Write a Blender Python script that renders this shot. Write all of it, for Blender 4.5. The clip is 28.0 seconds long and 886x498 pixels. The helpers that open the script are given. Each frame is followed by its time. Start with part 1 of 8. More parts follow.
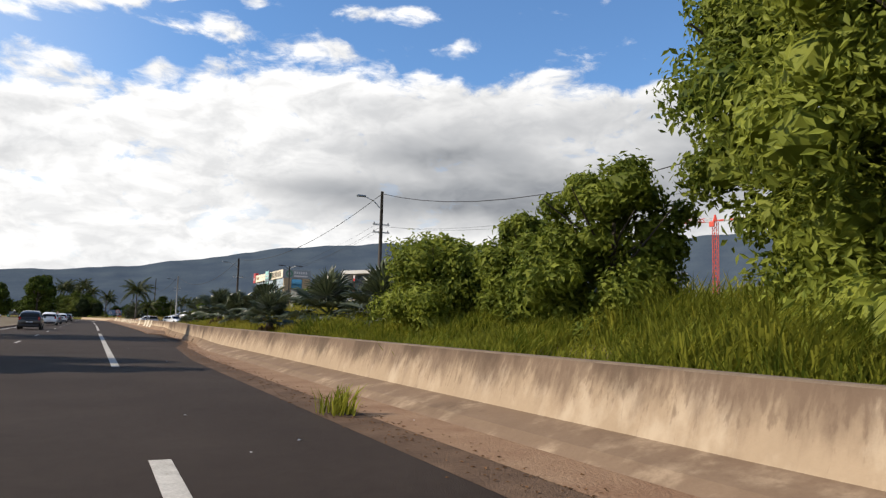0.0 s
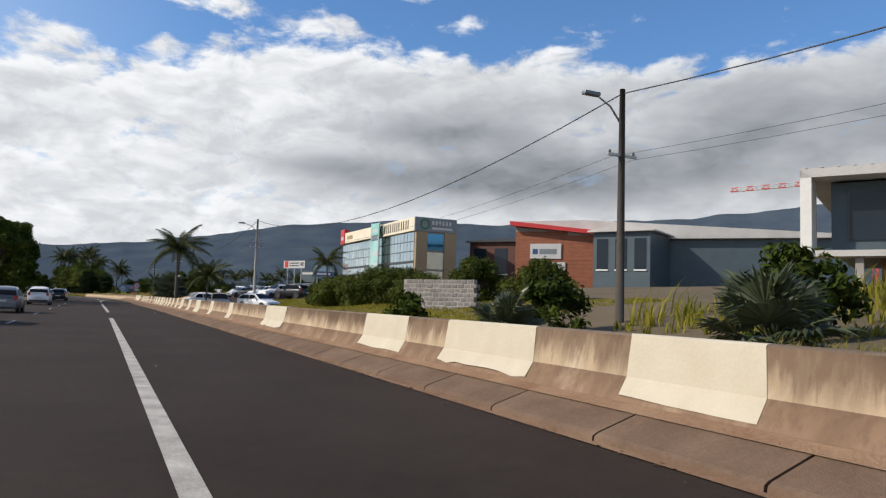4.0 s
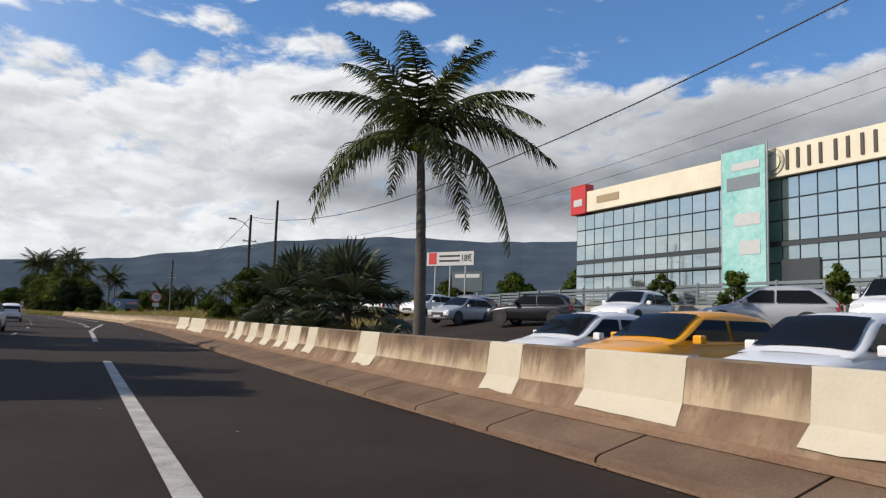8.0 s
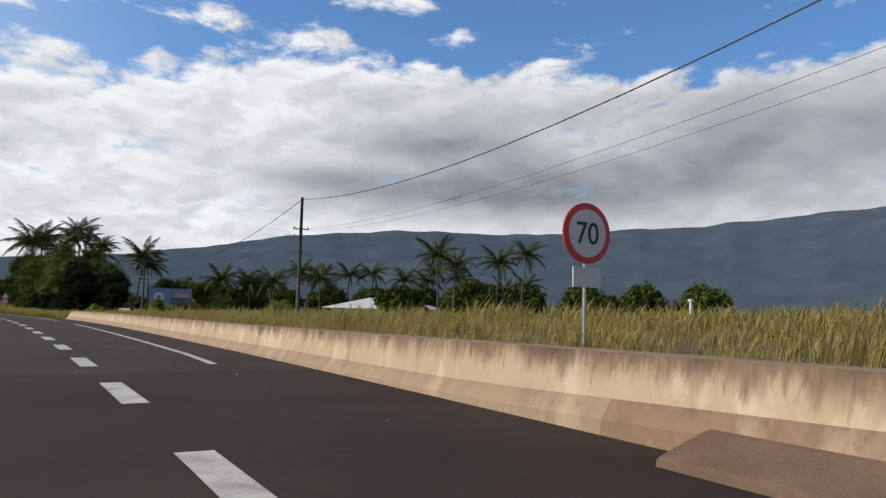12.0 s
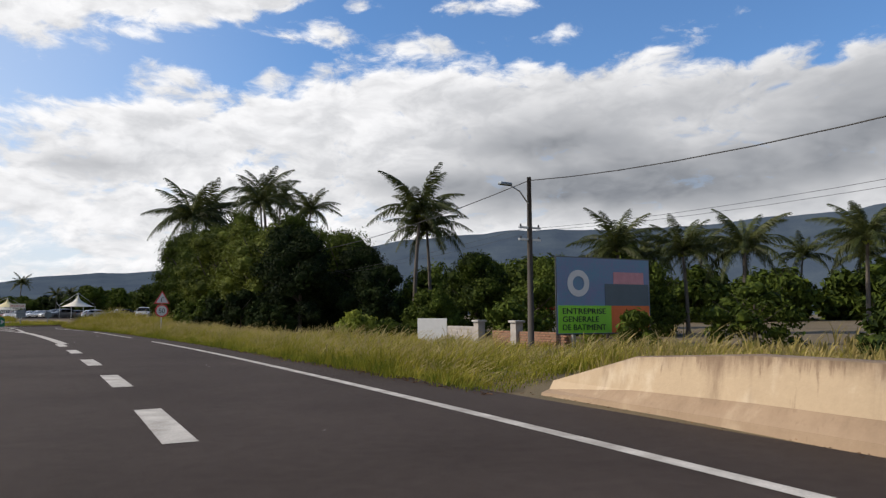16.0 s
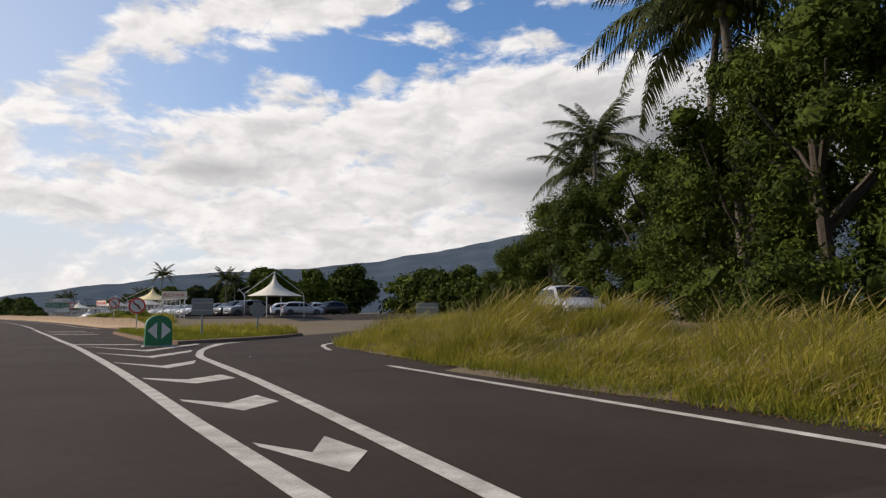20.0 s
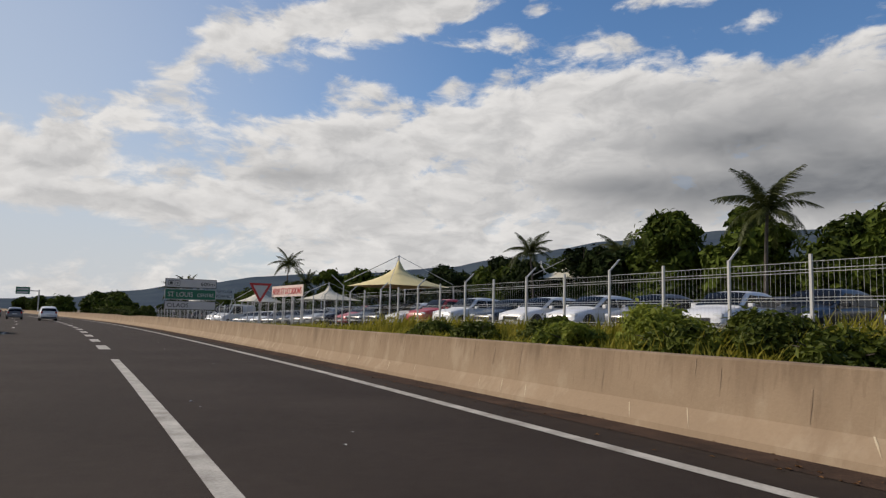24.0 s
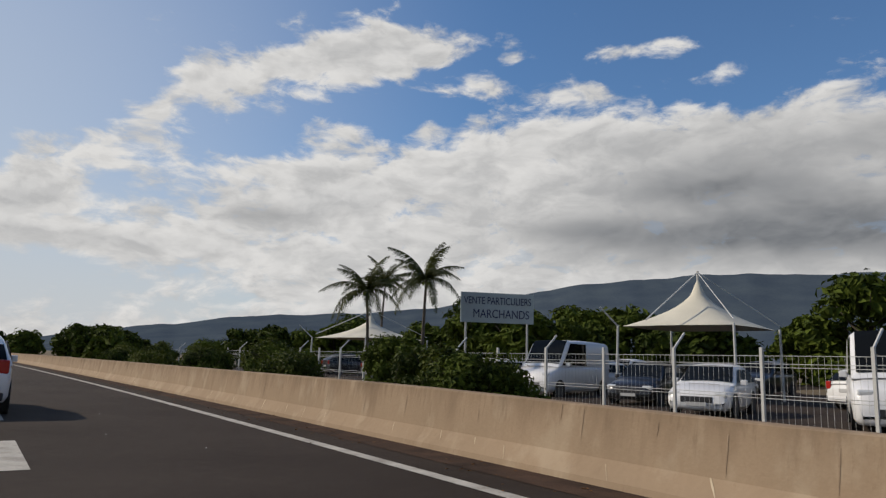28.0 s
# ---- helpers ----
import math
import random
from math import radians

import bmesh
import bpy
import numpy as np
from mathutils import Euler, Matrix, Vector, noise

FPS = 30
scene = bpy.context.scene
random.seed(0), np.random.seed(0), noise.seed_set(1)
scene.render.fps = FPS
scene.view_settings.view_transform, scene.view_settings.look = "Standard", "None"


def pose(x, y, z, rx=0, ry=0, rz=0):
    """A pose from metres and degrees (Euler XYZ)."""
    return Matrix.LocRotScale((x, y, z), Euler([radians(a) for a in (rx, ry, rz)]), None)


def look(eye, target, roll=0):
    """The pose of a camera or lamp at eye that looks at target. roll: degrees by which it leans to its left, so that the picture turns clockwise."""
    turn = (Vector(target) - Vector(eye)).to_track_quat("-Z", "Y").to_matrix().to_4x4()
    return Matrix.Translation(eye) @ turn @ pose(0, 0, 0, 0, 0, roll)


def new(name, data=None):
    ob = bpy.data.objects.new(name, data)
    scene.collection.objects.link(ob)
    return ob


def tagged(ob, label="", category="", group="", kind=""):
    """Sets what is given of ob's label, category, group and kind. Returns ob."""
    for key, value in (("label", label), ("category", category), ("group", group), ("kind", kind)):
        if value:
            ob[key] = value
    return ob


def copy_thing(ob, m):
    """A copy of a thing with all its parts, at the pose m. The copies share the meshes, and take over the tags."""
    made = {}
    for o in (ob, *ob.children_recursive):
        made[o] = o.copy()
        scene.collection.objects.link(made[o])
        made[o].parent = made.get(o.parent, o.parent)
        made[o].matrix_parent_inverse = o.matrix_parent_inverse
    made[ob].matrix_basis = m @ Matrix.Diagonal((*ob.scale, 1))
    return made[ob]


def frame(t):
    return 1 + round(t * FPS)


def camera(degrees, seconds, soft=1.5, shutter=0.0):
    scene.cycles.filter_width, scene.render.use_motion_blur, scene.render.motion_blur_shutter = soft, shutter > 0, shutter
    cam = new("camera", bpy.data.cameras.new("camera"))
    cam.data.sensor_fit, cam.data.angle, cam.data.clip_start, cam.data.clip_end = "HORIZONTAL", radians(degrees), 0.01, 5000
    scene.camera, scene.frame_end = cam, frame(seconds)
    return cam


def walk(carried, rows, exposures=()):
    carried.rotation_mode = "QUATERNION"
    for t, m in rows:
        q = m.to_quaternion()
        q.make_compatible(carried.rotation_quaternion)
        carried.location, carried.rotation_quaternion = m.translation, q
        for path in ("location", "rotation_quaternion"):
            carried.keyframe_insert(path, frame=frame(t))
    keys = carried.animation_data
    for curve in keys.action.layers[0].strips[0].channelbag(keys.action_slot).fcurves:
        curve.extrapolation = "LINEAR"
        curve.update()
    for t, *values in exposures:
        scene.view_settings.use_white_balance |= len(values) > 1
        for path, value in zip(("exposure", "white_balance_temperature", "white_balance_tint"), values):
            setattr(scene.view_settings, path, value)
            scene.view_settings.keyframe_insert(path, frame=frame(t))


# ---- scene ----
cam = camera(64.31, 28.0, soft=1.3)
PATH = [
    (0, (0.000, 0.000, 1.321), (8.802, 17.830, 3.473), 1.51),
    (0.5, (0.041, 8.937, 1.322), (8.871, 26.746, 3.521), 1.41),
    (1, (0.103, 17.872, 1.323), (8.943, 35.676, 3.530), 1.72),
    (1.5, (0.179, 26.805, 1.325), (9.051, 44.594, 3.526), 1.97),
    (2, (0.242, 35.736, 1.324), (9.143, 53.518, 3.459), 1.74),
    (2.5, (0.248, 44.660, 1.321), (9.152, 62.477, 3.128), 1.63),
    (3, (0.192, 53.569, 1.319), (8.988, 71.466, 2.847), 1.78),
    (3.5, (0.108, 62.450, 1.312), (8.881, 80.345, 2.984), 1.81),
    (4, (0.050, 71.311, 1.311), (8.755, 89.251, 2.856), 1.89),
    (4.5, (0.032, 80.167, 1.314), (8.651, 98.155, 2.784), 2.03),
    (5, (0.038, 89.033, 1.318), (8.603, 107.049, 2.758), 2.14),
    (5.5, (0.047, 97.916, 1.320), (8.639, 115.918, 2.770), 2.15),
    (6, (0.038, 106.806, 1.323), (8.761, 124.732, 2.926), 2.33),
    (6.5, (0.009, 115.656, 1.323), (8.787, 133.562, 2.844), 2.04),
    (7, (-0.042, 124.386, 1.321), (8.797, 142.262, 2.854), 1.92),
    (7.5, (-0.107, 132.967, 1.322), (8.811, 150.780, 3.092), 1.80),
    (8, (-0.213, 141.533, 1.320), (8.793, 159.272, 3.371), 1.96),
    (8.5, (-0.306, 150.148, 1.317), (8.761, 167.866, 3.287), 1.61),
    (9, (-0.343, 158.779, 1.317), (8.677, 176.544, 3.071), 1.58),
    (9.5, (-0.325, 167.376, 1.317), (8.640, 185.177, 2.977), 1.48),
    (10, (-0.311, 175.927, 1.314), (8.633, 193.725, 3.121), 1.68),
    (10.5, (-0.398, 184.463, 1.309), (8.610, 202.223, 3.160), 1.34),
    (11, (-0.569, 193.020, 1.308), (8.445, 210.766, 3.268), 1.63),
    (11.5, (-0.843, 201.662, 1.313), (8.161, 219.412, 3.280), 1.96),
    (12, (-1.257, 210.378, 1.312), (7.597, 228.213, 3.192), 1.51),
    (12.5, (-1.807, 219.157, 1.310), (6.666, 237.201, 2.938), 0.41),
    (13, (-2.473, 227.989, 1.309), (5.562, 246.252, 2.695), -0.66),
    (13.5, (-3.229, 236.857, 1.309), (4.493, 255.258, 2.637), -1.02),
    (14, (-4.049, 245.735, 1.306), (3.357, 264.259, 2.723), -0.93),
    (14.5, (-4.920, 254.577, 1.306), (2.181, 273.201, 2.953), -0.95),
    (15, (-5.906, 263.341, 1.315), (0.775, 282.123, 2.918), -0.38),
    (15.5, (-7.143, 271.988, 1.304), (-0.837, 290.884, 3.089), 0.06),
    (16, (-8.616, 280.542, 1.305), (-2.661, 299.542, 3.190), -0.09),
    (16.5, (-10.256, 289.040, 1.310), (-4.759, 308.177, 3.197), -0.04),
    (17, (-12.084, 297.508, 1.310), (-6.926, 316.713, 3.438), 0.21),
    (17.5, (-14.078, 305.921, 1.313), (-9.385, 325.269, 3.221), 0.18),
    (18, (-16.255, 314.256, 1.322), (-12.015, 333.701, 3.297), 0.56),
    (18.5, (-18.621, 322.529, 1.324), (-14.880, 342.076, 3.304), 0.40),
    (19, (-21.184, 330.802, 1.325), (-17.820, 350.415, 3.327), 0.61),
    (19.5, (-23.957, 339.133, 1.328), (-20.884, 358.820, 3.050), 0.45),
    (20, (-26.922, 347.553, 1.330), (-23.911, 367.243, 3.130), -0.11),
    (20.5, (-29.990, 356.032, 1.330), (-27.225, 375.782, 2.850), 0.03),
    (21, (-33.193, 364.522, 1.327), (-30.676, 384.284, 3.099), 1.05),
    (21.5, (-36.520, 373.016, 1.322), (-34.192, 392.803, 3.070), -0.17),
    (22, (-39.977, 381.513, 1.320), (-37.972, 401.333, 3.098), 0.17),
    (22.5, (-43.550, 390.016, 1.319), (-41.999, 409.869, 3.179), 0.90),
    (23, (-47.215, 398.526, 1.318), (-46.069, 418.400, 3.248), 1.55),
    (23.5, (-50.948, 407.045, 1.317), (-49.976, 426.928, 3.241), 1.65),
    (24, (-54.726, 415.567, 1.317), (-53.750, 435.448, 3.267), 1.27),
    (24.5, (-58.535, 424.082, 1.318), (-57.592, 443.965, 3.262), 1.25),
    (25, (-62.421, 432.576, 1.315), (-61.444, 452.477, 3.045), 0.67),
    (25.5, (-66.360, 441.065, 1.315), (-65.529, 460.983, 2.915), 0.43),
    (26, (-70.384, 449.569, 1.316), (-69.751, 469.485, 3.032), 0.85),
    (26.5, (-74.489, 458.097, 1.316), (-74.242, 478.013, 3.135), 0.69),
    (27, (-78.743, 466.665, 1.314), (-78.885, 486.607, 2.826), 0.76),
    (27.5, (-83.087, 475.322, 1.318), (-82.737, 495.256, 2.900), 0.92),
    (28, (-87.517, 484.079, 1.319), (-85.852, 503.758, 4.474), 1.64),
]
walk(cam, [(t, look(eye, target, roll)) for t, eye, target, roll in PATH], [(0, 0.2, 6450, 10), (1, -0.08, 6250, 10), (3, -0.07, 6200, 10), (9, -0.12, 6200, 10), (14, -0.12, 6200, 10), (17.5, 0.04, 6400, 12), (19, 0.02, 6450, 12), (20.5, -0.2, 6600, 13), (24, -0.42, 6550, 11), (28, -0.5, 6500, 10)])

# ---- road line: heading (degrees to the left of +y) by distance along it ----
BEND = [(-400, 0), (182, 0), (205, 2.6), (255, 6.2), (272, 8.6), (306, 14.0), (340, 18.9), (373, 21.7), (408, 23.8), (443, 25.1), (480, 26.6), (500, 28.3), (540, 30.0), (600, 31.0), (1500, 31.0)]


def heading(s):
    for (a, p), (b, q) in zip(BEND, BEND[1:]):
        if s <= b:
            return radians(p + (q - p) * (s - a) / (b - a))
    return radians(BEND[-1][1])


STEP = 2.0
LINE_START = -300.0
LINE = []
_p = Vector((0.0, LINE_START, 0.0))
_s = LINE_START
while _s < 1400:
    LINE.append(_p.copy())
    _h = heading(_s + STEP / 2)
    _p = _p + STEP * Vector((-math.sin(_h), math.cos(_h), 0))
    _s += STEP


def at(s, d=0.0, z=0.0):
    """The place s metres along the road line and d metres to its right."""
    k = min(max((s - LINE_START) / STEP, 0), len(LINE) - 2)
    i = int(k)
    p = LINE[i].lerp(LINE[i + 1], k - i)
    h = heading(s)
    return Vector((p.x + d * math.cos(h), p.y + d * math.sin(h), z))


def along(s, d=0.0, z=0.0, turn=0.0):
    """A pose at(s, d) with +y along the road, turned further by turn degrees to the left."""
    p = at(s, d, z)
    return pose(p.x, p.y, p.z, 0, 0, math.degrees(heading(s)) + turn)


# ---- sky and sun ----
SUN_AZ, SUN_EL = 72.0, 35.0
_a, _e = radians(SUN_AZ), radians(SUN_EL)
sun_way = Vector((-math.sin(_a) * math.cos(_e), math.cos(_a) * math.cos(_e), math.sin(_e)))
world = bpy.data.worlds.new("sky")
scene.world = world
world.use_nodes = True
wn, wl = world.node_tree.nodes, world.node_tree.links
wn.clear()


def wmath(op, a, b=None, c=None, clamp=False):
    nd = wn.new("ShaderNodeMath")
    nd.operation, nd.use_clamp = op, clamp
    for i, v in enumerate((a, b, c)):
        if v is None:
            continue
        if isinstance(v, (int, float)):
            nd.inputs[i].default_value = v
        else:
            wl.new(v, nd.inputs[i])
    return nd.outputs[0]


def wnoise(vec, scale, detail, rough=0.55):
    nd = wn.new("ShaderNodeTexNoise")
    nd.inputs["Scale"].default_value, nd.inputs["Detail"].default_value, nd.inputs["Roughness"].default_value = scale, detail, rough
    wl.new(vec, nd.inputs["Vector"])
    return nd.outputs[0]


def wmap(value, a, b, c=0.0, d=1.0, kind="SMOOTHSTEP"):
    nd = wn.new("ShaderNodeMapRange")
    nd.interpolation_type = kind
    for i, v in enumerate((a, b, c, d)):
        nd.inputs[i + 1].default_value = v
    wl.new(value, nd.inputs[0])
    return nd.outputs[0]


def wmix(fac, a, b):
    nd = wn.new("ShaderNodeMix")
    nd.data_type = "RGBA"
    for sock, v in ((nd.inputs["Factor"], fac), (nd.inputs["A"], a), (nd.inputs["B"], b)):
        if isinstance(v, tuple):
            sock.default_value = (*v, 1)
        elif isinstance(v, float):
            sock.default_value = v
        else:
            wl.new(v, sock)
    return nd.outputs["Result"]


w_out = wn.new("ShaderNodeOutputWorld")
w_bg = wn.new("ShaderNodeBackground")
w_bg.inputs["Strength"].default_value = 0.11
w_sky = wn.new("ShaderNodeTexSky")
w_sky.sky_type, w_sky.sun_disc = "NISHITA", False
w_sky.sun_elevation, w_sky.sun_rotation = radians(SUN_EL), radians(-SUN_AZ)
w_sky.air_density, w_sky.dust_density, w_sky.ozone_density = 1.0, 0.4, 2.5
# cumulus: a layer of noise on the sky's dome, thick low down over the mountains, torn above
w_tc = wn.new("ShaderNodeTexCoord")
w_sep = wn.new("ShaderNodeSeparateXYZ")
wl.new(w_tc.outputs["Generated"], w_sep.inputs[0])
up = wmath("MAXIMUM", w_sep.outputs[2], 0.0)
az = wmath("MULTIPLY", wmath("ARCTAN2", wmath("MULTIPLY", w_sep.outputs[0], -1.0), w_sep.outputs[1]), 57.2958)
el = wmath("MULTIPLY", wmath("ARCSINE", w_sep.outputs[2]), 57.2958)
w_com = wn.new("ShaderNodeCombineXYZ")
for k_, f_ in enumerate((1.0, 1.0, 2.1)):
    wl.new(wmath("MULTIPLY", w_sep.outputs[k_], f_), w_com.inputs[k_])


def wshift(vec, by):
    nd = wn.new("ShaderNodeVectorMath")
    nd.operation = "ADD"
    wl.new(vec, nd.inputs[0])
    if isinstance(by, tuple):
        nd.inputs[1].default_value = by
    else:
        wl.new(by, nd.inputs[1])
    return nd.outputs[0]


# the air's slow swirl pulls the puffs into wisps
w_swirl = wn.new("ShaderNodeTexNoise")
w_swirl.inputs["Scale"].default_value, w_swirl.inputs["Detail"].default_value = 7.0, 3
wl.new(w_com.outputs[0], w_swirl.inputs["Vector"])
w_pull = wn.new("ShaderNodeVectorMath")
w_pull.operation = "MULTIPLY_ADD"
wl.new(w_swirl.outputs["Color"], w_pull.inputs[0])
w_pull.inputs[1].default_value, w_pull.inputs[2].default_value = (0.11, 0.11, 0.07), (-0.055, -0.055, -0.035)
air = wshift(w_com.outputs[0], w_pull.outputs[0])
big = wnoise(air, 5.0, 4)
n_here = wnoise(air, 15.0, 11, 0.6)
n_soft = wnoise(air, 11.0, 5, 0.52)
n_lit = wnoise(wshift(air, (-0.02, 0.006, 0.034)), 11.0, 5, 0.52)
left = wmap(w_sep.outputs[0], 0.2, -0.35)


def puffs(spots):
    """A sum of soft oval spots on the sky: (compass angle to the left, height, half width, half height, weight)."""
    total = None
    for a, e, ra, re, w in spots:
        u = wmath("MULTIPLY_ADD", az, 1 / ra, -a / ra)
        v = wmath("MULTIPLY_ADD", el, 1 / re, -e / re)
        g = wmath("POWER", 0.4, wmath("MULTIPLY_ADD", u, u, wmath("MULTIPLY", v, v)))
        total = wmath("MULTIPLY", g, w) if total is None else wmath("MULTIPLY_ADD", g, w, total)
    return total


# the long bank over the mountains, its top falling to the left; streaks and torn tufts above
bank_top = wmath("ADD", wmath("ADD", wmap(az, -22, 4, 20.3, 17.0), wmap(az, -28, -50, 0.0, -1.6)), wmap(az, 6, 42, 0.0, -9.0, "LINEAR"))
in_bank = wmap(wmath("SUBTRACT", bank_top, el), -2.8, 2.4)
torn = wmap(az, 2, 14, 0.0, -0.17)
rho = wmath("MULTIPLY_ADD", in_bank, wmath("ADD", 0.44, torn), -0.2)
rho = wmath("ADD", rho, puffs([(-7.5, 22.3, 3.2, 1.2, 0.34), (-14.8, 21.4, 3.2, 1.1, 0.36), (-20, 24.4, 4.5, 0.8, 0.34), (-11, 24.2, 2.0, 0.5, 0.2), (-3.2, 18.8, 1.0, 0.8, 0.2), (4, 18.2, 1.6, 0.6, 0.18), (-26, 21.8, 2.2, 0.9, 0.2), (30, 11.3, 7.0, 2.0, 0.34), (22.9, 14.0, 4.2, 1.9, 0.36), (18.5, 17.2, 3.2, 2.0, 0.36), (14, 20.4, 4.0, 1.9, 0.4), (6.5, 23.0, 6.0, 1.8, 0.44), (-1, 25.0, 6.0, 1.5, 0.4), (36, 9.6, 9.0, 1.6, 0.2), (20, 8.2, 10.0, 1.1, 0.28), (6, 13.5, 7.0, 2.6, 0.16), (12, 14.6, 4.0, 1.0, 0.12), (-56, 22.5, 4.0, 1.0, 0.18), (40, 21, 7, 1.6, 0.2),
                                (-1.0, 11.6, 3.6, 1.0, -0.17), (0.9, 15.2, 1.9, 0.8, -0.16), (27, 5.2, 9.0, 2.0, -0.22), (20.3, 12.4, 3.0, 1.3, -0.2), (-41, 19.8, 4.5, 0.7, -0.24), (-30, 20.2, 1.8, 1.2, -0.3), (-1.5, 15.0, 1.6, 0.6, -0.1), (12, 16.8, 4.0, 1.4, -0.1)]))
rho = wmath("ADD", rho, wmath("MULTIPLY_ADD", n_here, 1.0, -0.5))
rho = wmath("ADD", rho, wmath("MULTIPLY_ADD", big, 0.42, -0.21))
shut = wmath("MULTIPLY", wmap(wmath("SUBTRACT", bank_top, el), 2.0, 6.0, 0.0, 0.8), wmap(az, 3, -5))
cover = wmath("MAXIMUM", wmap(rho, -0.07, 0.17), shut)
n_edge = wnoise(wshift(air, (-0.008, 0.003, 0.015)), 15.0, 9, 0.58)
lit = wmath("MULTIPLY_ADD", wmap(wmath("SUBTRACT", n_here, n_edge), -0.11, 0.11), 0.42, wmath("MULTIPLY", wmap(wmath("SUBTRACT", n_soft, n_lit), -0.13, 0.12), 0.58))
deep = puffs([(-23, 9.6, 9.0, 2.0, 0.75), (-34, 10.2, 10.0, 2.4, 0.8), (-50, 12.5, 14.0, 4.0, 0.85), (-42, 17.0, 14.0, 2.0, 0.35), (-24, 13.5, 7.0, 1.3, 0.35), (10, 11.2, 3.0, 0.8, 0.7), (-14, 10.5, 6.0, 1.2, 0.4), (-70, 14, 14.0, 7.0, 0.7), (-29, 13.5, 9.0, 3.0, 0.4), (-25, 14.5, 8.0, 3.5, 0.22)])
dark = wmath("MULTIPLY", deep, wmath("MULTIPLY_ADD", big, 1.45, 0.08), clamp=True)
c_cloud = wmix(wmap(rho, 0.1, 0.5, 0.0, 0.45), (9.5, 9.35, 9.1), (6.6, 6.65, 6.7))
c_cloud = wmix(dark, c_cloud, (2.2, 2.32, 2.5))
c_cloud = wmix(wmath("MULTIPLY", wmath("SUBTRACT", 1.0, lit), 0.5), c_cloud, (3.7, 3.8, 3.95))
w_blue = wn.new("ShaderNodeMix")
w_blue.data_type, w_blue.blend_type = "RGBA", "MULTIPLY"
w_blue.inputs["Factor"].default_value = 1.0
wl.new(w_sky.outputs[0], w_blue.inputs["A"])
w_blue.inputs["B"].default_value = (0.76, 1.13, 1.42, 1)
haze = wmap(up, 0.0, 0.3, 0.95, 0.0)
c_sky = wmix(wmath("MULTIPLY", haze, wmath("ADD", 0.35, wmath("MULTIPLY", left, 0.65))), w_blue.outputs["Result"], (7.6, 7.6, 7.5))
# thin veil towards the sun's side
veil = wmath("MULTIPLY", wmap(az, -12, 34, 0.05, 0.7), wmap(el, 14, 50, 1.0, 0.25))
c_sky = wmix(veil, c_sky, (6.5, 6.9, 7.4))
wl.new(wmix(cover, c_sky, c_cloud), w_bg.inputs["Color"])
wl.new(w_bg.outputs[0], w_out.inputs["Surface"])

sun = new("sun", bpy.data.lights.new("sun", "SUN"))
sun.data.energy, sun.data.angle, sun.data.color = 5.0, radians(0.5), (1.0, 0.87, 0.7)
sun.matrix_world = look(sun_way * 300, (0, 0, 0))

# ---- materials ----
def mat(name, base, rough=0.7, metal=0.0, var=0.0, scale=3.0, bump=0.0, bscale=60.0, second=None, spec=0.5, rnd=0.0):
    """A procedural material: base colour varied by two noises towards second, with fine bump."""
    m = bpy.data.materials.new(name)
    m.use_nodes = True
    n, l = m.node_tree.nodes, m.node_tree.links
    b = n["Principled BSDF"]
    b.inputs["Roughness"].default_value, b.inputs["Metallic"].default_value = rough, metal
    b.inputs["Specular IOR Level"].default_value = spec
    b.inputs["Base Color"].default_value = (*base, 1)
    tc = n.new("ShaderNodeTexCoord")
    if var:
        second = second or [c * 0.55 for c in base]
        a = n.new("ShaderNodeTexNoise")
        a.inputs["Scale"].default_value, a.inputs["Detail"].default_value = scale, 8
        f = n.new("ShaderNodeTexNoise")
        f.inputs["Scale"].default_value, f.inputs["Detail"].default_value = scale * 14, 4
        l.new(tc.outputs["Object"], a.inputs["Vector"]), l.new(tc.outputs["Object"], f.inputs["Vector"])
        add = n.new("ShaderNodeMath")
        add.operation = "MULTIPLY_ADD"
        l.new(f.outputs[0], add.inputs[0])
        add.inputs[1].default_value = 0.5
        l.new(a.outputs[0], add.inputs[2])
        r = n.new("ShaderNodeMapRange")
        r.inputs[1].default_value, r.inputs[2].default_value = 0.5, 1.0
        r.inputs[4].default_value = var
        l.new(add.outputs[0], r.inputs[0])
        fac = r.outputs[0]
        if rnd:
            oi = n.new("ShaderNodeObjectInfo")
            ad = n.new("ShaderNodeMath")
            ad.operation = "MULTIPLY_ADD"
            l.new(oi.outputs["Random"], ad.inputs[0])
            ad.inputs[1].default_value = rnd
            l.new(fac, ad.inputs[2])
            fac = ad.outputs[0]
        mx = n.new("ShaderNodeMix")
        mx.data_type = "RGBA"
        mx.inputs["A"].default_value, mx.inputs["B"].default_value = (*base, 1), (*second, 1)
        l.new(fac, mx.inputs["Factor"])
        l.new(mx.outputs["Result"], b.inputs["Base Color"])
    if bump:
        t = n.new("ShaderNodeTexNoise")
        t.inputs["Scale"].default_value, t.inputs["Detail"].default_value = bscale, 6
        l.new(tc.outputs["Object"], t.inputs["Vector"])
        bp = n.new("ShaderNodeBump")
        bp.inputs["Strength"].default_value, bp.inputs["Distance"].default_value = bump, 0.02
        l.new(t.outputs[0], bp.inputs["Height"])
        l.new(bp.outputs[0], b.inputs["Normal"])
    return m


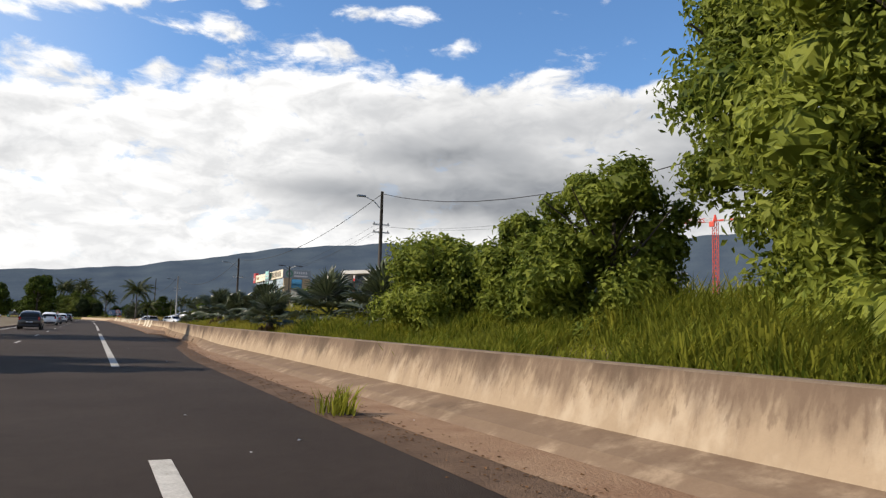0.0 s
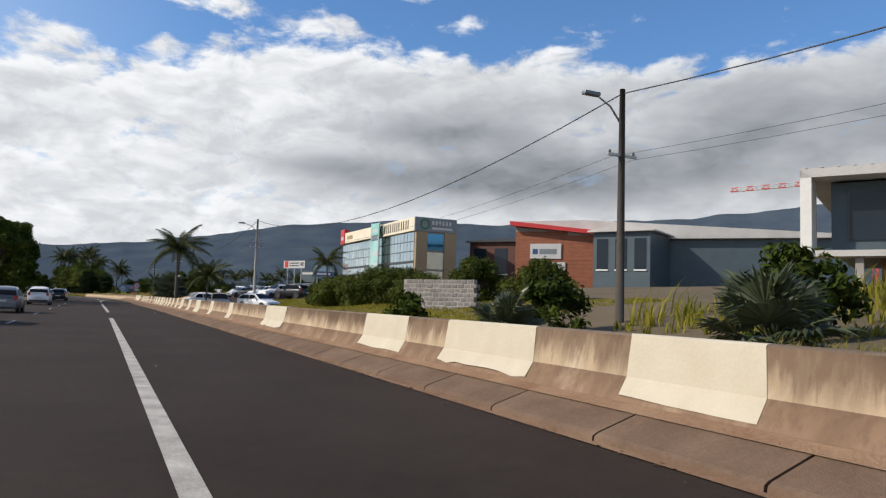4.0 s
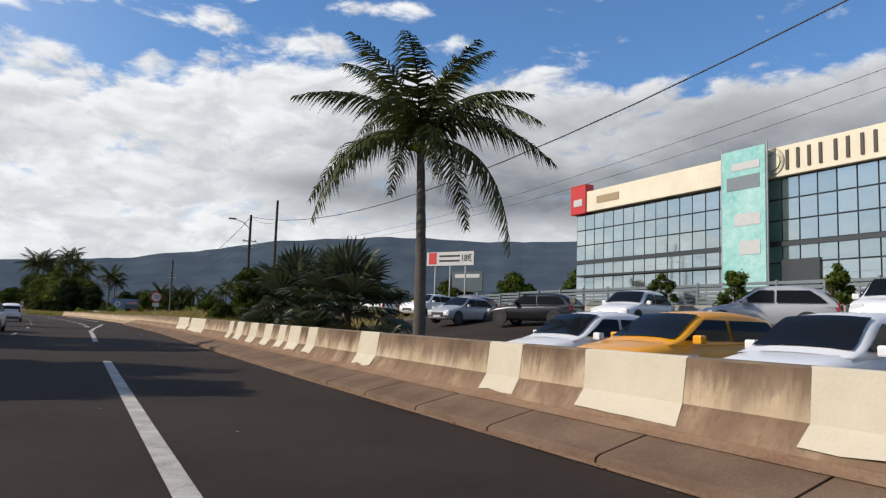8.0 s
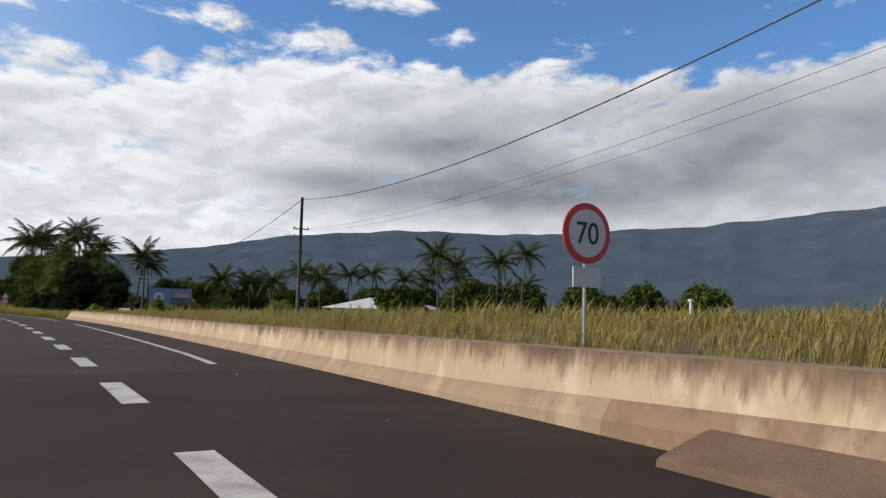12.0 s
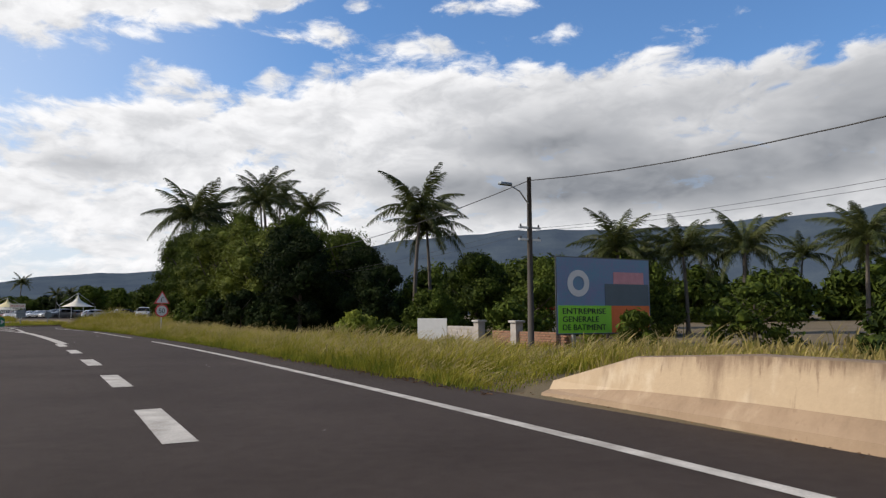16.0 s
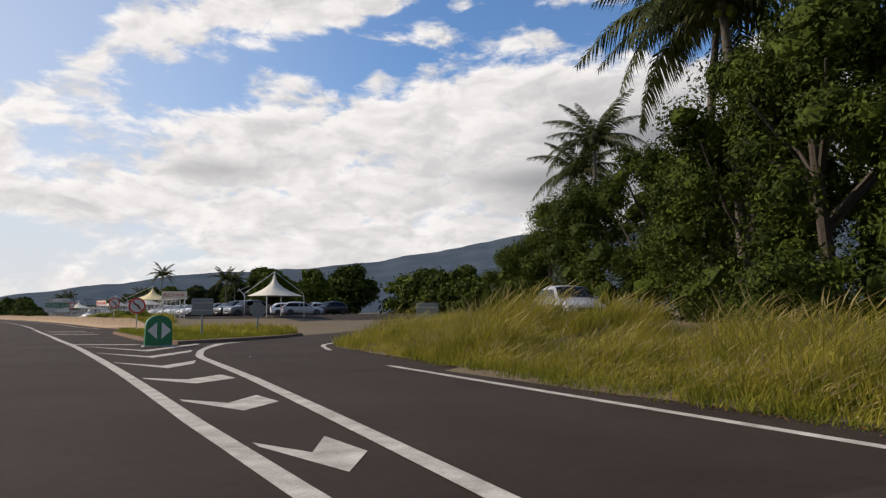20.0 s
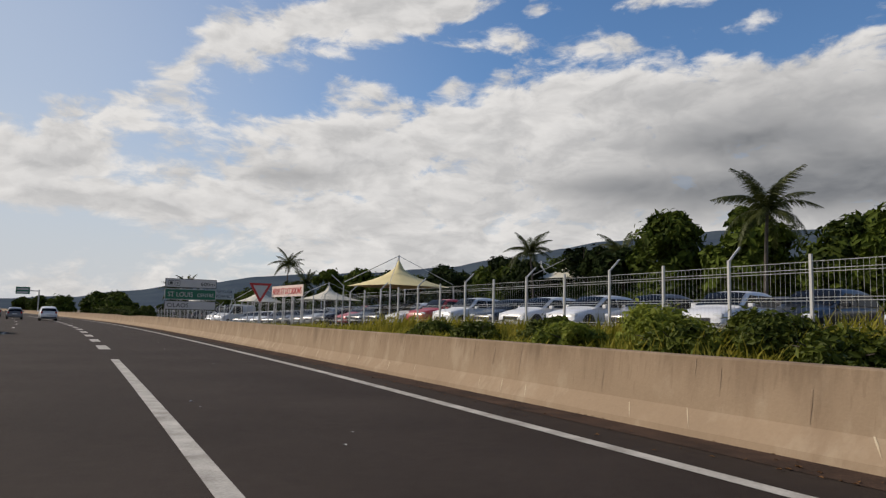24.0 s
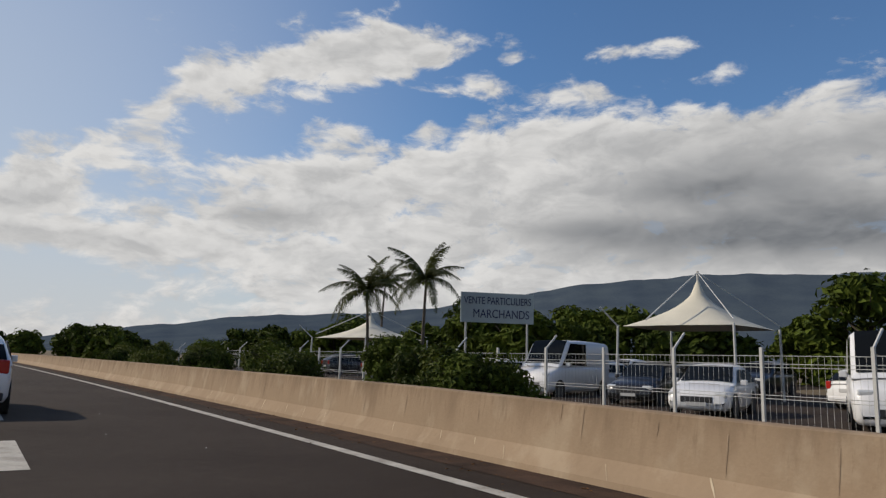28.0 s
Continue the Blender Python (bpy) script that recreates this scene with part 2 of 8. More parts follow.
M_ASPHALT = mat("asphalt", (0.024, 0.0162, 0.0115), 0.9, var=0.9, scale=0.35, bump=0.5, bscale=90, second=(0.044, 0.0325, 0.025), spec=0.18)
# lighter copy of the asphalt, with veiling glare painted into its tones
M_ASPHALT_GLARE = mat("asphalt_glare", (0.03, 0.0215, 0.0165), 0.9, var=0.9, scale=0.35, bump=0.5, bscale=90, second=(0.056, 0.043, 0.035), spec=0.18)
M_PAINT = mat("road_paint", (0.55, 0.52, 0.46), 0.8, var=0.9, scale=2.5, second=(0.22, 0.2, 0.17), spec=0.2)
# both bluish tones have the haze of distance painted in
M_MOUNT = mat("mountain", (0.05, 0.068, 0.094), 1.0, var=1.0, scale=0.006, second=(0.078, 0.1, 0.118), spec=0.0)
M_WHITE = mat("white_paint", (0.75, 0.74, 0.7), 0.6, var=0.3, scale=3)
M_POLE = mat("pole_wood", (0.06, 0.05, 0.042), 0.85, var=0.7, scale=6)


def weathered(name, base, stain, pale, low, high, amount=1.0):
    """Concrete whose top edge has wept dirty water: ragged dark runs that thin out downwards between the heights high and low, and pale leached blotches."""
    m = mat(name, base, 0.92, var=0.5, scale=1.1, bump=0.22, bscale=26, second=[0.74 * c for c in base], spec=0.15)
    n, l = m.node_tree.nodes, m.node_tree.links
    b = n["Principled BSDF"]
    col = b.inputs["Base Color"].links[0].from_socket
    tc, sep = n.new("ShaderNodeTexCoord"), n.new("ShaderNodeSeparateXYZ")
    l.new(tc.outputs["Object"], sep.inputs[0])
    hi = n.new("ShaderNodeMapRange")
    hi.inputs[1].default_value, hi.inputs[2].default_value = low, high
    l.new(sep.outputs[2], hi.inputs[0])
    for tone, sc, zs, seed, lift, lo, top, amt in ((pale, 1.6, 0.8, 5.1, 0.0, 0.5, 0.68, 0.7), (stain, 2.3, 0.22, 0.0, 0.42, 0.52, 0.86, 0.8 * amount), (stain, 13.0, 0.5, 2.7, 0.3, 0.62, 0.8, 0.6 * amount), ([0.5 * c for c in stain], 0.7, 0.3, 9.4, 0.25, 0.66, 0.84, 0.7 * amount)):
        mp, ns = n.new("ShaderNodeMapping"), n.new("ShaderNodeTexNoise")
        mp.inputs["Scale"].default_value, mp.inputs["Location"].default_value = (sc, sc, zs * sc ** 0.5), (seed, seed, seed)
        ns.inputs["Scale"].default_value, ns.inputs["Detail"].default_value, ns.inputs["Roughness"].default_value = 1.0, 8, 0.6
        l.new(tc.outputs["Object"], mp.inputs[0]), l.new(mp.outputs[0], ns.inputs["Vector"])
        ad, mr, mx = n.new("ShaderNodeMath"), n.new("ShaderNodeMapRange"), n.new("ShaderNodeMix")
        ad.operation, mx.data_type, mr.interpolation_type = "MULTIPLY_ADD", "RGBA", "SMOOTHSTEP"
        l.new(hi.outputs[0], ad.inputs[0]), l.new(ns.outputs[0], ad.inputs[2])
        ad.inputs[1].default_value = lift
        mr.inputs[1].default_value, mr.inputs[2].default_value, mr.inputs[4].default_value = lo, top, amt
        l.new(ad.outputs[0], mr.inputs[0]), l.new(mr.outputs[0], mx.inputs["Factor"])
        l.new(col, mx.inputs["A"])
        mx.inputs["B"].default_value = (*tone, 1)
        col = mx.outputs["Result"]
    l.new(col, b.inputs["Base Color"])
    return m


def leafy(name, base, second, rough=0.55, trans=0.35, rnd=0.5):
    """Leaves: each island and object a little different, light passing through."""
    m = bpy.data.materials.new(name)
    m.use_nodes = True
    n, l = m.node_tree.nodes, m.node_tree.links
    b = n["Principled BSDF"]
    b.inputs["Roughness"].default_value, b.inputs["Specular IOR Level"].default_value = rough, 0.15
    g, oi = n.new("ShaderNodeNewGeometry"), n.new("ShaderNodeObjectInfo")
    tc, ns = n.new("ShaderNodeTexCoord"), n.new("ShaderNodeTexNoise")
    ns.inputs["Scale"].default_value, ns.inputs["Detail"].default_value = 1.1, 4
    l.new(tc.outputs["Object"], ns.inputs["Vector"])
    a = n.new("ShaderNodeMath")
    a.operation = "MULTIPLY_ADD"
    l.new(g.outputs["Random Per Island"], a.inputs[0])
    a.inputs[1].default_value = 0.32
    c = n.new("ShaderNodeMath")
    c.operation = "MULTIPLY_ADD"
    l.new(oi.outputs["Random"], c.inputs[0])
    c.inputs[1].default_value = rnd * 0.5
    l.new(ns.outputs[0], c.inputs[2])
    l.new(c.outputs[0], a.inputs[2])
    r = n.new("ShaderNodeMapRange")
    r.inputs[1].default_value, r.inputs[2].default_value = 0.42, 1.08
    l.new(a.outputs[0], r.inputs[0])
    mx = n.new("ShaderNodeMix")
    mx.data_type = "RGBA"
    mx.inputs["A"].default_value, mx.inputs["B"].default_value = (*base, 1), (*second, 1)
    l.new(r.outputs[0], mx.inputs["Factor"])
    l.new(mx.outputs["Result"], b.inputs["Base Color"])
    if trans:
        t, ms = n.new("ShaderNodeBsdfTranslucent"), n.new("ShaderNodeMixShader")
        l.new(mx.outputs["Result"], t.inputs["Color"])
        ms.inputs[0].default_value = trans
        l.new(b.outputs[0], ms.inputs[1]), l.new(t.outputs[0], ms.inputs[2])
        l.new(ms.outputs[0], n["Material Output"].inputs["Surface"])
    return m


def glass(name, tint, rough=0.03, alpha_mix=0.0):
    """Dark tinted glazing: a glossy coat over a dim body, partly see-through."""
    m = bpy.data.materials.new(name)
    m.use_nodes = True
    n, l = m.node_tree.nodes, m.node_tree.links
    b = n["Principled BSDF"]
    b.inputs["Base Color"].default_value = (*tint, 1)
    b.inputs["Roughness"].default_value, b.inputs["Specular IOR Level"].default_value = rough, 0.12
    t, ms = n.new("ShaderNodeBsdfTransparent"), n.new("ShaderNodeMixShader")
    t.inputs["Color"].default_value = (0.55, 0.6, 0.6, 1)
    ms.inputs[0].default_value = alpha_mix
    l.new(b.outputs[0], ms.inputs[1]), l.new(t.outputs[0], ms.inputs[2])
    l.new(ms.outputs[0], n["Material Output"].inputs["Surface"])
    return m


M_EARTH = mat("earth_and_grass", (0.085, 0.066, 0.03), 0.95, var=1.0, scale=0.25, bump=0.8, bscale=20, second=(0.14, 0.1, 0.052))
M_SAND = mat("sand", (0.29, 0.195, 0.122), 0.95, var=1.0, scale=1.2, bump=0.8, bscale=30, second=(0.2, 0.115, 0.07), spec=0.1)
M_GRIT = mat("grit", (0.088, 0.054, 0.038), 0.95, var=1.0, scale=1.5, bump=0.7, bscale=50, second=(0.03, 0.022, 0.018), spec=0.1)
M_BARRIER = weathered("barrier_concrete", (0.44, 0.34, 0.225), (0.15, 0.1, 0.067), (0.54, 0.45, 0.33), 0.5, 1.02)
# darker tone of the barrier's faces before s = 60
M_BARRIER_DARK = weathered("barrier_concrete_darker", (0.33, 0.25, 0.168), (0.125, 0.086, 0.06), (0.42, 0.34, 0.245), 0.3, 0.95)
M_FOOT_TAN = weathered("barrier_foot_tan", (0.2, 0.138, 0.09), (0.15, 0.1, 0.065), (0.36, 0.27, 0.18), -0.2, 0.6, 0.7)
M_FOOT_PALE = weathered("barrier_foot_pale", (0.31, 0.225, 0.148), (0.17, 0.115, 0.075), (0.4, 0.31, 0.21), -0.1, 0.9, 0.6)
M_FOOT = weathered("barrier_foot", (0.235, 0.155, 0.1), (0.12, 0.076, 0.05), (0.36, 0.27, 0.18), 0.1, 0.9, 0.7)
M_CAPSTAIN = mat("stained_cap", (0.11, 0.075, 0.05), 0.95, var=0.9, scale=3, bump=0.4, second=(0.2, 0.15, 0.1))
M_BARRIER2 = weathered("barrier_concrete_smooth", (0.315, 0.232, 0.154), (0.185, 0.13, 0.085), (0.38, 0.3, 0.21), 0.35, 1.3, 0.75)
M_DIRT = mat("gutter_dirt", (0.15, 0.098, 0.064), 0.95, var=1.0, scale=1.4, bump=0.8, bscale=40, second=(0.07, 0.046, 0.032), spec=0.1)
M_RUNOFF = mat("runoff_stain", (0.23, 0.165, 0.11), 0.95, var=0.9, scale=4, second=(0.34, 0.255, 0.175), spec=0.1)
M_DRIP = mat("pale_drip", (0.55, 0.47, 0.35), 0.9, var=0.9, scale=4, second=(0.4, 0.31, 0.2), spec=0.1)
M_LITTER = mat("leaf_litter", (0.2, 0.1, 0.04), 0.9, var=1.0, scale=3, second=(0.06, 0.035, 0.02), spec=0.1)
M_KERB = mat("kerb_concrete", (0.2, 0.135, 0.092), 0.95, var=1.0, scale=1.5, bump=0.5, second=(0.125, 0.082, 0.055), rnd=0.25, spec=0.15)
M_CREAM = mat("cream_paint", (0.53, 0.48, 0.375), 0.75, var=0.7, scale=2.2, bump=0.25, bscale=25, second=(0.44, 0.38, 0.28), spec=0.2)
M_BARK = mat("bark", (0.065, 0.05, 0.038), 0.9, var=0.9, scale=4, bump=0.6, bscale=14)
M_PALMTRUNK = mat("palm_trunk", (0.1, 0.085, 0.07), 0.9, var=0.8, scale=5, bump=0.7, bscale=9)
M_TREE = leafy("tree_leaf", (0.006, 0.014, 0.002), (0.085, 0.115, 0.012), 0.8, 0.12)
M_BUSH = leafy("bush_leaf", (0.055, 0.085, 0.01), (0.27, 0.3, 0.045), 0.6, 0.4)
# near-black copy of the tree leaf: shade put into the colour
M_TREE_SHADED = leafy("shaded_tree_leaf", (0.003, 0.008, 0.002), (0.021, 0.034, 0.005), 0.9, 0.06)
# brighter copy for the grove's sunlit side, the sun put into the colour
M_GROVE_LIT = leafy("sunlit_grove_leaf", (0.018, 0.03, 0.004), (0.17, 0.195, 0.028), 0.75, 0.18)
M_SHRUB = leafy("shrub_leaf", (0.015, 0.028, 0.003), (0.105, 0.125, 0.015), 0.6, 0.2)
M_FROND = leafy("palm_frond", (0.012, 0.022, 0.005), (0.085, 0.095, 0.026), 0.5, 0.22)
M_DEADFROND = leafy("dead_frond", (0.14, 0.085, 0.04), (0.25, 0.17, 0.08), 0.8)
M_FAN = leafy("fan_leaf", (0.014, 0.024, 0.01), (0.1, 0.115, 0.055), 0.34, 0.2)
M_FAN.node_tree.nodes["Principled BSDF"].inputs["Specular IOR Level"].default_value = 0.45
M_GRASS = leafy("tall_grass", (0.14, 0.145, 0.012), (0.5, 0.42, 0.075), 0.8, 0.4, 0.0)
M_DRY = leafy("dry_grass", (0.16, 0.14, 0.03), (0.55, 0.42, 0.17), 0.8, 0.4, 0.0)
M_GREEN = leafy("green_grass", (0.08, 0.11, 0.01), (0.34, 0.32, 0.04), 0.8, 0.4, 0.0)
M_FLOWER = leafy("grass_plume", (0.3, 0.24, 0.09), (0.46, 0.38, 0.17), 0.9, 0.4, 0.0)
M_STEEL = mat("galvanised_steel", (0.42, 0.43, 0.43), 0.45, 0.7, var=0.5, scale=5)
M_WHITEMETAL = mat("white_metal", (0.52, 0.52, 0.5), 0.4, 0.0, var=0.3, scale=4)
M_CONCRETE = mat("pole_concrete", (0.4, 0.38, 0.35), 0.85, var=0.8, scale=2, bump=0.2)
M_CABLE = mat("cable_black", (0.012, 0.012, 0.013), 0.6)
M_RUBBER = mat("rubber", (0.018, 0.018, 0.018), 0.8, var=0.4, scale=9)
M_RIM = mat("wheel_rim", (0.5, 0.5, 0.5), 0.3, 0.9, var=0.2, scale=9)
M_CARGLASS = glass("car_glass", (0.008, 0.009, 0.01))
M_LAMP = mat("lamp_lens", (0.75, 0.76, 0.76), 0.1, 0.2)
M_REDLAMP = mat("tail_lamp", (0.35, 0.02, 0.015), 0.2)
M_DARKTRIM = mat("dark_trim", (0.025, 0.025, 0.027), 0.55, var=0.3, scale=8)
M_RED = mat("sign_red", (0.5, 0.03, 0.03), 0.45, var=0.2, scale=4)
M_SIGNWHITE = mat("sign_white", (0.52, 0.52, 0.51), 0.45, var=0.25, scale=3)
M_SIGNGREEN = mat("sign_green", (0.006, 0.13, 0.07), 0.45, var=0.25, scale=3)
M_HOLE = mat("drain_dark", (0.005, 0.005, 0.005), 1.0, spec=0.0)
M_INK = mat("ink_black", (0.015, 0.015, 0.016), 0.5)
M_GREYBACK = mat("sign_back_grey", (0.2, 0.23, 0.25), 0.5, 0.4, var=0.4, scale=4)
M_TENT = mat("tent_cloth", (0.6, 0.57, 0.47), 0.8, var=0.3, scale=1.2)
M_TENTY = mat("tent_cloth_yellow", (0.68, 0.58, 0.3), 0.8, var=0.3, scale=1.2)
M_STONE = mat("grey_stone", (0.3, 0.28, 0.26), 0.9, var=1.0, scale=3, bump=0.6, bscale=12, rnd=0.4)
M_BRICK = mat("red_brick_wall", (0.34, 0.17, 0.1), 0.9, var=0.8, scale=4, bump=0.4, rnd=0.4)
M_RENDERED = mat("grey_render", (0.36, 0.33, 0.3), 0.9, var=0.7, scale=1.5, bump=0.2)
M_WOODCLAD = mat("red_timber_cladding", (0.3, 0.1, 0.045), 0.7, var=0.8, scale=2.5, bump=0.2, rnd=0.3)
M_DARKRED = mat("dark_red_cladding", (0.1, 0.035, 0.022), 0.7, var=0.6, scale=2.5, bump=0.2, rnd=0.3)
M_ROOF = mat("pale_roof_sheet", (0.55, 0.53, 0.5), 0.5, 0.1, var=0.5, scale=0.6)
M_BLUECLAD = mat("blue_grey_cladding", (0.07, 0.1, 0.12), 0.5, 0.1, var=0.5, scale=0.8)
M_TEAL = mat("teal_banner", (0.1, 0.4, 0.38), 0.6, var=0.8, scale=0.25, second=(0.5, 0.68, 0.64))
M_FASCIA = mat("cream_fascia", (0.76, 0.68, 0.52), 0.6, var=0.4, scale=0.4)
M_OCHRE = mat("ochre_panel", (0.34, 0.25, 0.14), 0.6, var=0.3, scale=1)
M_BRONZE = mat("dark_letter", (0.06, 0.045, 0.03), 0.4)
M_FACADE = mat("facade_glass", (0.62, 0.68, 0.67), 0.05, 0.9, rnd=0.3, var=0.3, scale=0.2, second=(0.3, 0.4, 0.42))
M_DARKGLASS = mat("dark_blue_glass", (0.012, 0.02, 0.03), 0.08, 0.0, spec=0.35)
M_MULLION = mat("mullion_dark", (0.06, 0.065, 0.07), 0.4, 0.4)
M_BLUEPANE = mat("blue_pane", (0.05, 0.2, 0.36), 0.05, 0.6)
M_CRANE = mat("crane_red", (0.6, 0.06, 0.03), 0.5, var=0.2)
M_PLASTICGREEN = mat("green_plastic", (0.0, 0.14, 0.055), 0.3, var=0.2, scale=3)

# ---- building blocks ----
def mesh_of(name, bm, *mats, smooth=False):
    me = bpy.data.meshes.new(name)
    bm.to_mesh(me)
    bm.free()
    for m in mats:
        me.materials.append(m)
    if smooth:
        me.polygons.foreach_set("use_smooth", [True] * len(me.polygons))
    return me


def part(name, bm, material, parent, label="", m=None, smooth=False):
    """Links a bmesh as one mesh object under a thing or a part."""
    ob = new(name, bm if isinstance(bm, bpy.types.Mesh) else mesh_of(name, bm, material, smooth=smooth))
    ob.parent = parent
    if m is not None:
        ob.matrix_local = m
    return tagged(ob, label)


def thing(name, m, label, category, group="", kind=""):
    """An Empty at a thing's base."""
    ob = new(name)
    ob.empty_display_size = 0.2
    ob.matrix_world = m
    return tagged(ob, label, category, group, kind)


def solid(name, bm, material, label, category, group="", kind="", m=None, smooth=False):
    """A thing that is one mesh."""
    ob = new(name, mesh_of(name, bm, material, smooth=smooth))
    if m is not None:
        ob.matrix_world = m
    return tagged(ob, label, category, group, kind)


def box(x0, y0, z0, x1, y1, z1, bm=None, bevel=0.0):
    bm = bm or bmesh.new()
    made = bmesh.ops.create_cube(bm, size=1, matrix=Matrix.LocRotScale(((x0 + x1) / 2, (y0 + y1) / 2, (z0 + z1) / 2), None, (x1 - x0, y1 - y0, z1 - z0)))
    if bevel:
        edges = {e for v in made["verts"] for e in v.link_edges}
        bmesh.ops.bevel(bm, geom=list(edges), offset=bevel, segments=2, affect="EDGES", profile=0.6)
    return bm


def tube(points, radii, n=8, bm=None, cap=True):
    """A round bar through points, with a radius at each."""
    bm = bm or bmesh.new()
    pts = [Vector(p) for p in points]
    if not isinstance(radii, (list, tuple)):
        radii = [radii] * len(pts)
    rings = []
    for i, p in enumerate(pts):
        way = (pts[min(i + 1, len(pts) - 1)] - pts[max(i - 1, 0)]).normalized()
        side = way.cross(Vector((0, 0, 1)) if abs(way.z) < 0.95 else Vector((1, 0, 0))).normalized()
        up = side.cross(way)
        rings.append([bm.verts.new(p + radii[i] * (math.cos(2 * math.pi * k / n) * side + math.sin(2 * math.pi * k / n) * up)) for k in range(n)])
    for a, b in zip(rings, rings[1:]):
        for k in range(n):
            bm.faces.new((a[k], a[(k + 1) % n], b[(k + 1) % n], b[k]))
    if cap:
        bm.faces.new(rings[0]), bm.faces.new(rings[-1][::-1])
    return bm


def prism(outline, y0, y1, bm=None):
    """An outline of (x, z) points pushed from y0 to y1."""
    bm = bm or bmesh.new()
    a = [bm.verts.new((x, y0, z)) for x, z in outline]
    b = [bm.verts.new((x, y1, z)) for x, z in outline]
    bm.faces.new(a), bm.faces.new(b[::-1])
    for k in range(len(a)):
        bm.faces.new((a[k], b[k], b[(k + 1) % len(a)], a[(k + 1) % len(a)]))
    bmesh.ops.recalc_face_normals(bm, faces=bm.faces)
    return bm


def swept(profile, s0, s1, step=3.0, closed=True, ends=True, bm=None, shift=lambda s: 0.0):
    """A profile of (d, z) points drawn along the road line."""
    bm = bm or bmesh.new()
    n = max(1, round(abs(s1 - s0) / step))
    rings = []
    for i in range(n + 1):
        s = s0 + (s1 - s0) * i / n
        rings.append([bm.verts.new(at(s, d + shift(s), z)) for d, z in profile])
    m = len(profile)
    for a, b in zip(rings, rings[1:]):
        for k in range(m if closed else m - 1):
            bm.faces.new((a[k], a[(k + 1) % m], b[(k + 1) % m], b[k]))
    if closed and ends:
        bm.faces.new(rings[0]), bm.faces.new(rings[-1][::-1])
    bmesh.ops.recalc_face_normals(bm, faces=bm.faces)
    return bm

# ---- the setting: ground, road, markings, barriers, mountains ----
def line_of(knots):
    """A function by straight steps between (s, value) knots."""
    xs, ys = [k[0] for k in knots], [k[1] for k in knots]
    return lambda s: float(np.interp(s, xs, ys))


RISE_S = (-300, 60, 85, 185, 215, 285, 297, 330, 342, 366, 374, 410, 418, 450, 475, 490, 505, 1500)
RISE = {  # height of the land at these offsets, by place along the road
    6.3: (-0.05,) * 18,
    7.6: (0.85, 0.75, 0.12, 0.12, 0.6, 0.5, 0.0, -0.02, -0.03, -0.03, 0.0, 0.0, 0.55, 0.6, 0.5, 0.3, 0.2, 0.2),
    12.0: (1.6, 1.6, 0.25, 0.25, 0.95, 0.6, -0.1, 0.0, 0.25, 0.3, 0.0, 0.0, 1.0, 0.85, 0.55, 0.15, -0.02, -0.02),
    20.0: (2.3, 2.1, 1.45, 1.45, 1.3, 0.6, -0.35, -0.2, 0.4, 0.5, 0.0, 0.0, 1.0, 0.9, 0.6, 0.2, 0.0, 0.0),
    40.0: (2.6, 2.4, 3.2, 3.2, 2.0, 0.6, 0.1, 0.2, 0.6, 0.7, 0.0, 0.0, 1.2, 1.1, 0.9, 0.5, 0.2, 0.2),
    90.0: (3.0, 3.0, 4.0, 4.0, 2.5, 1.2, 1.0, 1.0, 1.0, 1.0, 0.3, 0.3, 1.5, 1.5, 1.5, 1.0, 0.8, 0.8),
}


corner = line_of([(366, 8.4), (374.2, 9.1), (376.7, 9.5), (379.3, 10.5), (382.2, 13.2), (387, 19), (396, 32.5), (404, 46)])  # inner edge of the ramp


def rise(s, d):
    """Height of the land beside the road."""
    if d < 6.3:
        return -0.05
    if 366 < s < 414:
        into = d - corner(s)
        return 0.9 * min(1.0, into / 5.0) if into > 0 and s < 404 else -0.08
    return float(np.interp(d, list(RISE), [np.interp(s, RISE_S, row) for row in RISE.values()]))


def land():
    """One sheet: fine near the road, coarse to the horizon."""
    verts, faces = [], []
    ss = [-4200, -2500, -1200, -600, -300] + [float(q) for q in np.arange(-200, 364.1, 8.0)] + [float(q) for q in np.arange(365, 406, 1.5)] + [float(q) for q in np.arange(408, 800.1, 8.0)] + [900, 1050, 1300, 1800, 2600, 3600, 4600]
    ds = [-4300, -2500, -1200, -500, -200, -80, -30, -7.4, 6.3, 6.9, 7.6, 8.2, 9, 10, 11, 12, 13.5, 15, 17, 20, 23, 28, 34, 40, 60, 90, 200, 500, 1200, 2500, 4300]
    for s in ss:
        for d in ds:
            c = min(max(s, -300), 1380)
            p = at(c, d)
            h = heading(c)
            p += (s - c) * Vector((-math.sin(h), math.cos(h), 0))
            lump = 0.12 * noise.noise((p.x * 0.11, p.y * 0.11, 0)) if 7.5 < d < 60 and not 85 < s < 185 and not 366 < s < 412 else 0
            verts.append((p.x, p.y, rise(s, d) + lump))
    n = len(ds)
    for i in range(len(ss) - 1):
        for j in range(n - 1):
            faces.append((i * n + j, i * n + j + 1, (i + 1) * n + j + 1, (i + 1) * n + j))
    me = bpy.data.meshes.new("ground")
    me.from_pydata(verts, [], faces)
    me.materials.append(M_EARTH)
    me.polygons.foreach_set("use_smooth", [True] * len(me.polygons))
    return tagged(new("ground", me), "dry grassy ground on both sides of the road", "ground", kind="structure")


land()


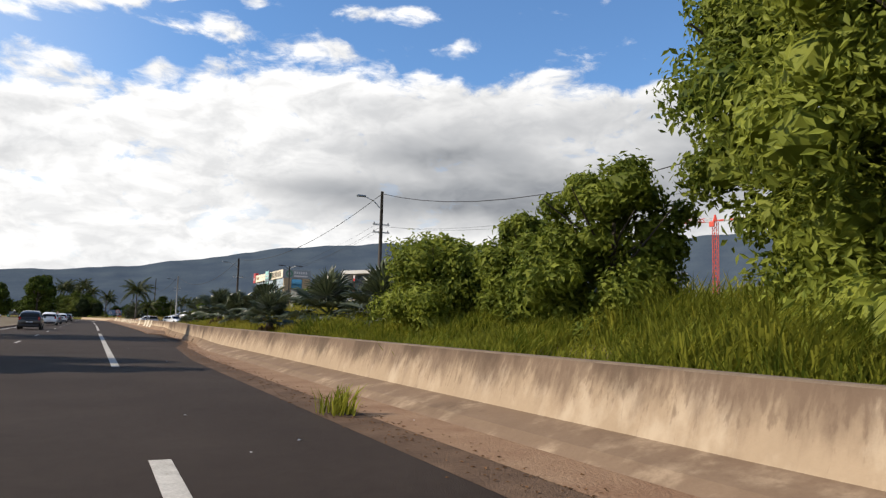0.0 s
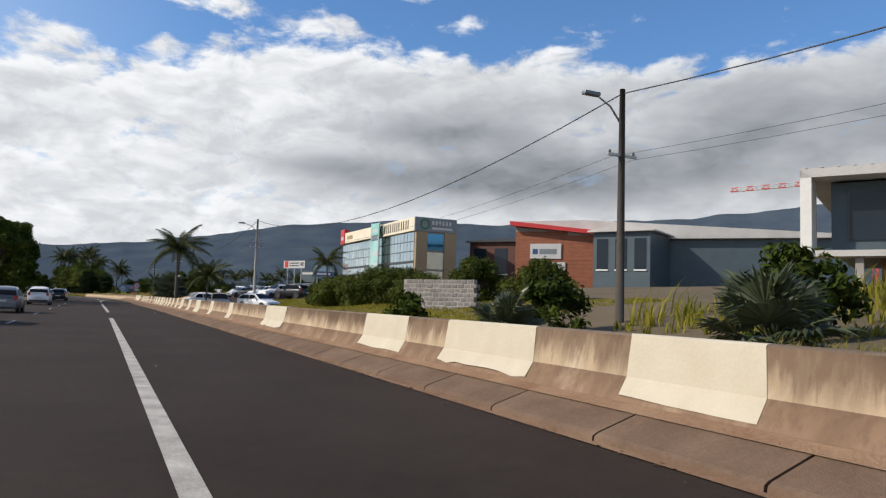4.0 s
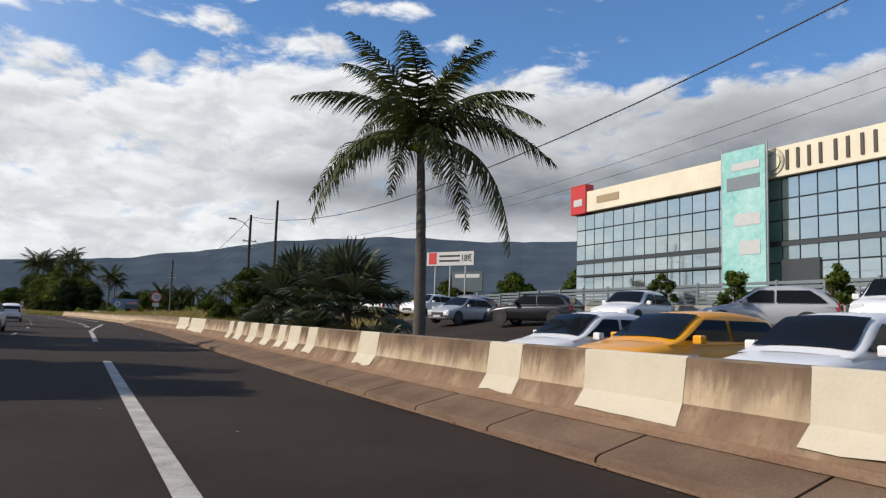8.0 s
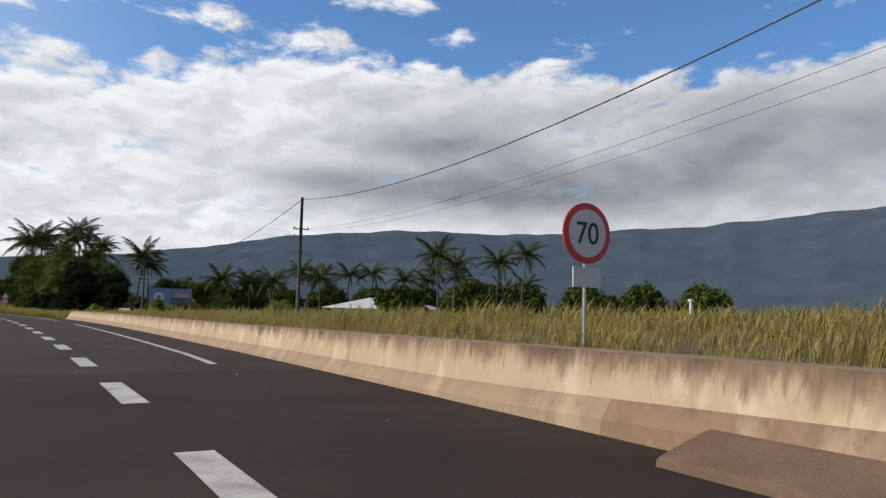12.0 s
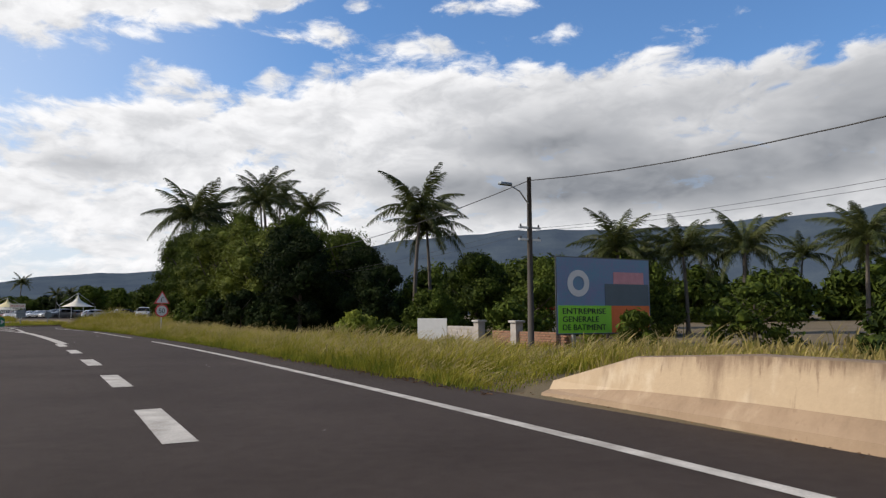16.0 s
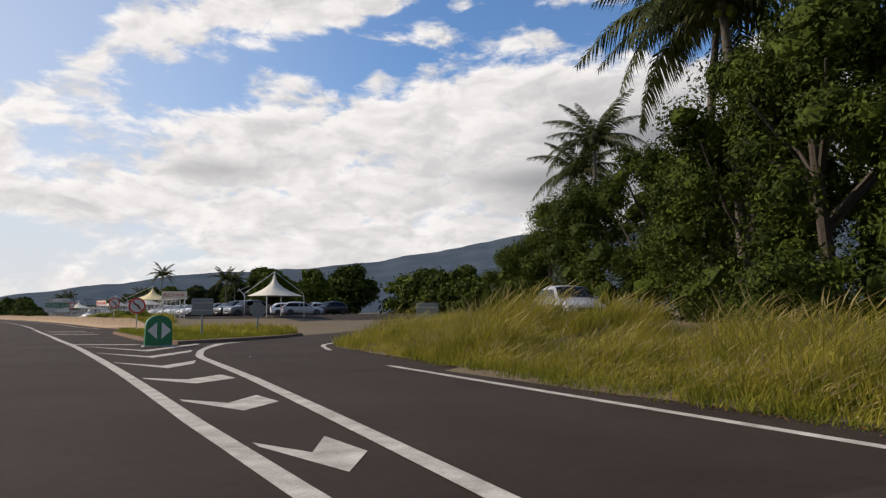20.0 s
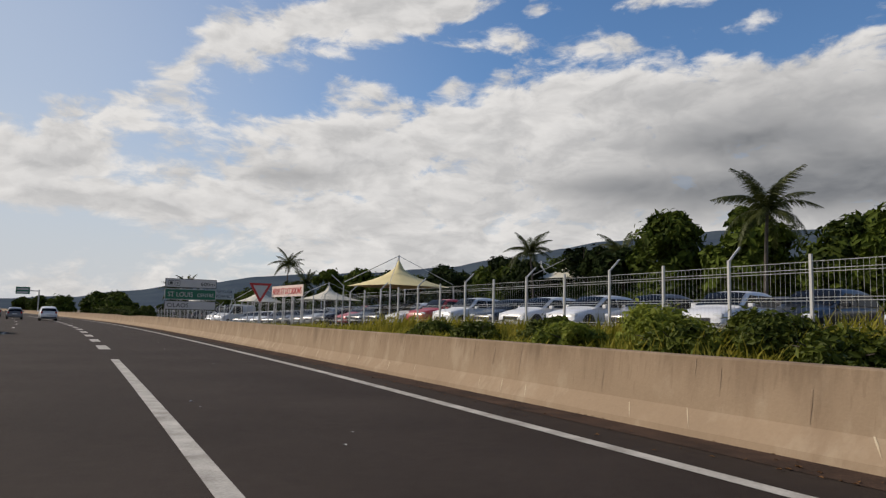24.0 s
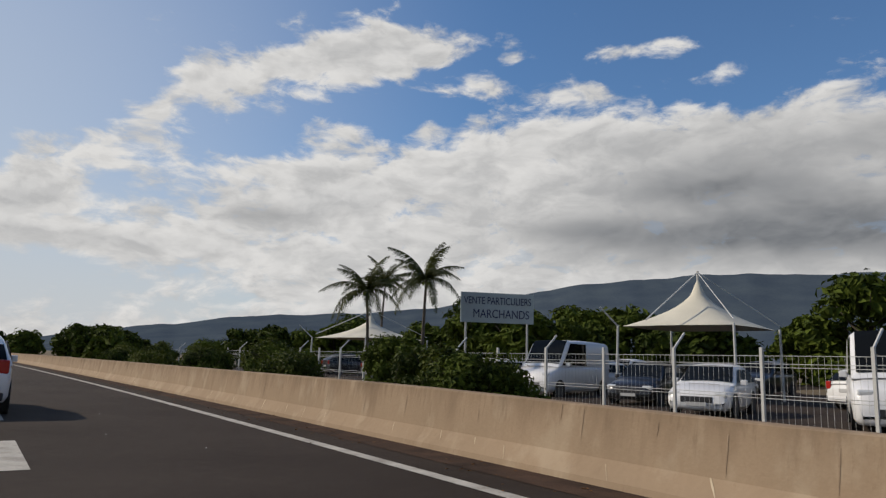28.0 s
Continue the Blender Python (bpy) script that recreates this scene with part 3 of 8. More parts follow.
def ribbon(name, s0, s1, d0, d1, z, material, label, category, step=2.0, parent=None):
    """A thin slab on the road between the offsets d0 and d1, numbers or functions of s."""
    f0 = d0 if callable(d0) else (lambda s: d0)
    f1 = d1 if callable(d1) else (lambda s: d1)
    n = max(1, round((s1 - s0) / step))
    bm = bmesh.new()
    rows = []
    for i in range(n + 1):
        s = s0 + (s1 - s0) * i / n
        rows.append([bm.verts.new(at(s, f(s), z)) for f in (f0, f1)])
    for a, b in zip(rows, rows[1:]):
        bm.faces.new((a[0], a[1], b[1], b[0]))
    if parent:
        return part(name, bm, material, parent, label)
    return solid(name, bm, material, label, category, kind="structure")


road_right = line_of([(-300, 5.6), (230, 5.6), (250, 5.8), (276, 6.1), (302, 6.0), (330, 6.9), (345, 7.8), (360, 7.9), (372, 9.2), (380, 10.2), (381, 6.9), (1300, 6.9)])
ribbon("road", -300, 226, -7.4, road_right, 0.0, M_ASPHALT, "dark grey asphalt dual carriageway with worn lane paint", "road", 4.0)
ribbon("road", 226, 354, -7.4, road_right, 0.0, M_ASPHALT_GLARE, "paler asphalt of the dual carriageway, glare put into its colour", "road", 2.0)
ribbon("road", 354, 1300, -7.4, road_right, 0.0, M_ASPHALT, "dark grey asphalt dual carriageway past the exit", "road", 2.0)

# markings
lane = line_of([(-300, 0.6), (60, 0.68), (90, 0.72), (125, 0.72), (150, 0.55), (175, 0.42), (190, 0.45), (200, 0.85), (214, 1.1), (254, 0.45), (274, 0.42), (283, 0.66), (305, 0.72), (320, 0.9), (330, 1.0), (345, 1.3), (356, 1.05), (370, 0.9), (383, 0.8), (395, 0.55), (410, 0.45), (425, 0.75), (450, 0.85), (478, 0.9), (500, 0.8), (540, 0.8), (1300, 0.8)])


def stripe(s0, s1, mid, width, name="line_mark", label="worn white road line", z=0.006):
    f = mid if callable(mid) else (lambda s: mid)
    return ribbon(name, s0, s1, lambda s: f(s) - width / 2, lambda s: f(s) + width / 2, z, M_PAINT, label, "road marking")


for a, b in ((-31, 7.2), (20.7, 60.0), (72, 111.5), (123.4, 162), (174.2, 191.5)):
    stripe(a, b, lane, 0.2)
marks = [200.9, 207.6, 214.3, 221.0, 227.7, 234.4, 241.1, 247.8, 254.5, 261.2, 267.9, 274.6, 282.2, 288.9, 295.5, 302.1, 309.2, 315.8]
for a in marks:
    stripe(a, a + 3.0, lambda s: lane(s) - 0.18, 0.36, label="short wide white lane dash")
edge = line_of([(186, 0.5), (193, 0.65), (198, 1.0), (206, 1.8), (214, 2.65), (222, 3.2), (232, 3.55), (250, 3.6), (267, 3.75), (280, 4.1), (300, 4.5), (320, 5.05), (333, 5.6), (347, 6.5), (360, 6.75), (367, 7.0)])
for a, b in ((191, 214), (228, 267.4), (278.8, 320), (327, 345.6), (351, 367)):
    stripe(a, b, edge, 0.2)
stripe(318.8, 351.2, line_of([(318.8, 0.9), (322, 0.95), (330, 1.1), (338, 1.35), (346, 1.6), (356, 1.75)]), 0.42, label="wide white line before the exit nose", z=0.01)
stripe(346, 418, line_of([(346, 1.45), (356, 1.1), (360, 1.0), (368, 0.95), (383, 0.8), (391, 0.6), (408, 0.5), (418, 0.6)]), 0.24)
nose_line = line_of([(350, 1.9), (355, 2.28), (359, 2.6), (365.5, 3.12), (370, 3.4), (372.7, 3.58), (374.1, 3.8), (376.5, 4.35), (379.1, 5.15), (382, 6.25), (383.2, 7.2)])
ribbon("line_mark", 350, 383.2, lambda s: nose_line(s) - 0.12, lambda s: nose_line(s) + 0.12 + max(0, s - 378) * 0.05, 0.014, M_PAINT, "white line curving round the exit nose", "road marking", 0.6)
stripe(421, 445.5, lane, 0.2)
for i in range(20):
    s = 451.0 + 6.5 * i
    stripe(s, s + 3.0, lambda q: lane(q) - 0.0, 0.36, label="short wide white lane dash")
stripe(418, 900, line_of([(418, 5.4), (428, 4.75), (440, 4.95), (900, 4.95)]), 0.2)
for i in range(60):
    stripe(-40 + 13 * i, -37 + 13 * i, -3.05, 0.14, label="short white lane dash")
stripe(-60, 900, -6.7, 0.18, label="white edge line by the median")
# chevrons of the exit nose: two arms each
for s, mid_d, right in ((369.0, 2.05, 2.95), (373.45, 2.33, 4.0), (377.35, 2.75, 5.5)):
    bm = bmesh.new()
    ls, rs = s + (mid_d - 1.15) * 3.3, s + (right - mid_d) * 1.85
    pts = [(ls, 1.12), (s + 0.95, mid_d + 0.02), (rs + 0.9, right + 0.25), (rs - 0.35, right - 0.05), (s, mid_d), (ls - 0.2, 1.12)]
    v = [bm.verts.new(at(a, c, 0.006)) for a, c in pts]
    bm.faces.new((v[0], v[1], v[4], v[5])), bm.faces.new((v[1], v[2], v[3], v[4]))
    bmesh.ops.recalc_face_normals(bm, faces=bm.faces)
    solid("chevron_mark", bm, M_PAINT, "worn white chevron painted in the exit nose", "road marking", kind="structure")
for s in (356.4, 360.6, 364.8):
    inner, outer = 1.28 - (s - 356) * 0.012, 2.1 + (s - 356.4) * 0.085
    mid_d, bm = inner + 0.45 * (outer - inner), bmesh.new()
    pts = [(s + 1.75, inner), (s + 0.95, mid_d), (s + 1.75, outer - 0.05), (s + 0.75, outer + 0.03), (s, mid_d), (s + 1.5, inner)]
    v = [bm.verts.new(at(a, b, 0.006)) for a, b in pts]
    bm.faces.new((v[0], v[1], v[4], v[5])), bm.faces.new((v[1], v[2], v[3], v[4]))
    bmesh.ops.recalc_face_normals(bm, faces=bm.faces)
    solid("chevron_mark", bm, M_PAINT, "worn white chevron painted in the exit nose", "road marking", kind="structure")
for s in (383.5, 400.5, 404.5, 409):
    w = 0.5
    bm = bmesh.new()
    v = [bm.verts.new(at(a, b, 0.006)) for a, b in ((s + 1.5, 0.9), (s + 1.5 - w, 0.9), (s - w, 3.0 if s < 390 else 3.5), (s, 3.4))]
    bm.faces.new(v[::-1])
    solid("hatch_mark", bm, M_PAINT, "white hatch bar painted on the asphalt", "road marking", kind="structure")

# exit ramp that leaves to the right between the nose island and the tall verge
bm = bmesh.new()
left_side = [(366, 5.0), (374, 5.0), (379, 5.2), (382, 5.2), (383.2, 6.6), (386.5, 9.9), (392, 14.2), (398.5, 20.5), (403, 27), (407, 34), (411, 42), (414, 50)]
right_side = [(366, 8.7), (374.2, 9.35), (376.7, 9.75), (379.3, 10.8), (381, 12.2), (382.2, 13.6), (384.6, 16.4), (387, 19.4), (393, 28.5), (398, 36), (403, 45), (407, 55)]
L = [bm.verts.new(at(s, d, 0.004)) for s, d in left_side]
R = [bm.verts.new(at(s, d, 0.004)) for s, d in right_side]
for i in range(len(L) - 1):
    bm.faces.new((L[i], R[i], R[i + 1], L[i + 1]))
bmesh.ops.recalc_face_normals(bm, faces=bm.faces)
solid("exit_ramp", bm, M_ASPHALT, "grey asphalt exit ramp curving away", "ramp", kind="structure")
bm = bmesh.new()
prev = None
for s, d in ((374.6, 8.3), (375.9, 8.68), (376.9, 8.97), (378, 9.36), (379, 9.8), (380.5, 10.9), (381.65, 12.0), (383, 13.5), (384.2, 15.0), (386.25, 17.9)):
    pair = [bm.verts.new(at(s, d, 0.01)), bm.verts.new(at(s - 0.12, d + 0.14, 0.01))]
    if prev:
        bm.faces.new((prev[0], prev[1], pair[1], pair[0]))
    prev = pair
bmesh.ops.recalc_face_normals(bm, faces=bm.faces)
solid("ramp_edge_line", bm, M_PAINT, "white edge line round the inside of the ramp", "road marking", kind="structure")
# merging strip after the island
bm = bmesh.new()
v = [bm.verts.new(at(s, d, -0.003)) for s, d in ((400, 4.5), (404, 6.2), (412, 9.0), (420, 6.8), (420, 4.5))]
bm.faces.new(v)
bmesh.ops.recalc_face_normals(bm, faces=bm.faces)
solid("side_lane", bm, M_ASPHALT, "asphalt strip joining behind the island", "road", kind="structure")

# sand and grit along the first barrier
ribbon("dirt_strip", -60, 62, line_of([(-60, 3.05), (24, 2.98), (34, 3.5), (40, 4.5), (50, 4.95), (62, 5.05)]), 5.5, 0.004, M_DIRT, "brown dirt along the gutter", "dirt")
ribbon("sand_strip", -60, 62, line_of([(-60, 3.7), (24, 3.62), (34, 4.0), (40, 4.75), (50, 5.05), (62, 5.15)]), 5.5, 0.009, M_SAND, "sandy grit washed against the barrier", "sand")
ribbon("grit_strip", 405, 900, line_of([(405, 5.6), (440, 5.6), (900, 5.7)]), 6.9, 0.005, M_GRIT, "dark reddish grit by the barrier", "grit")

# barriers
bar_d = line_of([(-80, 5.15), (40, 5.1), (57, 5.45), (66, 5.2), (200, 5.05), (250, 5.45), (275, 5.85), (291, 6.5)])
bar_h = line_of([(-80, 0.93), (42, 0.95), (62, 1.04), (200, 1.05), (235, 0.85), (291, 0.84)])
lifted = line_of([(-80, 0.0), (57, 0.0), (63, 0.22), (212, 0.22), (220, 0.0), (900, 0.0)])
PLINTH = [(-0.9, 0.0), (-0.45, 0.11), (0.06, 0.235), (0.29, 0.98), (0.32, 1.0), (0.52, 1.0), (0.56, 0.97), (0.72, 0.0)]  # the first stretch stands on a low sloping plinth
FACE = [(0.0, 0.0), (0.04, 0.09), (0.2, 0.33), (0.29, 0.98), (0.32, 1.0), (0.52, 1.0), (0.56, 0.97), (0.72, 0.0)]


def barrier(name, s0, s1, off, high, material, label, nose=True, step=2.0):
    """A concrete safety barrier with a flared foot, drawn along the road, in one length."""
    bm = bmesh.new()
    n = round((s1 - s0) / step)
    rings = []
    for i in range(n + 1):
        s = s0 + (s1 - s0) * i / n
        k = high(s)
        if nose and s1 - s < 2.5:
            k *= 0.25 + 0.75 * (s1 - s) / 2.5
        up_by = lifted(s) if nose else 0.0
        mix = min(1.0, max(0.0, (s - 33) / 7)) if nose else 1.0
        shape = [(a + (c - a) * mix, b + (e - b) * mix) for (a, b), (c, e) in zip(PLINTH, FACE)]
        rings.append([bm.verts.new(at(s, off(s) + d, max((z + (up_by if 0 < z < 0.4 else 0)) * k, 0.0) - (0.1 if z == 0 else 0))) for d, z in shape])
    for a, b in zip(rings, rings[1:]):
        for j in range(len(FACE) - 1):
            bm.faces.new((a[j], a[j + 1], b[j + 1], b[j]))
    bm.faces.new(rings[0]), bm.faces.new(rings[-1])
    bmesh.ops.recalc_face_normals(bm, faces=bm.faces)
    ob = solid(name, bm, material, label, "barrier", kind="structure")
    ob.data.materials.append(M_CAPSTAIN)
    if nose:
        ob.data.materials.append(M_FOOT)
        ob.data.materials.append(M_FOOT_TAN)
        ob.data.materials.append(M_BARRIER_DARK)
        ob.data.materials.append(M_FOOT_PALE)
        for f in ob.data.polygons:
            k = f.index // 7
            foot = 2 if lifted(s0 + (s1 - s0) * k / n) > 0.1 else 3 if s0 + (s1 - s0) * k / n < 100 else 5
            face = 4 if s0 + (s1 - s0) * k / n < 60 else 0
            f.material_index = (foot, foot, face, 1, 1, 1, face)[f.index % 7] if k < n else 0
    return ob


bar_first = barrier("barrier_1", -80, 290.8, bar_d, bar_h, M_BARRIER, "stained beige concrete safety barrier with runoff streaks")
off3 = line_of([(408, 7.4), (414, 6.9), (425, 6.1), (447, 6.2), (900, 6.2)])
bar_top = line_of([(408, 0.93), (494, 0.93), (503, 0.82), (511, 0.91), (900, 0.93)])


def high3(s):
    """Height of the last barrier, which rises out of the ground where it begins."""
    return bar_top(s) * min(1.0, 0.35 + (s - 408) / 9)


bar_last = barrier("barrier_2", 408, 900, off3, lambda s: high3(s), M_BARRIER2, "smooth beige concrete safety barrier with short dark streaks", nose=False)

# sloped kerb blocks at the barrier's foot, with open joints
kerb_w = line_of([(60, 1.25), (63.3, 1.0), (66.5, 0.8), (75, 0.68), (140, 0.68), (157, 0.95), (170, 0.95), (186, 0.78), (215, 0.7)])
s = 61.0
while s < 214:
    ln = 1.97
    bm = bmesh.new()
    rings = []
    for q in (s, s + ln / 2, s + ln):
        o = bar_d(q)
        rings.append([bm.verts.new(at(q, o + d, z)) for d, z in ((-kerb_w(q), -0.05), (0.02 - kerb_w(q), 0.06), (0.07 - kerb_w(q), 0.09), (-0.06, 0.27), (0.06, 0.29), (0.06, -0.05))])
    for a, b in zip(rings, rings[1:]):
        for j in range(5):
            bm.faces.new((a[j], a[j + 1], b[j + 1], b[j]))
    bm.faces.new(rings[0]), bm.faces.new(rings[-1])
    bmesh.ops.recalc_face_normals(bm, faces=bm.faces)
    part("kerb_block", bm, M_KERB, bar_first)
    s += ln + 0.032
# dust lines along the kerb's upper and lower edges
bm = swept([(-0.15, 0.256), (-0.05, 0.282), (0.045, 0.315)], 63, 213, 2.0, closed=False, shift=bar_d)
solid("dust_line", bm, M_SAND, "pale dust line along the kerb's top", "dust", kind="structure")
ribbon("dust_line", 63, 213, lambda s: bar_d(s) - kerb_w(s) - 0.1, lambda s: bar_d(s) - kerb_w(s) + 0.01, 0.012, M_SAND, "pale dust line along the kerb's foot", "dust", 3.0)
# the mitred first block
bm = bmesh.new()
v = [bm.verts.new(at(q, bar_d(q) + d, z)) for q, d, z in ((60.1, 0.0, 0.02), (60.95, -1.2, -0.02), (60.95, -1.16, 0.07), (60.95, 0.04, 0.28), (60.1, 0.05, 0.1))]
bm.faces.new((v[0], v[1], v[2])), bm.faces.new((v[0], v[2], v[3])), bm.faces.new((v[0], v[3], v[4]))
bmesh.ops.recalc_face_normals(bm, faces=bm.faces)
part("kerb_end", bm, M_KERB, bar_first)


def painted_patch(s0, s1, ragged=0.1):
    """A cream repaint over the barrier's face, 4 mm proud, with a sheared and uneven rim."""
    bm = bmesh.new()
    n = max(2, round((s1 - s0) / 0.35))
    rows = []
    rnd = random.Random(round(s0 * 10))
    for i in range(n + 1):
        q = s0 + (s1 - s0) * i / n
        o, k = bar_d(q), bar_h(q)
        rows.append([bm.verts.new(at(q + (z - 0.5) * 0.1 + (rnd.uniform(-1, 1) * ragged * 0.3 if i in (0, n) else 0), o + d - 0.006, z * k + (0.004 if z > 0.97 else 0) + (rnd.uniform(-0.03, 0.03) if z < 0.4 else 0)))
                     for d, z in ((0.06, 0.36), (0.2, 0.55), (0.29, 0.98), (0.32, 1.0), (0.45, 1.0))])
    for a, b in zip(rows, rows[1:]):
        for j in range(4):
            bm.faces.new((a[j], a[j + 1], b[j + 1], b[j]))
    bmesh.ops.recalc_face_normals(bm, faces=bm.faces)
    part("painted_patch", bm, M_CREAM, bar_first, "cream painted patch with a ragged rim")



for a, b in ((75.7, 77.5), (79.4, 82.1), (83.8, 86.2), (93.6, 96.5), (103.3, 104.3), (109.1, 110.2), (114.2, 116.2), (118.7, 120.0), (123, 124.8), (126.8, 127.8), (129.9, 130.9), (132.6, 134.0), (135.3, 136.7), (138.3, 139.3),
             (139.9, 142.1), (143.4, 145.5), (146.9, 148.5), (149.9, 150.8), (155.3, 156.4), (159.6, 160.4), (161.15, 162.3), (162.75, 163.55), (164.45, 165.5), (166.55, 167.75), (168.95, 170.2), (170.9, 171.8), (178.2, 183.2), (184.0, 188.3)):
    painted_patch(a, b)
for q in (42.1, 53.6, 62.1):
    o = bar_d(q)
    bm = bmesh.new()
    bm.faces.new([bm.verts.new(at(q + a, o + d - 0.008, z)) for a, d, z in ((-0.12, 0.03, 0.04), (0.12, 0.03, 0.04), (0.12, 0.042, 0.1), (0.12, 0.115, 0.205), (-0.12, 0.115, 0.205), (-0.12, 0.042, 0.1))])
    part("drain_hole", bm, M_HOLE, bar_first, "black drain opening")
# runoff stains: short ragged streaks below the barriers' tops, pale drips lower down
def stains(name, s0, s1, off, high, gap, top, length, width, material, parent, label, seed, slant=0.0, least=0.36):
    rnd = random.Random(seed)
    verts, faces = [], []
    s = s0
    while s < s1:
        s += gap * rnd.uniform(0.3, 1.7)
        k = high(s)
        w, ln = width * rnd.uniform(0.4, 1.5), length * rnd.uniform(0.3, 1.5)
        z1 = top(rnd)
        z0 = max(least, z1 - ln)
        c = len(verts)
        for q, (z, f) in enumerate(((z1, 0.7), (z1 - (z1 - z0) * 0.35, 1.0), (z0, 0.15))):
            d = float(np.interp(z, (0.0, 0.09, 0.33, 0.98), (0.0, 0.04, 0.2, 0.29))) - 0.005
            for e in (-1, 1):
                p = at(s + e * w * f + slant * (z1 - z), off(s) + d, z * k)
                verts.append(tuple(p))
        faces += [(c, c + 1, c + 3, c + 2), (c + 2, c + 3, c + 5, c + 4)]
    me = bpy.data.meshes.new(name)
    me.from_pydata(verts, [], faces)
    me.materials.append(material)
    ob = new(name, me)
    ob.parent = parent
    return tagged(ob, label, kind="stuff")


stains("runoff_stain", 424, 560, off3, high3, 1.2, lambda r: r.uniform(0.7, 0.99), 0.36, 0.012, M_RUNOFF, bar_last, "short dark runoff streaks", 5)
stains("pale_drip", 424, 560, off3, high3, 1.7, lambda r: r.uniform(0.26, 0.36), 0.3, 0.011, M_DRIP, bar_last, "pale slanting drips", 6, -0.7, 0.1)


def litter(name, s0, s1, d_mid, spread, count, size, material, label, seed, z=0.012):
    """Small curled chips scattered along a line beside the road: one body of stuff."""
    rnd = np.random.default_rng(seed)
    verts, faces = [], []
    f = d_mid if callable(d_mid) else (lambda s: d_mid)
    for k in range(count):
        s = rnd.uniform(s0, s1)
        p = at(s, f(s) + rnd.normal() * spread, z)
        a, r = rnd.uniform(0, 6.28), size * rnd.uniform(0.4, 1.6)
        c = len(verts)
        for q, h in ((0, 0.0), (1.8, 0.35), (3.1, 0.05), (4.6, 0.3)):
            verts.append((p.x + math.cos(a + q) * r * (1.0 if q in (0, 3.1) else 0.55), p.y + math.sin(a + q) * r * (1.0 if q in (0, 3.1) else 0.55), p.z + h * r))
        faces += [(c, c + 1, c + 2), (c, c + 2, c + 3)]
    return tagged(new(name, tri_me(name, verts, faces, material)), label, "litter", kind="stuff")


def tri_me(name, verts, faces, material):
    me = bpy.data.meshes.new(name)
    me.from_pydata(verts, [], faces)
    me.materials.append(material)
    return me


litter("gutter_litter", -5, 60, line_of([(-60, 3.5), (24, 3.5), (34, 3.9), (40, 4.7), (60, 5.0)]), 0.25, 2600, 0.022, M_LITTER, "dry leaves and grit in the gutter", 1)
litter("kerb_litter", 60, 292, lambda s: bar_d(s) - kerb_w(s) - 0.12 if s < 214 else bar_d(s) - 0.25, 0.1, 2600, 0.02, M_LITTER, "dry leaves and grit along the kerb", 2)
litter("verge_litter", 291, 372, lambda s: road_right(s) - 0.35, 0.14, 2600, 0.03, M_LITTER, "dry leaves at the edge of the grass", 3)
litter("barrier_litter", 420, 560, 5.7, 0.3, 1600, 0.025, M_LITTER, "small stones and leaves below the barrier", 4)
litter("road_chip", 0, 540, line_of([(0, 2.4), (600, 2.6)]), 0.9, 120, 0.03, M_SIGNWHITE, "small pale scraps on the asphalt", 5)
# grass median on the far side of the carriageway
ribbon("median", -300, 1300, -11.5, -7.5, 0.06, M_EARTH, "dry grass median beside the carriageway", "median", 6.0)
bm = swept([(-7.6, -0.05), (-7.6, 0.12), (-7.4, 0.12), (-7.36, 0.0), (-7.36, -0.05)], -200, 900, 6.0)
solid("median_kerb", bm, M_KERB, "low concrete kerb along the median", "kerb", kind="structure")


# mountains: a ridge on a wide arc, its crest by compass angle
def mountains():
    crest = line_of([(-180, 3), (-120, 7), (-80, 10), (-60, 8.6), (-52, 7.9), (-46, 7.4), (-40, 7.1), (-34, 6.7), (-29, 6.8), (-23, 6.9), (-17, 6.5), (-11, 5.6), (-5, 4.5), (0, 3.7), (4, 3.5), (9, 3.2), (14, 2.6), (19, 1.9), (24, 1.0), (30, 0.7), (60, 0.4), (180, 0.4)])
    n_a, n_r = 560, 26
    ang = np.linspace(-110, 60, n_a)
    verts, tris = [], []
    for i, a in enumerate(ang):
        for j in range(n_r):
            u = j / (n_r - 1)
            r = 2700 + 1700 * u
            top = math.tan(radians(crest(a))) * 4400 + 18 * noise.noise((a * 0.35, 1.7, 0)) + 3 * noise.noise((a * 1.1, 5.1, 0))
            gully = noise.fractal((a * 0.11, u * 3.0, 3.3), 1.0, 2.0, 3) * 28 * u * (1 - u) * 2.2
            z = max(top, 4) * u ** 1.25 + gully * min(1, top / 300) - 6
            q = radians(a)
            verts.append((-math.sin(q) * r, 220 + math.cos(q) * r, z))
    for i in range(n_a - 1):
        for j in range(n_r - 1):
            k = i * n_r + j
            tris.append((k, k + n_r, k + n_r + 1, k + 1))
    me = bpy.data.meshes.new("mountain")
    me.from_pydata(verts, [], tris)
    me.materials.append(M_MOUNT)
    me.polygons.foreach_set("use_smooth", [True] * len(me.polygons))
    tagged(new("mountain", me), "blue-green mountain slopes under low cloud, haze painted into their colour", "mountain", kind="structure")


mountains()

# ---- kinds of things ----
def tri_mesh(name, verts, faces, *mats):
    me = bpy.data.meshes.new(name)
    me.from_pydata(verts, [], faces)
    for m in mats:
        me.materials.append(m)
    return me


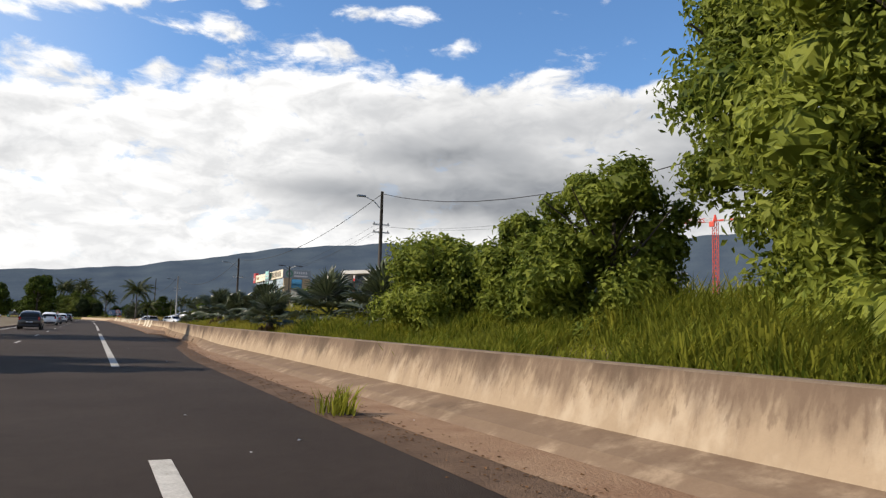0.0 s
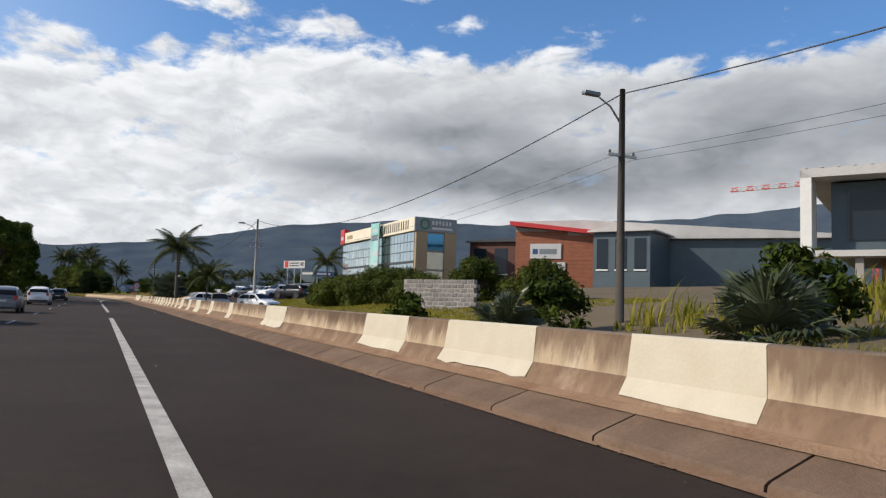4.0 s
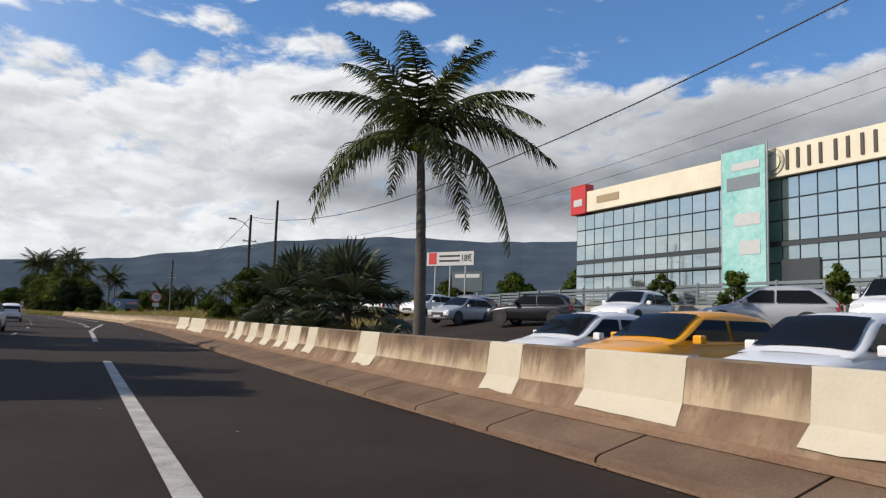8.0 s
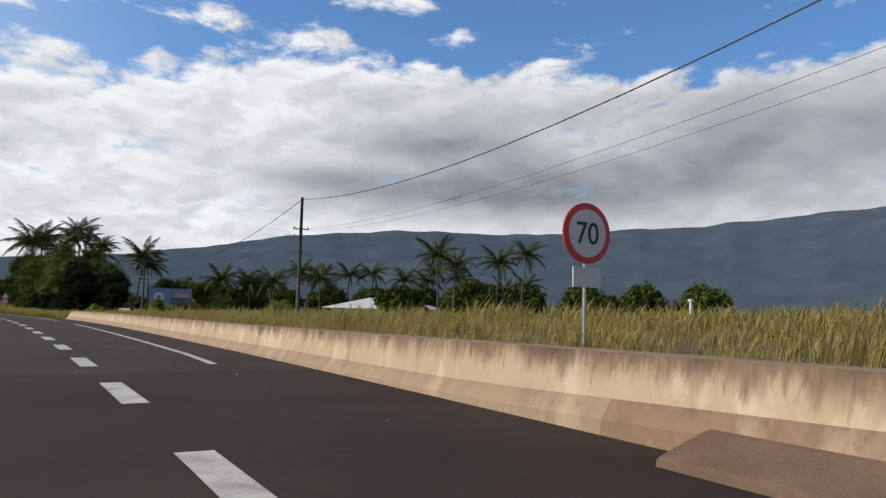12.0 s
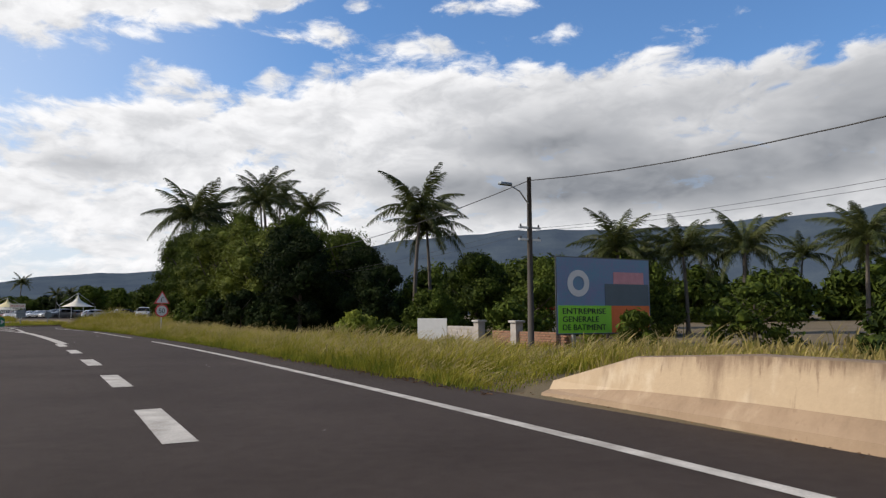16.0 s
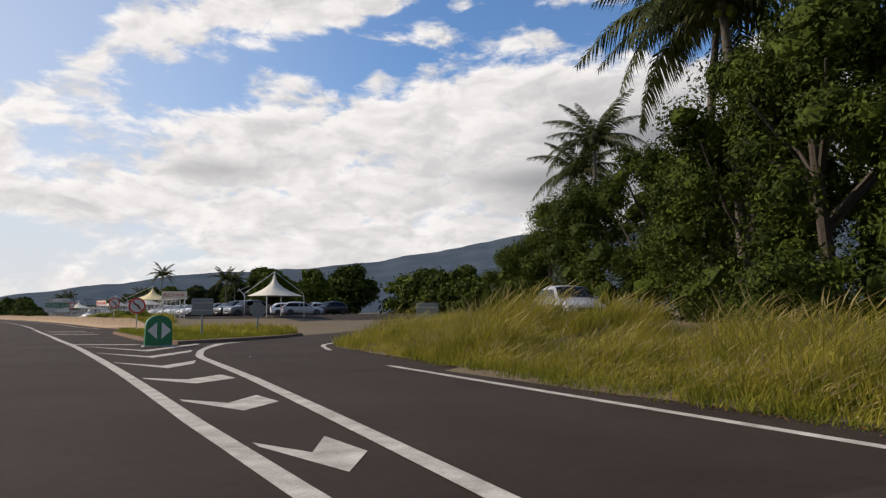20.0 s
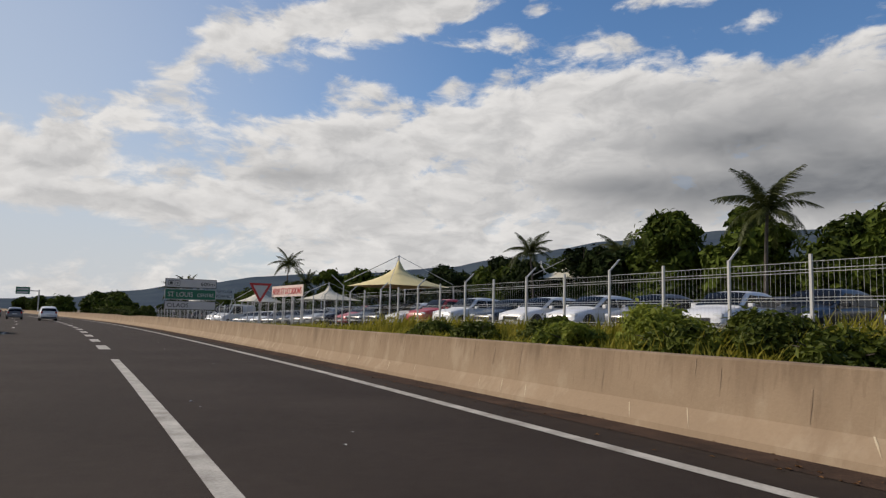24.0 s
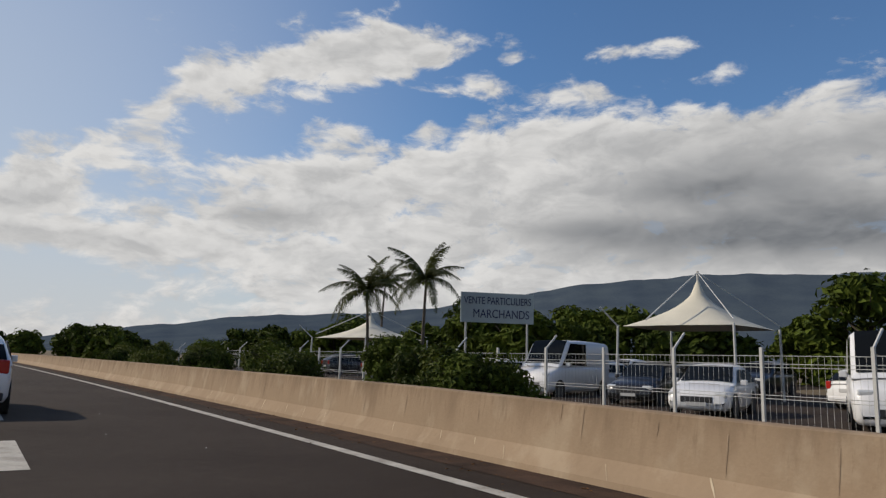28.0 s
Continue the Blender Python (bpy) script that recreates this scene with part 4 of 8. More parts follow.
def leaves(name, centres, radii, per, size, material, rng, squash=1.0, flat=0.0):
    """A crown: many small folded leaves round clump centres, denser at the rim of each clump."""
    c = np.repeat(np.asarray(centres, float), per, axis=0)
    r = np.repeat(np.asarray(radii, float), per)
    n = len(c)
    way = rng.normal(size=(n, 3))
    way /= np.linalg.norm(way, axis=1)[:, None]
    far = np.where(rng.uniform(0, 1, n) < 0.1, rng.uniform(1.0, 1.4, n), rng.uniform(0.68, 1.08, n))
    p = c + way * (r * far)[:, None] * (1, 1, squash)
    nrm = way + rng.normal(size=(n, 3)) * 0.5 + (0, 0, 0.25 + flat)
    nrm /= np.linalg.norm(nrm, axis=1)[:, None]
    a = np.cross(nrm, rng.normal(size=(n, 3)))
    a /= np.linalg.norm(a, axis=1)[:, None] + 1e-9
    b = np.cross(nrm, a)
    sz = (size * rng.uniform(0.6, 1.35, n))[:, None]
    v = np.stack([p - a * sz, p - b * sz * 0.48 + nrm * sz * 0.12, p + a * sz * 1.1 - nrm * sz * 0.15, p + b * sz * 0.48 + nrm * sz * 0.12], 1).reshape(-1, 3)
    i = np.arange(n)[:, None] * 4
    f = np.concatenate([i + (0, 1, 2), i + (0, 2, 3)], 1).reshape(-1, 3)
    # the dense twigs and leaves inside each clump: ragged lumps under the shell
    m = len(centres)
    lump = np.asarray(centres, float)[:, None, :] + LUMP[None] * (np.asarray(radii, float) * 0.6)[:, None, None] * rng.uniform(0.7, 1.12, (m, len(LUMP), 1)) * (1, 1, squash)
    f = np.concatenate([f, (len(v) + np.arange(m)[:, None, None] * len(LUMP) + LUMP_FACES[None]).reshape(-1, 3)])
    return tri_mesh(name, np.concatenate([v, lump.reshape(-1, 3)]), f, material)


def lump_of():
    bm = bmesh.new()
    bmesh.ops.create_icosphere(bm, subdivisions=1, radius=1.0)
    bm.verts.index_update()
    out = np.array([tuple(v.co) for v in bm.verts]), np.array([[v.index for v in q.verts] for q in bm.faces])
    bm.free()
    return out


LUMP, LUMP_FACES = lump_of()


def trunk_mesh(height, radius, rng, limbs=6, spread=2.0):
    bm = bmesh.new()
    lean = rng.uniform(-0.05, 0.05, 2)
    pts = [(lean[0] * height * k, lean[1] * height * k, height * 0.62 * k) for k in (0, 0.15, 0.4, 0.7, 1)]
    tube(pts, [radius * 1.35, radius, radius * 0.85, radius * 0.7, radius * 0.5], 9, bm)
    for j in range(limbs):
        a = 2 * math.pi * (j + rng.uniform(-0.3, 0.3)) / limbs
        z0 = height * rng.uniform(0.25, 0.55)
        ln = spread * rng.uniform(0.6, 1.0)
        tube([(lean[0] * z0, lean[1] * z0, z0), (math.cos(a) * ln * 0.45, math.sin(a) * ln * 0.45, z0 + height * 0.13), (math.cos(a) * ln, math.sin(a) * ln, z0 + height * rng.uniform(0.2, 0.38))], [radius * 0.5, radius * 0.32, radius * 0.12], 6, bm)
    return bm


def tree(m, height, radius, label, seed, material=None, size=0.17, clumps=46, per=70, low=0.15, group="", name="tree", category="tree"):
    """A broad-leaved tree or shrub: trunk with limbs, and an uneven crown of leaves."""
    rng = np.random.default_rng(seed)
    ob = thing(name, m, label, category, group)
    part("trunk", trunk_mesh(height, max(0.05, height * 0.022), rng, 7, radius * 0.8), M_BARK, ob)
    cs, rs = [], []
    for _ in range(clumps):
        u = rng.uniform(0, 1) ** 0.7
        z = low + (1 - low) * u
        wide = math.sin(math.pi * min(1, 0.18 + 0.78 * u)) ** 0.6
        a, q = rng.uniform(0, 2 * math.pi), math.sqrt(rng.uniform(0.1, 1)) * wide
        cr = radius * rng.uniform(0.16, 0.35)
        q *= 1.16 if rng.uniform() < 0.14 else 1.0
        cs.append((math.cos(a) * q * (radius - cr * 0.6), math.sin(a) * q * (radius - cr * 0.6), z * height - cr * 0.7))
        rs.append(cr)
    part("crown", leaves("crown", cs, rs, per, size, material or M_TREE, rng, 0.85), None, ob)
    return ob


def frond_mesh(length, droop, rng, dead=False):
    """A feather frond: a bowed midrib with hanging leaflets on both sides."""
    n = 60
    vs, fs = [], []

    def quad(a, b, c, d):
        k = len(vs)
        vs.extend((a, b, c, d))
        fs.append((k, k + 1, k + 2))
        fs.append((k, k + 2, k + 3))
    pts = []
    for i in range(n + 1):
        u = i / n
        pts.append(Vector((length * (u - 0.12 * droop * u * u), 0, length * (0.42 * u - (0.42 + 0.5 * droop) * u ** 2.1))))
    for a, b in zip(pts, pts[1:]):
        w = 0.035 * (1 - (a.x / length) * 0.8)
        quad(a + Vector((0, -w, 0)), a + Vector((0, w, 0)), b + Vector((0, w * 0.9, 0)), b + Vector((0, -w * 0.9, 0)))
        quad(a + Vector((0, 0, -w)), a + Vector((0, 0, w)), b + Vector((0, 0, w)), b + Vector((0, 0, -w)))
    for i in range(3, n + 1):
        u = i / n
        ll = length * 0.21 * (math.sin(math.pi * min(1, 0.16 + 0.8 * u)) ** 0.7) * rng.uniform(0.8, 1.1)
        way = (pts[i] - pts[i - 1]).normalized()
        for side in (-1, 1):
            p = pts[i - 1].lerp(pts[i], rng.uniform(0, 1))
            out = (Vector((0, side * 0.75, 0)) + way * 0.55 + Vector((0, 0, rng.uniform(-0.75, -0.1)))).normalized()
            mid = p + out * ll * 0.55
            tip = p + out * ll * 0.9 + Vector((0, 0, -ll * rng.uniform(0.3, 0.6)))
            w = way * 0.026 * (length / 3.0)
            quad(p - w, p + w, mid + w * 0.9, mid - w * 0.9)
            k = len(vs)
            vs.extend((mid - w * 0.9, mid + w * 0.9, tip))
            fs.append((k, k + 1, k + 2))
    return tri_mesh("frond", [tuple(v) for v in vs], fs, M_DEADFROND if dead else M_FROND)


_rng = np.random.default_rng(5)
FRONDS = [frond_mesh(4.5, d, _rng) for d in (0.15, 0.4, 0.65, 0.85)]
DEAD = frond_mesh(3.4, 1.8, _rng, True)


def coconut(m, height, seed, label="tall coconut palm with wind-blown feather fronds", scale=1.0, group="coconut palms", fronds=18, lean=0.06, dead=0):
    """A coconut palm: ringed tapered trunk, nuts, and fronds of their own."""
    rng = np.random.default_rng(seed)
    ob = thing("coconut_palm", m, label, "palm", group)
    a = rng.uniform(0, 6.28)
    top = Vector((math.cos(a) * lean * height, math.sin(a) * lean * height, height))
    pts, rad = [], []
    k = 18
    for i in range(k + 1):
        u = i / k
        pts.append((top.x * u * u, top.y * u * u, height * u))
        rad.append((0.2 - 0.09 * u + (0.11 if i == 0 else 0)) * (1.06 if i % 2 else 0.97) * scale)
    part("trunk", tube(pts, rad, 9), M_PALMTRUNK, ob, smooth=True)
    for i in range(fronds):
        u = i / fronds
        tilt = 74 - 78 * u + rng.uniform(-9, 9)
        mesh = FRONDS[min(3, int(u * 4.2))]
        q = part("frond", mesh, None, ob, m=Matrix.Translation(top) @ Euler((0, -radians(tilt - 18), i * 2.399 + rng.uniform(-0.25, 0.25))).to_matrix().to_4x4() @ Matrix.Scale(scale * rng.uniform(0.8, 1.08), 4))
    for i in range(dead):
        part("dead_frond", DEAD, None, ob, "brown hanging dead frond", m=Matrix.Translation(top) @ Euler((0, radians(38), rng.uniform(0, 6.28))).to_matrix().to_4x4() @ Matrix.Scale(scale * 0.8, 4))
    bm = bmesh.new()
    for i in range(7):
        b = rng.uniform(0, 6.28)
        bmesh.ops.create_icosphere(bm, subdivisions=1, radius=0.13 * scale, matrix=Matrix.Translation(top + Vector((math.cos(b) * 0.28, math.sin(b) * 0.28, -0.3 - 0.12 * (i % 2))) * scale))
    tagged(part("nut_cluster", bm, M_BUSH, ob), kind="stuff")
    return ob


def fan_mesh(size, rng, dead=False):
    """A stiff fan leaf: a stalk and pleated blades that part towards their tips."""
    vs, fs = [], []
    stalk = size * 0.9
    for ax in (Vector((0, 0.022, 0)), Vector((0, 0, 0.022))):
        k = len(vs)
        vs.extend((Vector((0, 0, 0)) - ax, ax, Vector((stalk, 0, 0.05)) + ax, Vector((stalk, 0, 0.05)) - ax))
        fs += [(k, k + 1, k + 2), (k, k + 2, k + 3)]
    n = 31
    hub = Vector((stalk, 0, 0.05))
    for i in range(n):
        a = radians(-128 + 256 * i / (n - 1))
        half = radians(256 / (n - 1)) * 0.5
        ln = size * (1.0 - 0.25 * abs(a) / 2.2) * rng.uniform(0.93, 1.06)
        fold = 0.03 * size * (1 if i % 2 else -1)
        cup = 0.16 * size * (abs(a) / 2.2)

        def pt(ang, r, z=0.0):
            return hub + Vector((math.cos(ang) * r, math.sin(ang) * r, z + cup * r / size))
        tip = pt(a, ln, -0.2 * size * rng.uniform(0.2, 1.2))
        k = len(vs)
        vs.extend((hub, pt(a - half, ln * 0.7, -fold * 0.3), pt(a, ln * 0.72, fold), pt(a + half, ln * 0.7, -fold * 0.3), tip))
        fs += [(k, k + 1, k + 2), (k, k + 2, k + 3), (k + 1, k + 4, k + 2), (k + 2, k + 4, k + 3)]
    return tri_mesh("fan_leaf", [tuple(v) for v in vs], fs, M_DEADFROND if dead else M_FAN)


FANS = [fan_mesh(1.0, _rng), fan_mesh(0.9, _rng), fan_mesh(1.05, _rng)]
DEADFAN = fan_mesh(0.85, _rng, True)


def fan_palm(m, trunk, size, seed, label="grey-green fan palm with stiff pleated leaves", leaves_n=22, group="fan palms"):
    rng = np.random.default_rng(seed)
    ob = thing("fan_palm", m, label, "palm", group)
    part("trunk", tube([(0, 0, -0.1), (0, 0, trunk * 0.3), (0, 0, trunk)], [0.24, 0.19, 0.15], 9), M_PALMTRUNK, ob)
    for i in range(leaves_n):
        u = i / leaves_n
        tilt = 84 - 105 * u + rng.uniform(-7, 7)
        part("leaf", FANS[i % 3], None, ob, m=Matrix.Translation((0, 0, trunk)) @ Euler((rng.uniform(-0.3, 0.3), -radians(tilt), i * 2.399)).to_matrix().to_4x4() @ Matrix.Scale(size * rng.uniform(0.8, 1.1), 4))
    for i in range(4):
        part("dead_leaf", DEADFAN, None, ob, "brown dry leaf hanging down", m=Matrix.Translation((0, 0, trunk * 0.9)) @ Euler((0, radians(50), i * 1.6 + 0.4)).to_matrix().to_4x4() @ Matrix.Scale(size * 0.8, 4))
    return ob


def grass(name, s0, s1, d0, d1, count, high, label, material, seed, wide=0.016, lean=0.45, near=1.0, plume=0.0, skip=None, level=None):
    """Blades in tufts on the land between two offsets: one body of stuff. near: how much denser towards the road."""
    rng = np.random.default_rng(seed)
    tufts = max(1, count // 9)
    u, w = rng.uniform(0, 1, tufts), rng.uniform(0, 1, tufts) ** near
    f0, f1 = (d0 if callable(d0) else (lambda s: d0)), (d1 if callable(d1) else (lambda s: d1))
    base = []
    for a, b in zip(u, w):
        s = s0 + (s1 - s0) * a
        d = f0(s) + (f1(s) - f0(s)) * b
        if skip and skip(s, d):
            continue
        p = at(s, d)
        base.append((p.x, p.y, level if level is not None else rise(s, d) if d > 6.3 else 0.02, 0.3 + 1.35 * min(1.0, max(0.0, 0.5 + noise.noise((p.x * 0.45, p.y * 0.45, 2.0)) * 0.9)) ** 1.4))
    base = np.repeat(np.array(base), 9, axis=0)
    n = len(base)
    a = rng.uniform(0, 2 * math.pi, n)
    root = base[:, :3] + np.stack([np.cos(a), np.sin(a), 0 * a], 1) * (rng.uniform(0, 0.22, n) ** 0.8)[:, None]
    h = high * base[:, 3] * rng.uniform(0.45, 1.15, n)
    b = a + rng.normal(0, 0.9, n)
    out = np.stack([np.cos(b), np.sin(b), 0 * b], 1) + (0.28, -0.1, 0)
    side = np.stack([-np.sin(b), np.cos(b), 0 * b], 1) * (wide * rng.uniform(0.7, 1.4, n))[:, None]
    mid = root + out * (h * lean * 0.35)[:, None] + np.stack([0 * h, 0 * h, h * 0.6], 1)
    tip = root + out * (h * lean)[:, None] + np.stack([0 * h, 0 * h, h * 0.95], 1)
    v = np.stack([root - side, root + side, mid + side * 0.8, mid - side * 0.8, tip], 1).reshape(-1, 3)
    i = np.arange(n)[:, None] * 5
    f = np.concatenate([i + (0, 1, 2), i + (0, 2, 3), i + (3, 2, 4)], 1).reshape(-1, 3)
    me = tri_mesh(name, v, f, material)
    ob = tagged(new(name, me), label, "grass", kind="stuff")
    if plume:
        k = rng.permutation(n)[: int(n * plume)]
        t, m2 = tip[k], mid[k]
        top = t + (t - m2) * 0.55 + (0.05, -0.02, 0)
        sd = side[k] * 1.9
        pv = np.stack([t - sd, t + sd, top, t * 0.5 + m2 * 0.5], 1).reshape(-1, 3)
        i = np.arange(len(k))[:, None] * 4
        pf = np.concatenate([i + (0, 1, 2), i + (0, 3, 1)], 1).reshape(-1, 3)
        p2 = new("seed_heads", tri_mesh("seed_heads", pv, pf, M_FLOWER))
        p2.parent = ob
    return ob


def words(text, height, material, name="lettering", depth=0.006, width=None):
    """Lettering as a mesh, in the xz plane, facing -y, centred."""
    cu = bpy.data.curves.new(name, "FONT")
    cu.body, cu.size, cu.extrude, cu.align_x, cu.align_y = text, height * 1.38, depth, "CENTER", "CENTER"
    tmp = bpy.data.objects.new(name, cu)
    me = bpy.data.meshes.new_from_object(tmp)
    bpy.data.objects.remove(tmp)
    me.name = name
    co = np.empty(len(me.vertices) * 3)
    me.vertices.foreach_get("co", co)
    co = co.reshape(-1, 3)
    if len(co):
        co[:, :2] -= (co[:, :2].max(0) + co[:, :2].min(0)) / 2
        co[:, 1] *= height / max(1e-6, np.ptp(co[:, 1]))
        if width:
            co[:, 0] *= width / np.ptp(co[:, 0])
    me.vertices.foreach_set("co", np.stack([co[:, 0], -co[:, 2], co[:, 1]], 1).ravel())
    me.materials.clear()
    me.materials.append(material)
    return me


def disc(radius, thick, n=28, bm=None, y=0.0):
    """A plate facing -y."""
    bm = bm or bmesh.new()
    return prism([(radius * math.cos(2 * math.pi * k / n), radius * math.sin(2 * math.pi * k / n)) for k in range(n)], y, y + thick, bm)


def ring(r0, r1, y0, y1, n=28):
    bm = bmesh.new()
    vs = [[bm.verts.new((r * math.cos(2 * math.pi * k / n), y, r * math.sin(2 * math.pi * k / n))) for k in range(n)] for r, y in ((r1, y1), (r1, y0), (r0, y0), (r0, y1))]
    for a, b in zip(vs, vs[1:]):
        for k in range(n):
            bm.faces.new((a[k], a[(k + 1) % n], b[(k + 1) % n], b[k]))
    bmesh.ops.recalc_face_normals(bm, faces=bm.faces)
    return bm


def power_pole(m, height, label, lamp=False, arms=1, material=None, lamps4=False, lean=0.0):
    """A line pole with cross-arms, insulators and, where it has one, a street lamp."""
    ob = thing("power_pole", m, label, "power pole", "power poles")
    material = material or M_POLE
    part("pole", tube([(0, 0, -0.3), (lean * 0.5, 0, height / 2), (lean, 0, height)], [0.16, 0.13, 0.1] if not lamps4 else [0.08, 0.065, 0.05], 10), material, ob, smooth=True)
    for k in range(arms):
        z = height - 2.4 - 0.55 * k
        bar = part("cross_arm", box(-0.62 + lean, -0.05, z, 0.62 + lean, 0.05, z + 0.09), M_STEEL, ob)
        for x in (-0.52, 0.52):
            part("insulator", tube([(x + lean, 0, z + 0.09), (x + lean, 0, z + 0.2)], [0.05, 0.035], 7), M_DARKTRIM, bar)
    if lamp:
        a = part("lamp_arm", tube([(lean, 0, height - 1.3), (-0.7 + lean, -0.2, height - 0.75), (-1.5 + lean, -0.45, height - 0.55)], [0.04, 0.035, 0.03], 7), M_STEEL, ob)
        part("lamp_head", box(-2.05 + lean, -0.6, height - 0.62, -1.4 + lean, -0.36, height - 0.48, bevel=0.05), M_GREYBACK, a, "grey street lamp head")
    if lamps4:
        for x, y in ((-0.9, 0.0), (-0.5, 0.4), (0.7, -0.3), (1.1, 0.1)):
            a = part("lamp_arm", tube([(0, 0, height - 0.2), (x * 0.7, y, height)], 0.03, 6), M_STEEL, ob)
            part("lamp_head", box(x - 0.18, y - 0.08, height, x + 0.18, y + 0.08, height + 0.08, bevel=0.02), M_DARKTRIM, a)
    return ob


def cable(a, b, sag, r=0.018, name="overhead_cable", label="black overhead cable slung between poles"):
    a, b = Vector(a), Vector(b)
    pts = []
    for i in range(17):
        u = i / 16
        p = a.lerp(b, u)
        p.z -= sag * 4 * u * (1 - u)
        pts.append(p)
    return solid(name, tube(pts, r, 5), M_CABLE, label, "cable", "overhead cables")


# ---- cars ----
def paint(name, base):
    m = mat(name, base, 0.28, 0.0, var=0.12, scale=1.5)
    m.node_tree.nodes["Principled BSDF"].inputs["Coat Weight"].default_value = 0.3
    return m


CAR_SHAPES = {  # length, half width, height, hood, cowl, roof front, roof rear, tail
    "hatch": dict(L=4.0, W=0.86, H=1.48, belt=0.92, nose=0.72, x1=1.05, x2=1.75, x3=3.45, x4=3.95),
    "suv": dict(L=4.35, W=0.9, H=1.64, belt=1.05, nose=0.88, x1=1.2, x2=1.85, x3=3.75, x4=4.3),
    "wagon": dict(L=4.4, W=0.88, H=1.5, belt=0.95, nose=0.74, x1=1.2, x2=1.95, x3=3.95, x4=4.36),
    "van": dict(L=5.2, W=0.98, H=2.35, belt=1.25, nose=1.0, x1=0.85, x2=1.6, x3=5.05, x4=5.18),
}


def wheel_at(ob, x, y, r, meshes):
    w = part("wheel", meshes[0], None, ob, m=pose(x, y, r))
    part("rim", meshes[1], None, w)
    return w


def wheel_meshes(r):
    t = ring(r * 0.62, r, -0.1, 0.1, 22)
    bmesh.ops.bevel(t, geom=[e for e in t.edges if e.calc_face_angle(0) > 0.8], offset=0.02, segments=1, affect="EDGES")
    rim = disc(r * 0.63, 0.12, 20, y=-0.06)
    for k in range(5):
        a = 2 * math.pi * k / 5
        box(-0.03, -0.085, 0.05, 0.03, 0.085, r * 0.58, rim)
        bmesh.ops.rotate(rim, verts=rim.verts[-8:], cent=(0, 0, 0), matrix=Matrix.Rotation(a, 3, "Y"))
    return mesh_of("wheel", t, M_RUBBER, smooth=False), mesh_of("rim", rim, M_RIM)


WHEELS = wheel_meshes(0.32)


def car(m, shape, material, label, group="", name="car", category="car", livery=None):
    """A car with its nose to -x and its origin on the ground under the middle: body, glazing, roof, pillars, wheels, lamps."""
    k = CAR_SHAPES[shape]
    L, W, H, belt = k["L"], k["W"], k["H"], k["belt"]
    ob = thing(name, m, label, category, group)
    o = -L / 2
    bm = bmesh.new()
    rings = []
    stations = [(0.0, 0.5, 0.80, 0.3), (0.06, k["nose"] - 0.08, 0.9, 0.24), (0.22, k["nose"] + 0.02, 0.96, 0.22), (0.6, k["nose"] + 0.1, 1.0, 0.22), (k["x1"], belt - 0.02, 1.0, 0.22), (k["x2"] + 0.3, belt, 1.0, 0.22),
                (L * 0.66, belt + 0.02, 1.0, 0.22), (L * 0.86, belt + 0.03, 0.99, 0.24), (L - 0.12, belt + 0.02, 0.95, 0.27), (L, belt - 0.22, 0.88, 0.34)]
    for x, zt, wf, zb in stations:
        w = W * wf
        half = [(0.0, zt + 0.03), (w * 0.72, zt + 0.02), (w * 0.93, zt - 0.03), (w * 0.99, zt - 0.16), (w, zb + (zt - zb) * 0.55), (w * 0.985, zb + 0.12), (w * 0.9, zb), (0.0, zb - 0.02)]
        loop = half + [(-y, z) for y, z in reversed(half[1:-1])]
        rings.append([bm.verts.new((o + x, y, z)) for y, z in loop])
    for a, b in zip(rings, rings[1:]):
        n = len(a)
        for j in range(n):
            bm.faces.new((a[j], a[(j + 1) % n], b[(j + 1) % n], b[j]))
    bm.faces.new(rings[0]), bm.faces.new(rings[-1])
    bmesh.ops.recalc_face_normals(bm, faces=bm.faces)
    body = part("body", bm, material, ob, smooth=True)
    # cabin: a painted shell on a rounded side profile, with the panes set 8 mm proud of it
    wb, wt = W * 0.94, W * (0.9 if shape == "van" else 0.76)

    def wide(z):
        return wb + (wt - wb) * min(1, max(0, (z - belt) / (H - belt))) ** 1.2
    knots = [(k["x1"] - 0.12, belt - 0.03), (k["x1"] + 0.2, belt + 0.2 * (H - belt)), (k["x2"] - 0.05, H - 0.13), (k["x2"] + 0.3, H - 0.035), ((k["x2"] + k["x3"]) / 2, H), (k["x3"] - 0.45, H - 0.035), (k["x3"], H - 0.14), (k["x4"] - 0.08, belt + 0.12), (k["x4"] + 0.02, belt - 0.05)]
    prof = []
    for q in range(len(knots) - 1):
        p0, p1, p2, p3 = (Vector(knots[min(max(q + e, 0), len(knots) - 1)]) for e in (-1, 0, 1, 2))
        for u in (0.0, 0.33, 0.67):
            prof.append(0.5 * (2 * p1 + (p2 - p0) * u + (2 * p0 - 5 * p1 + 4 * p2 - p3) * u * u + (3 * p1 - p0 - 3 * p2 + p3) * u ** 3))
    prof.append(Vector(knots[-1]))
    bm = bmesh.new()
    rows = []
    for q in prof:
        w = wide(q.y)
        hgt = max(0.02, q.y - belt + 0.08)
        half = [(wb, q.y - hgt), ((wb + w) / 2 + 0.01, q.y - hgt * 0.5), (w, q.y - min(0.09, hgt * 0.3)), (w * 0.9, q.y - 0.015), (w * 0.5, q.y + 0.018), (0.0, q.y + 0.026)]
        loop = half + [(-y, z) for y, z in reversed(half[:-1])]
        rows.append([bm.verts.new((o + q.x, y, z)) for y, z in loop])
    for a, c in zip(rows, rows[1:]):
        for q in range(len(a) - 1):
            bm.faces.new((a[q], a[q + 1], c[q + 1], c[q]))
    bmesh.ops.recalc_face_normals(bm, faces=bm.faces)
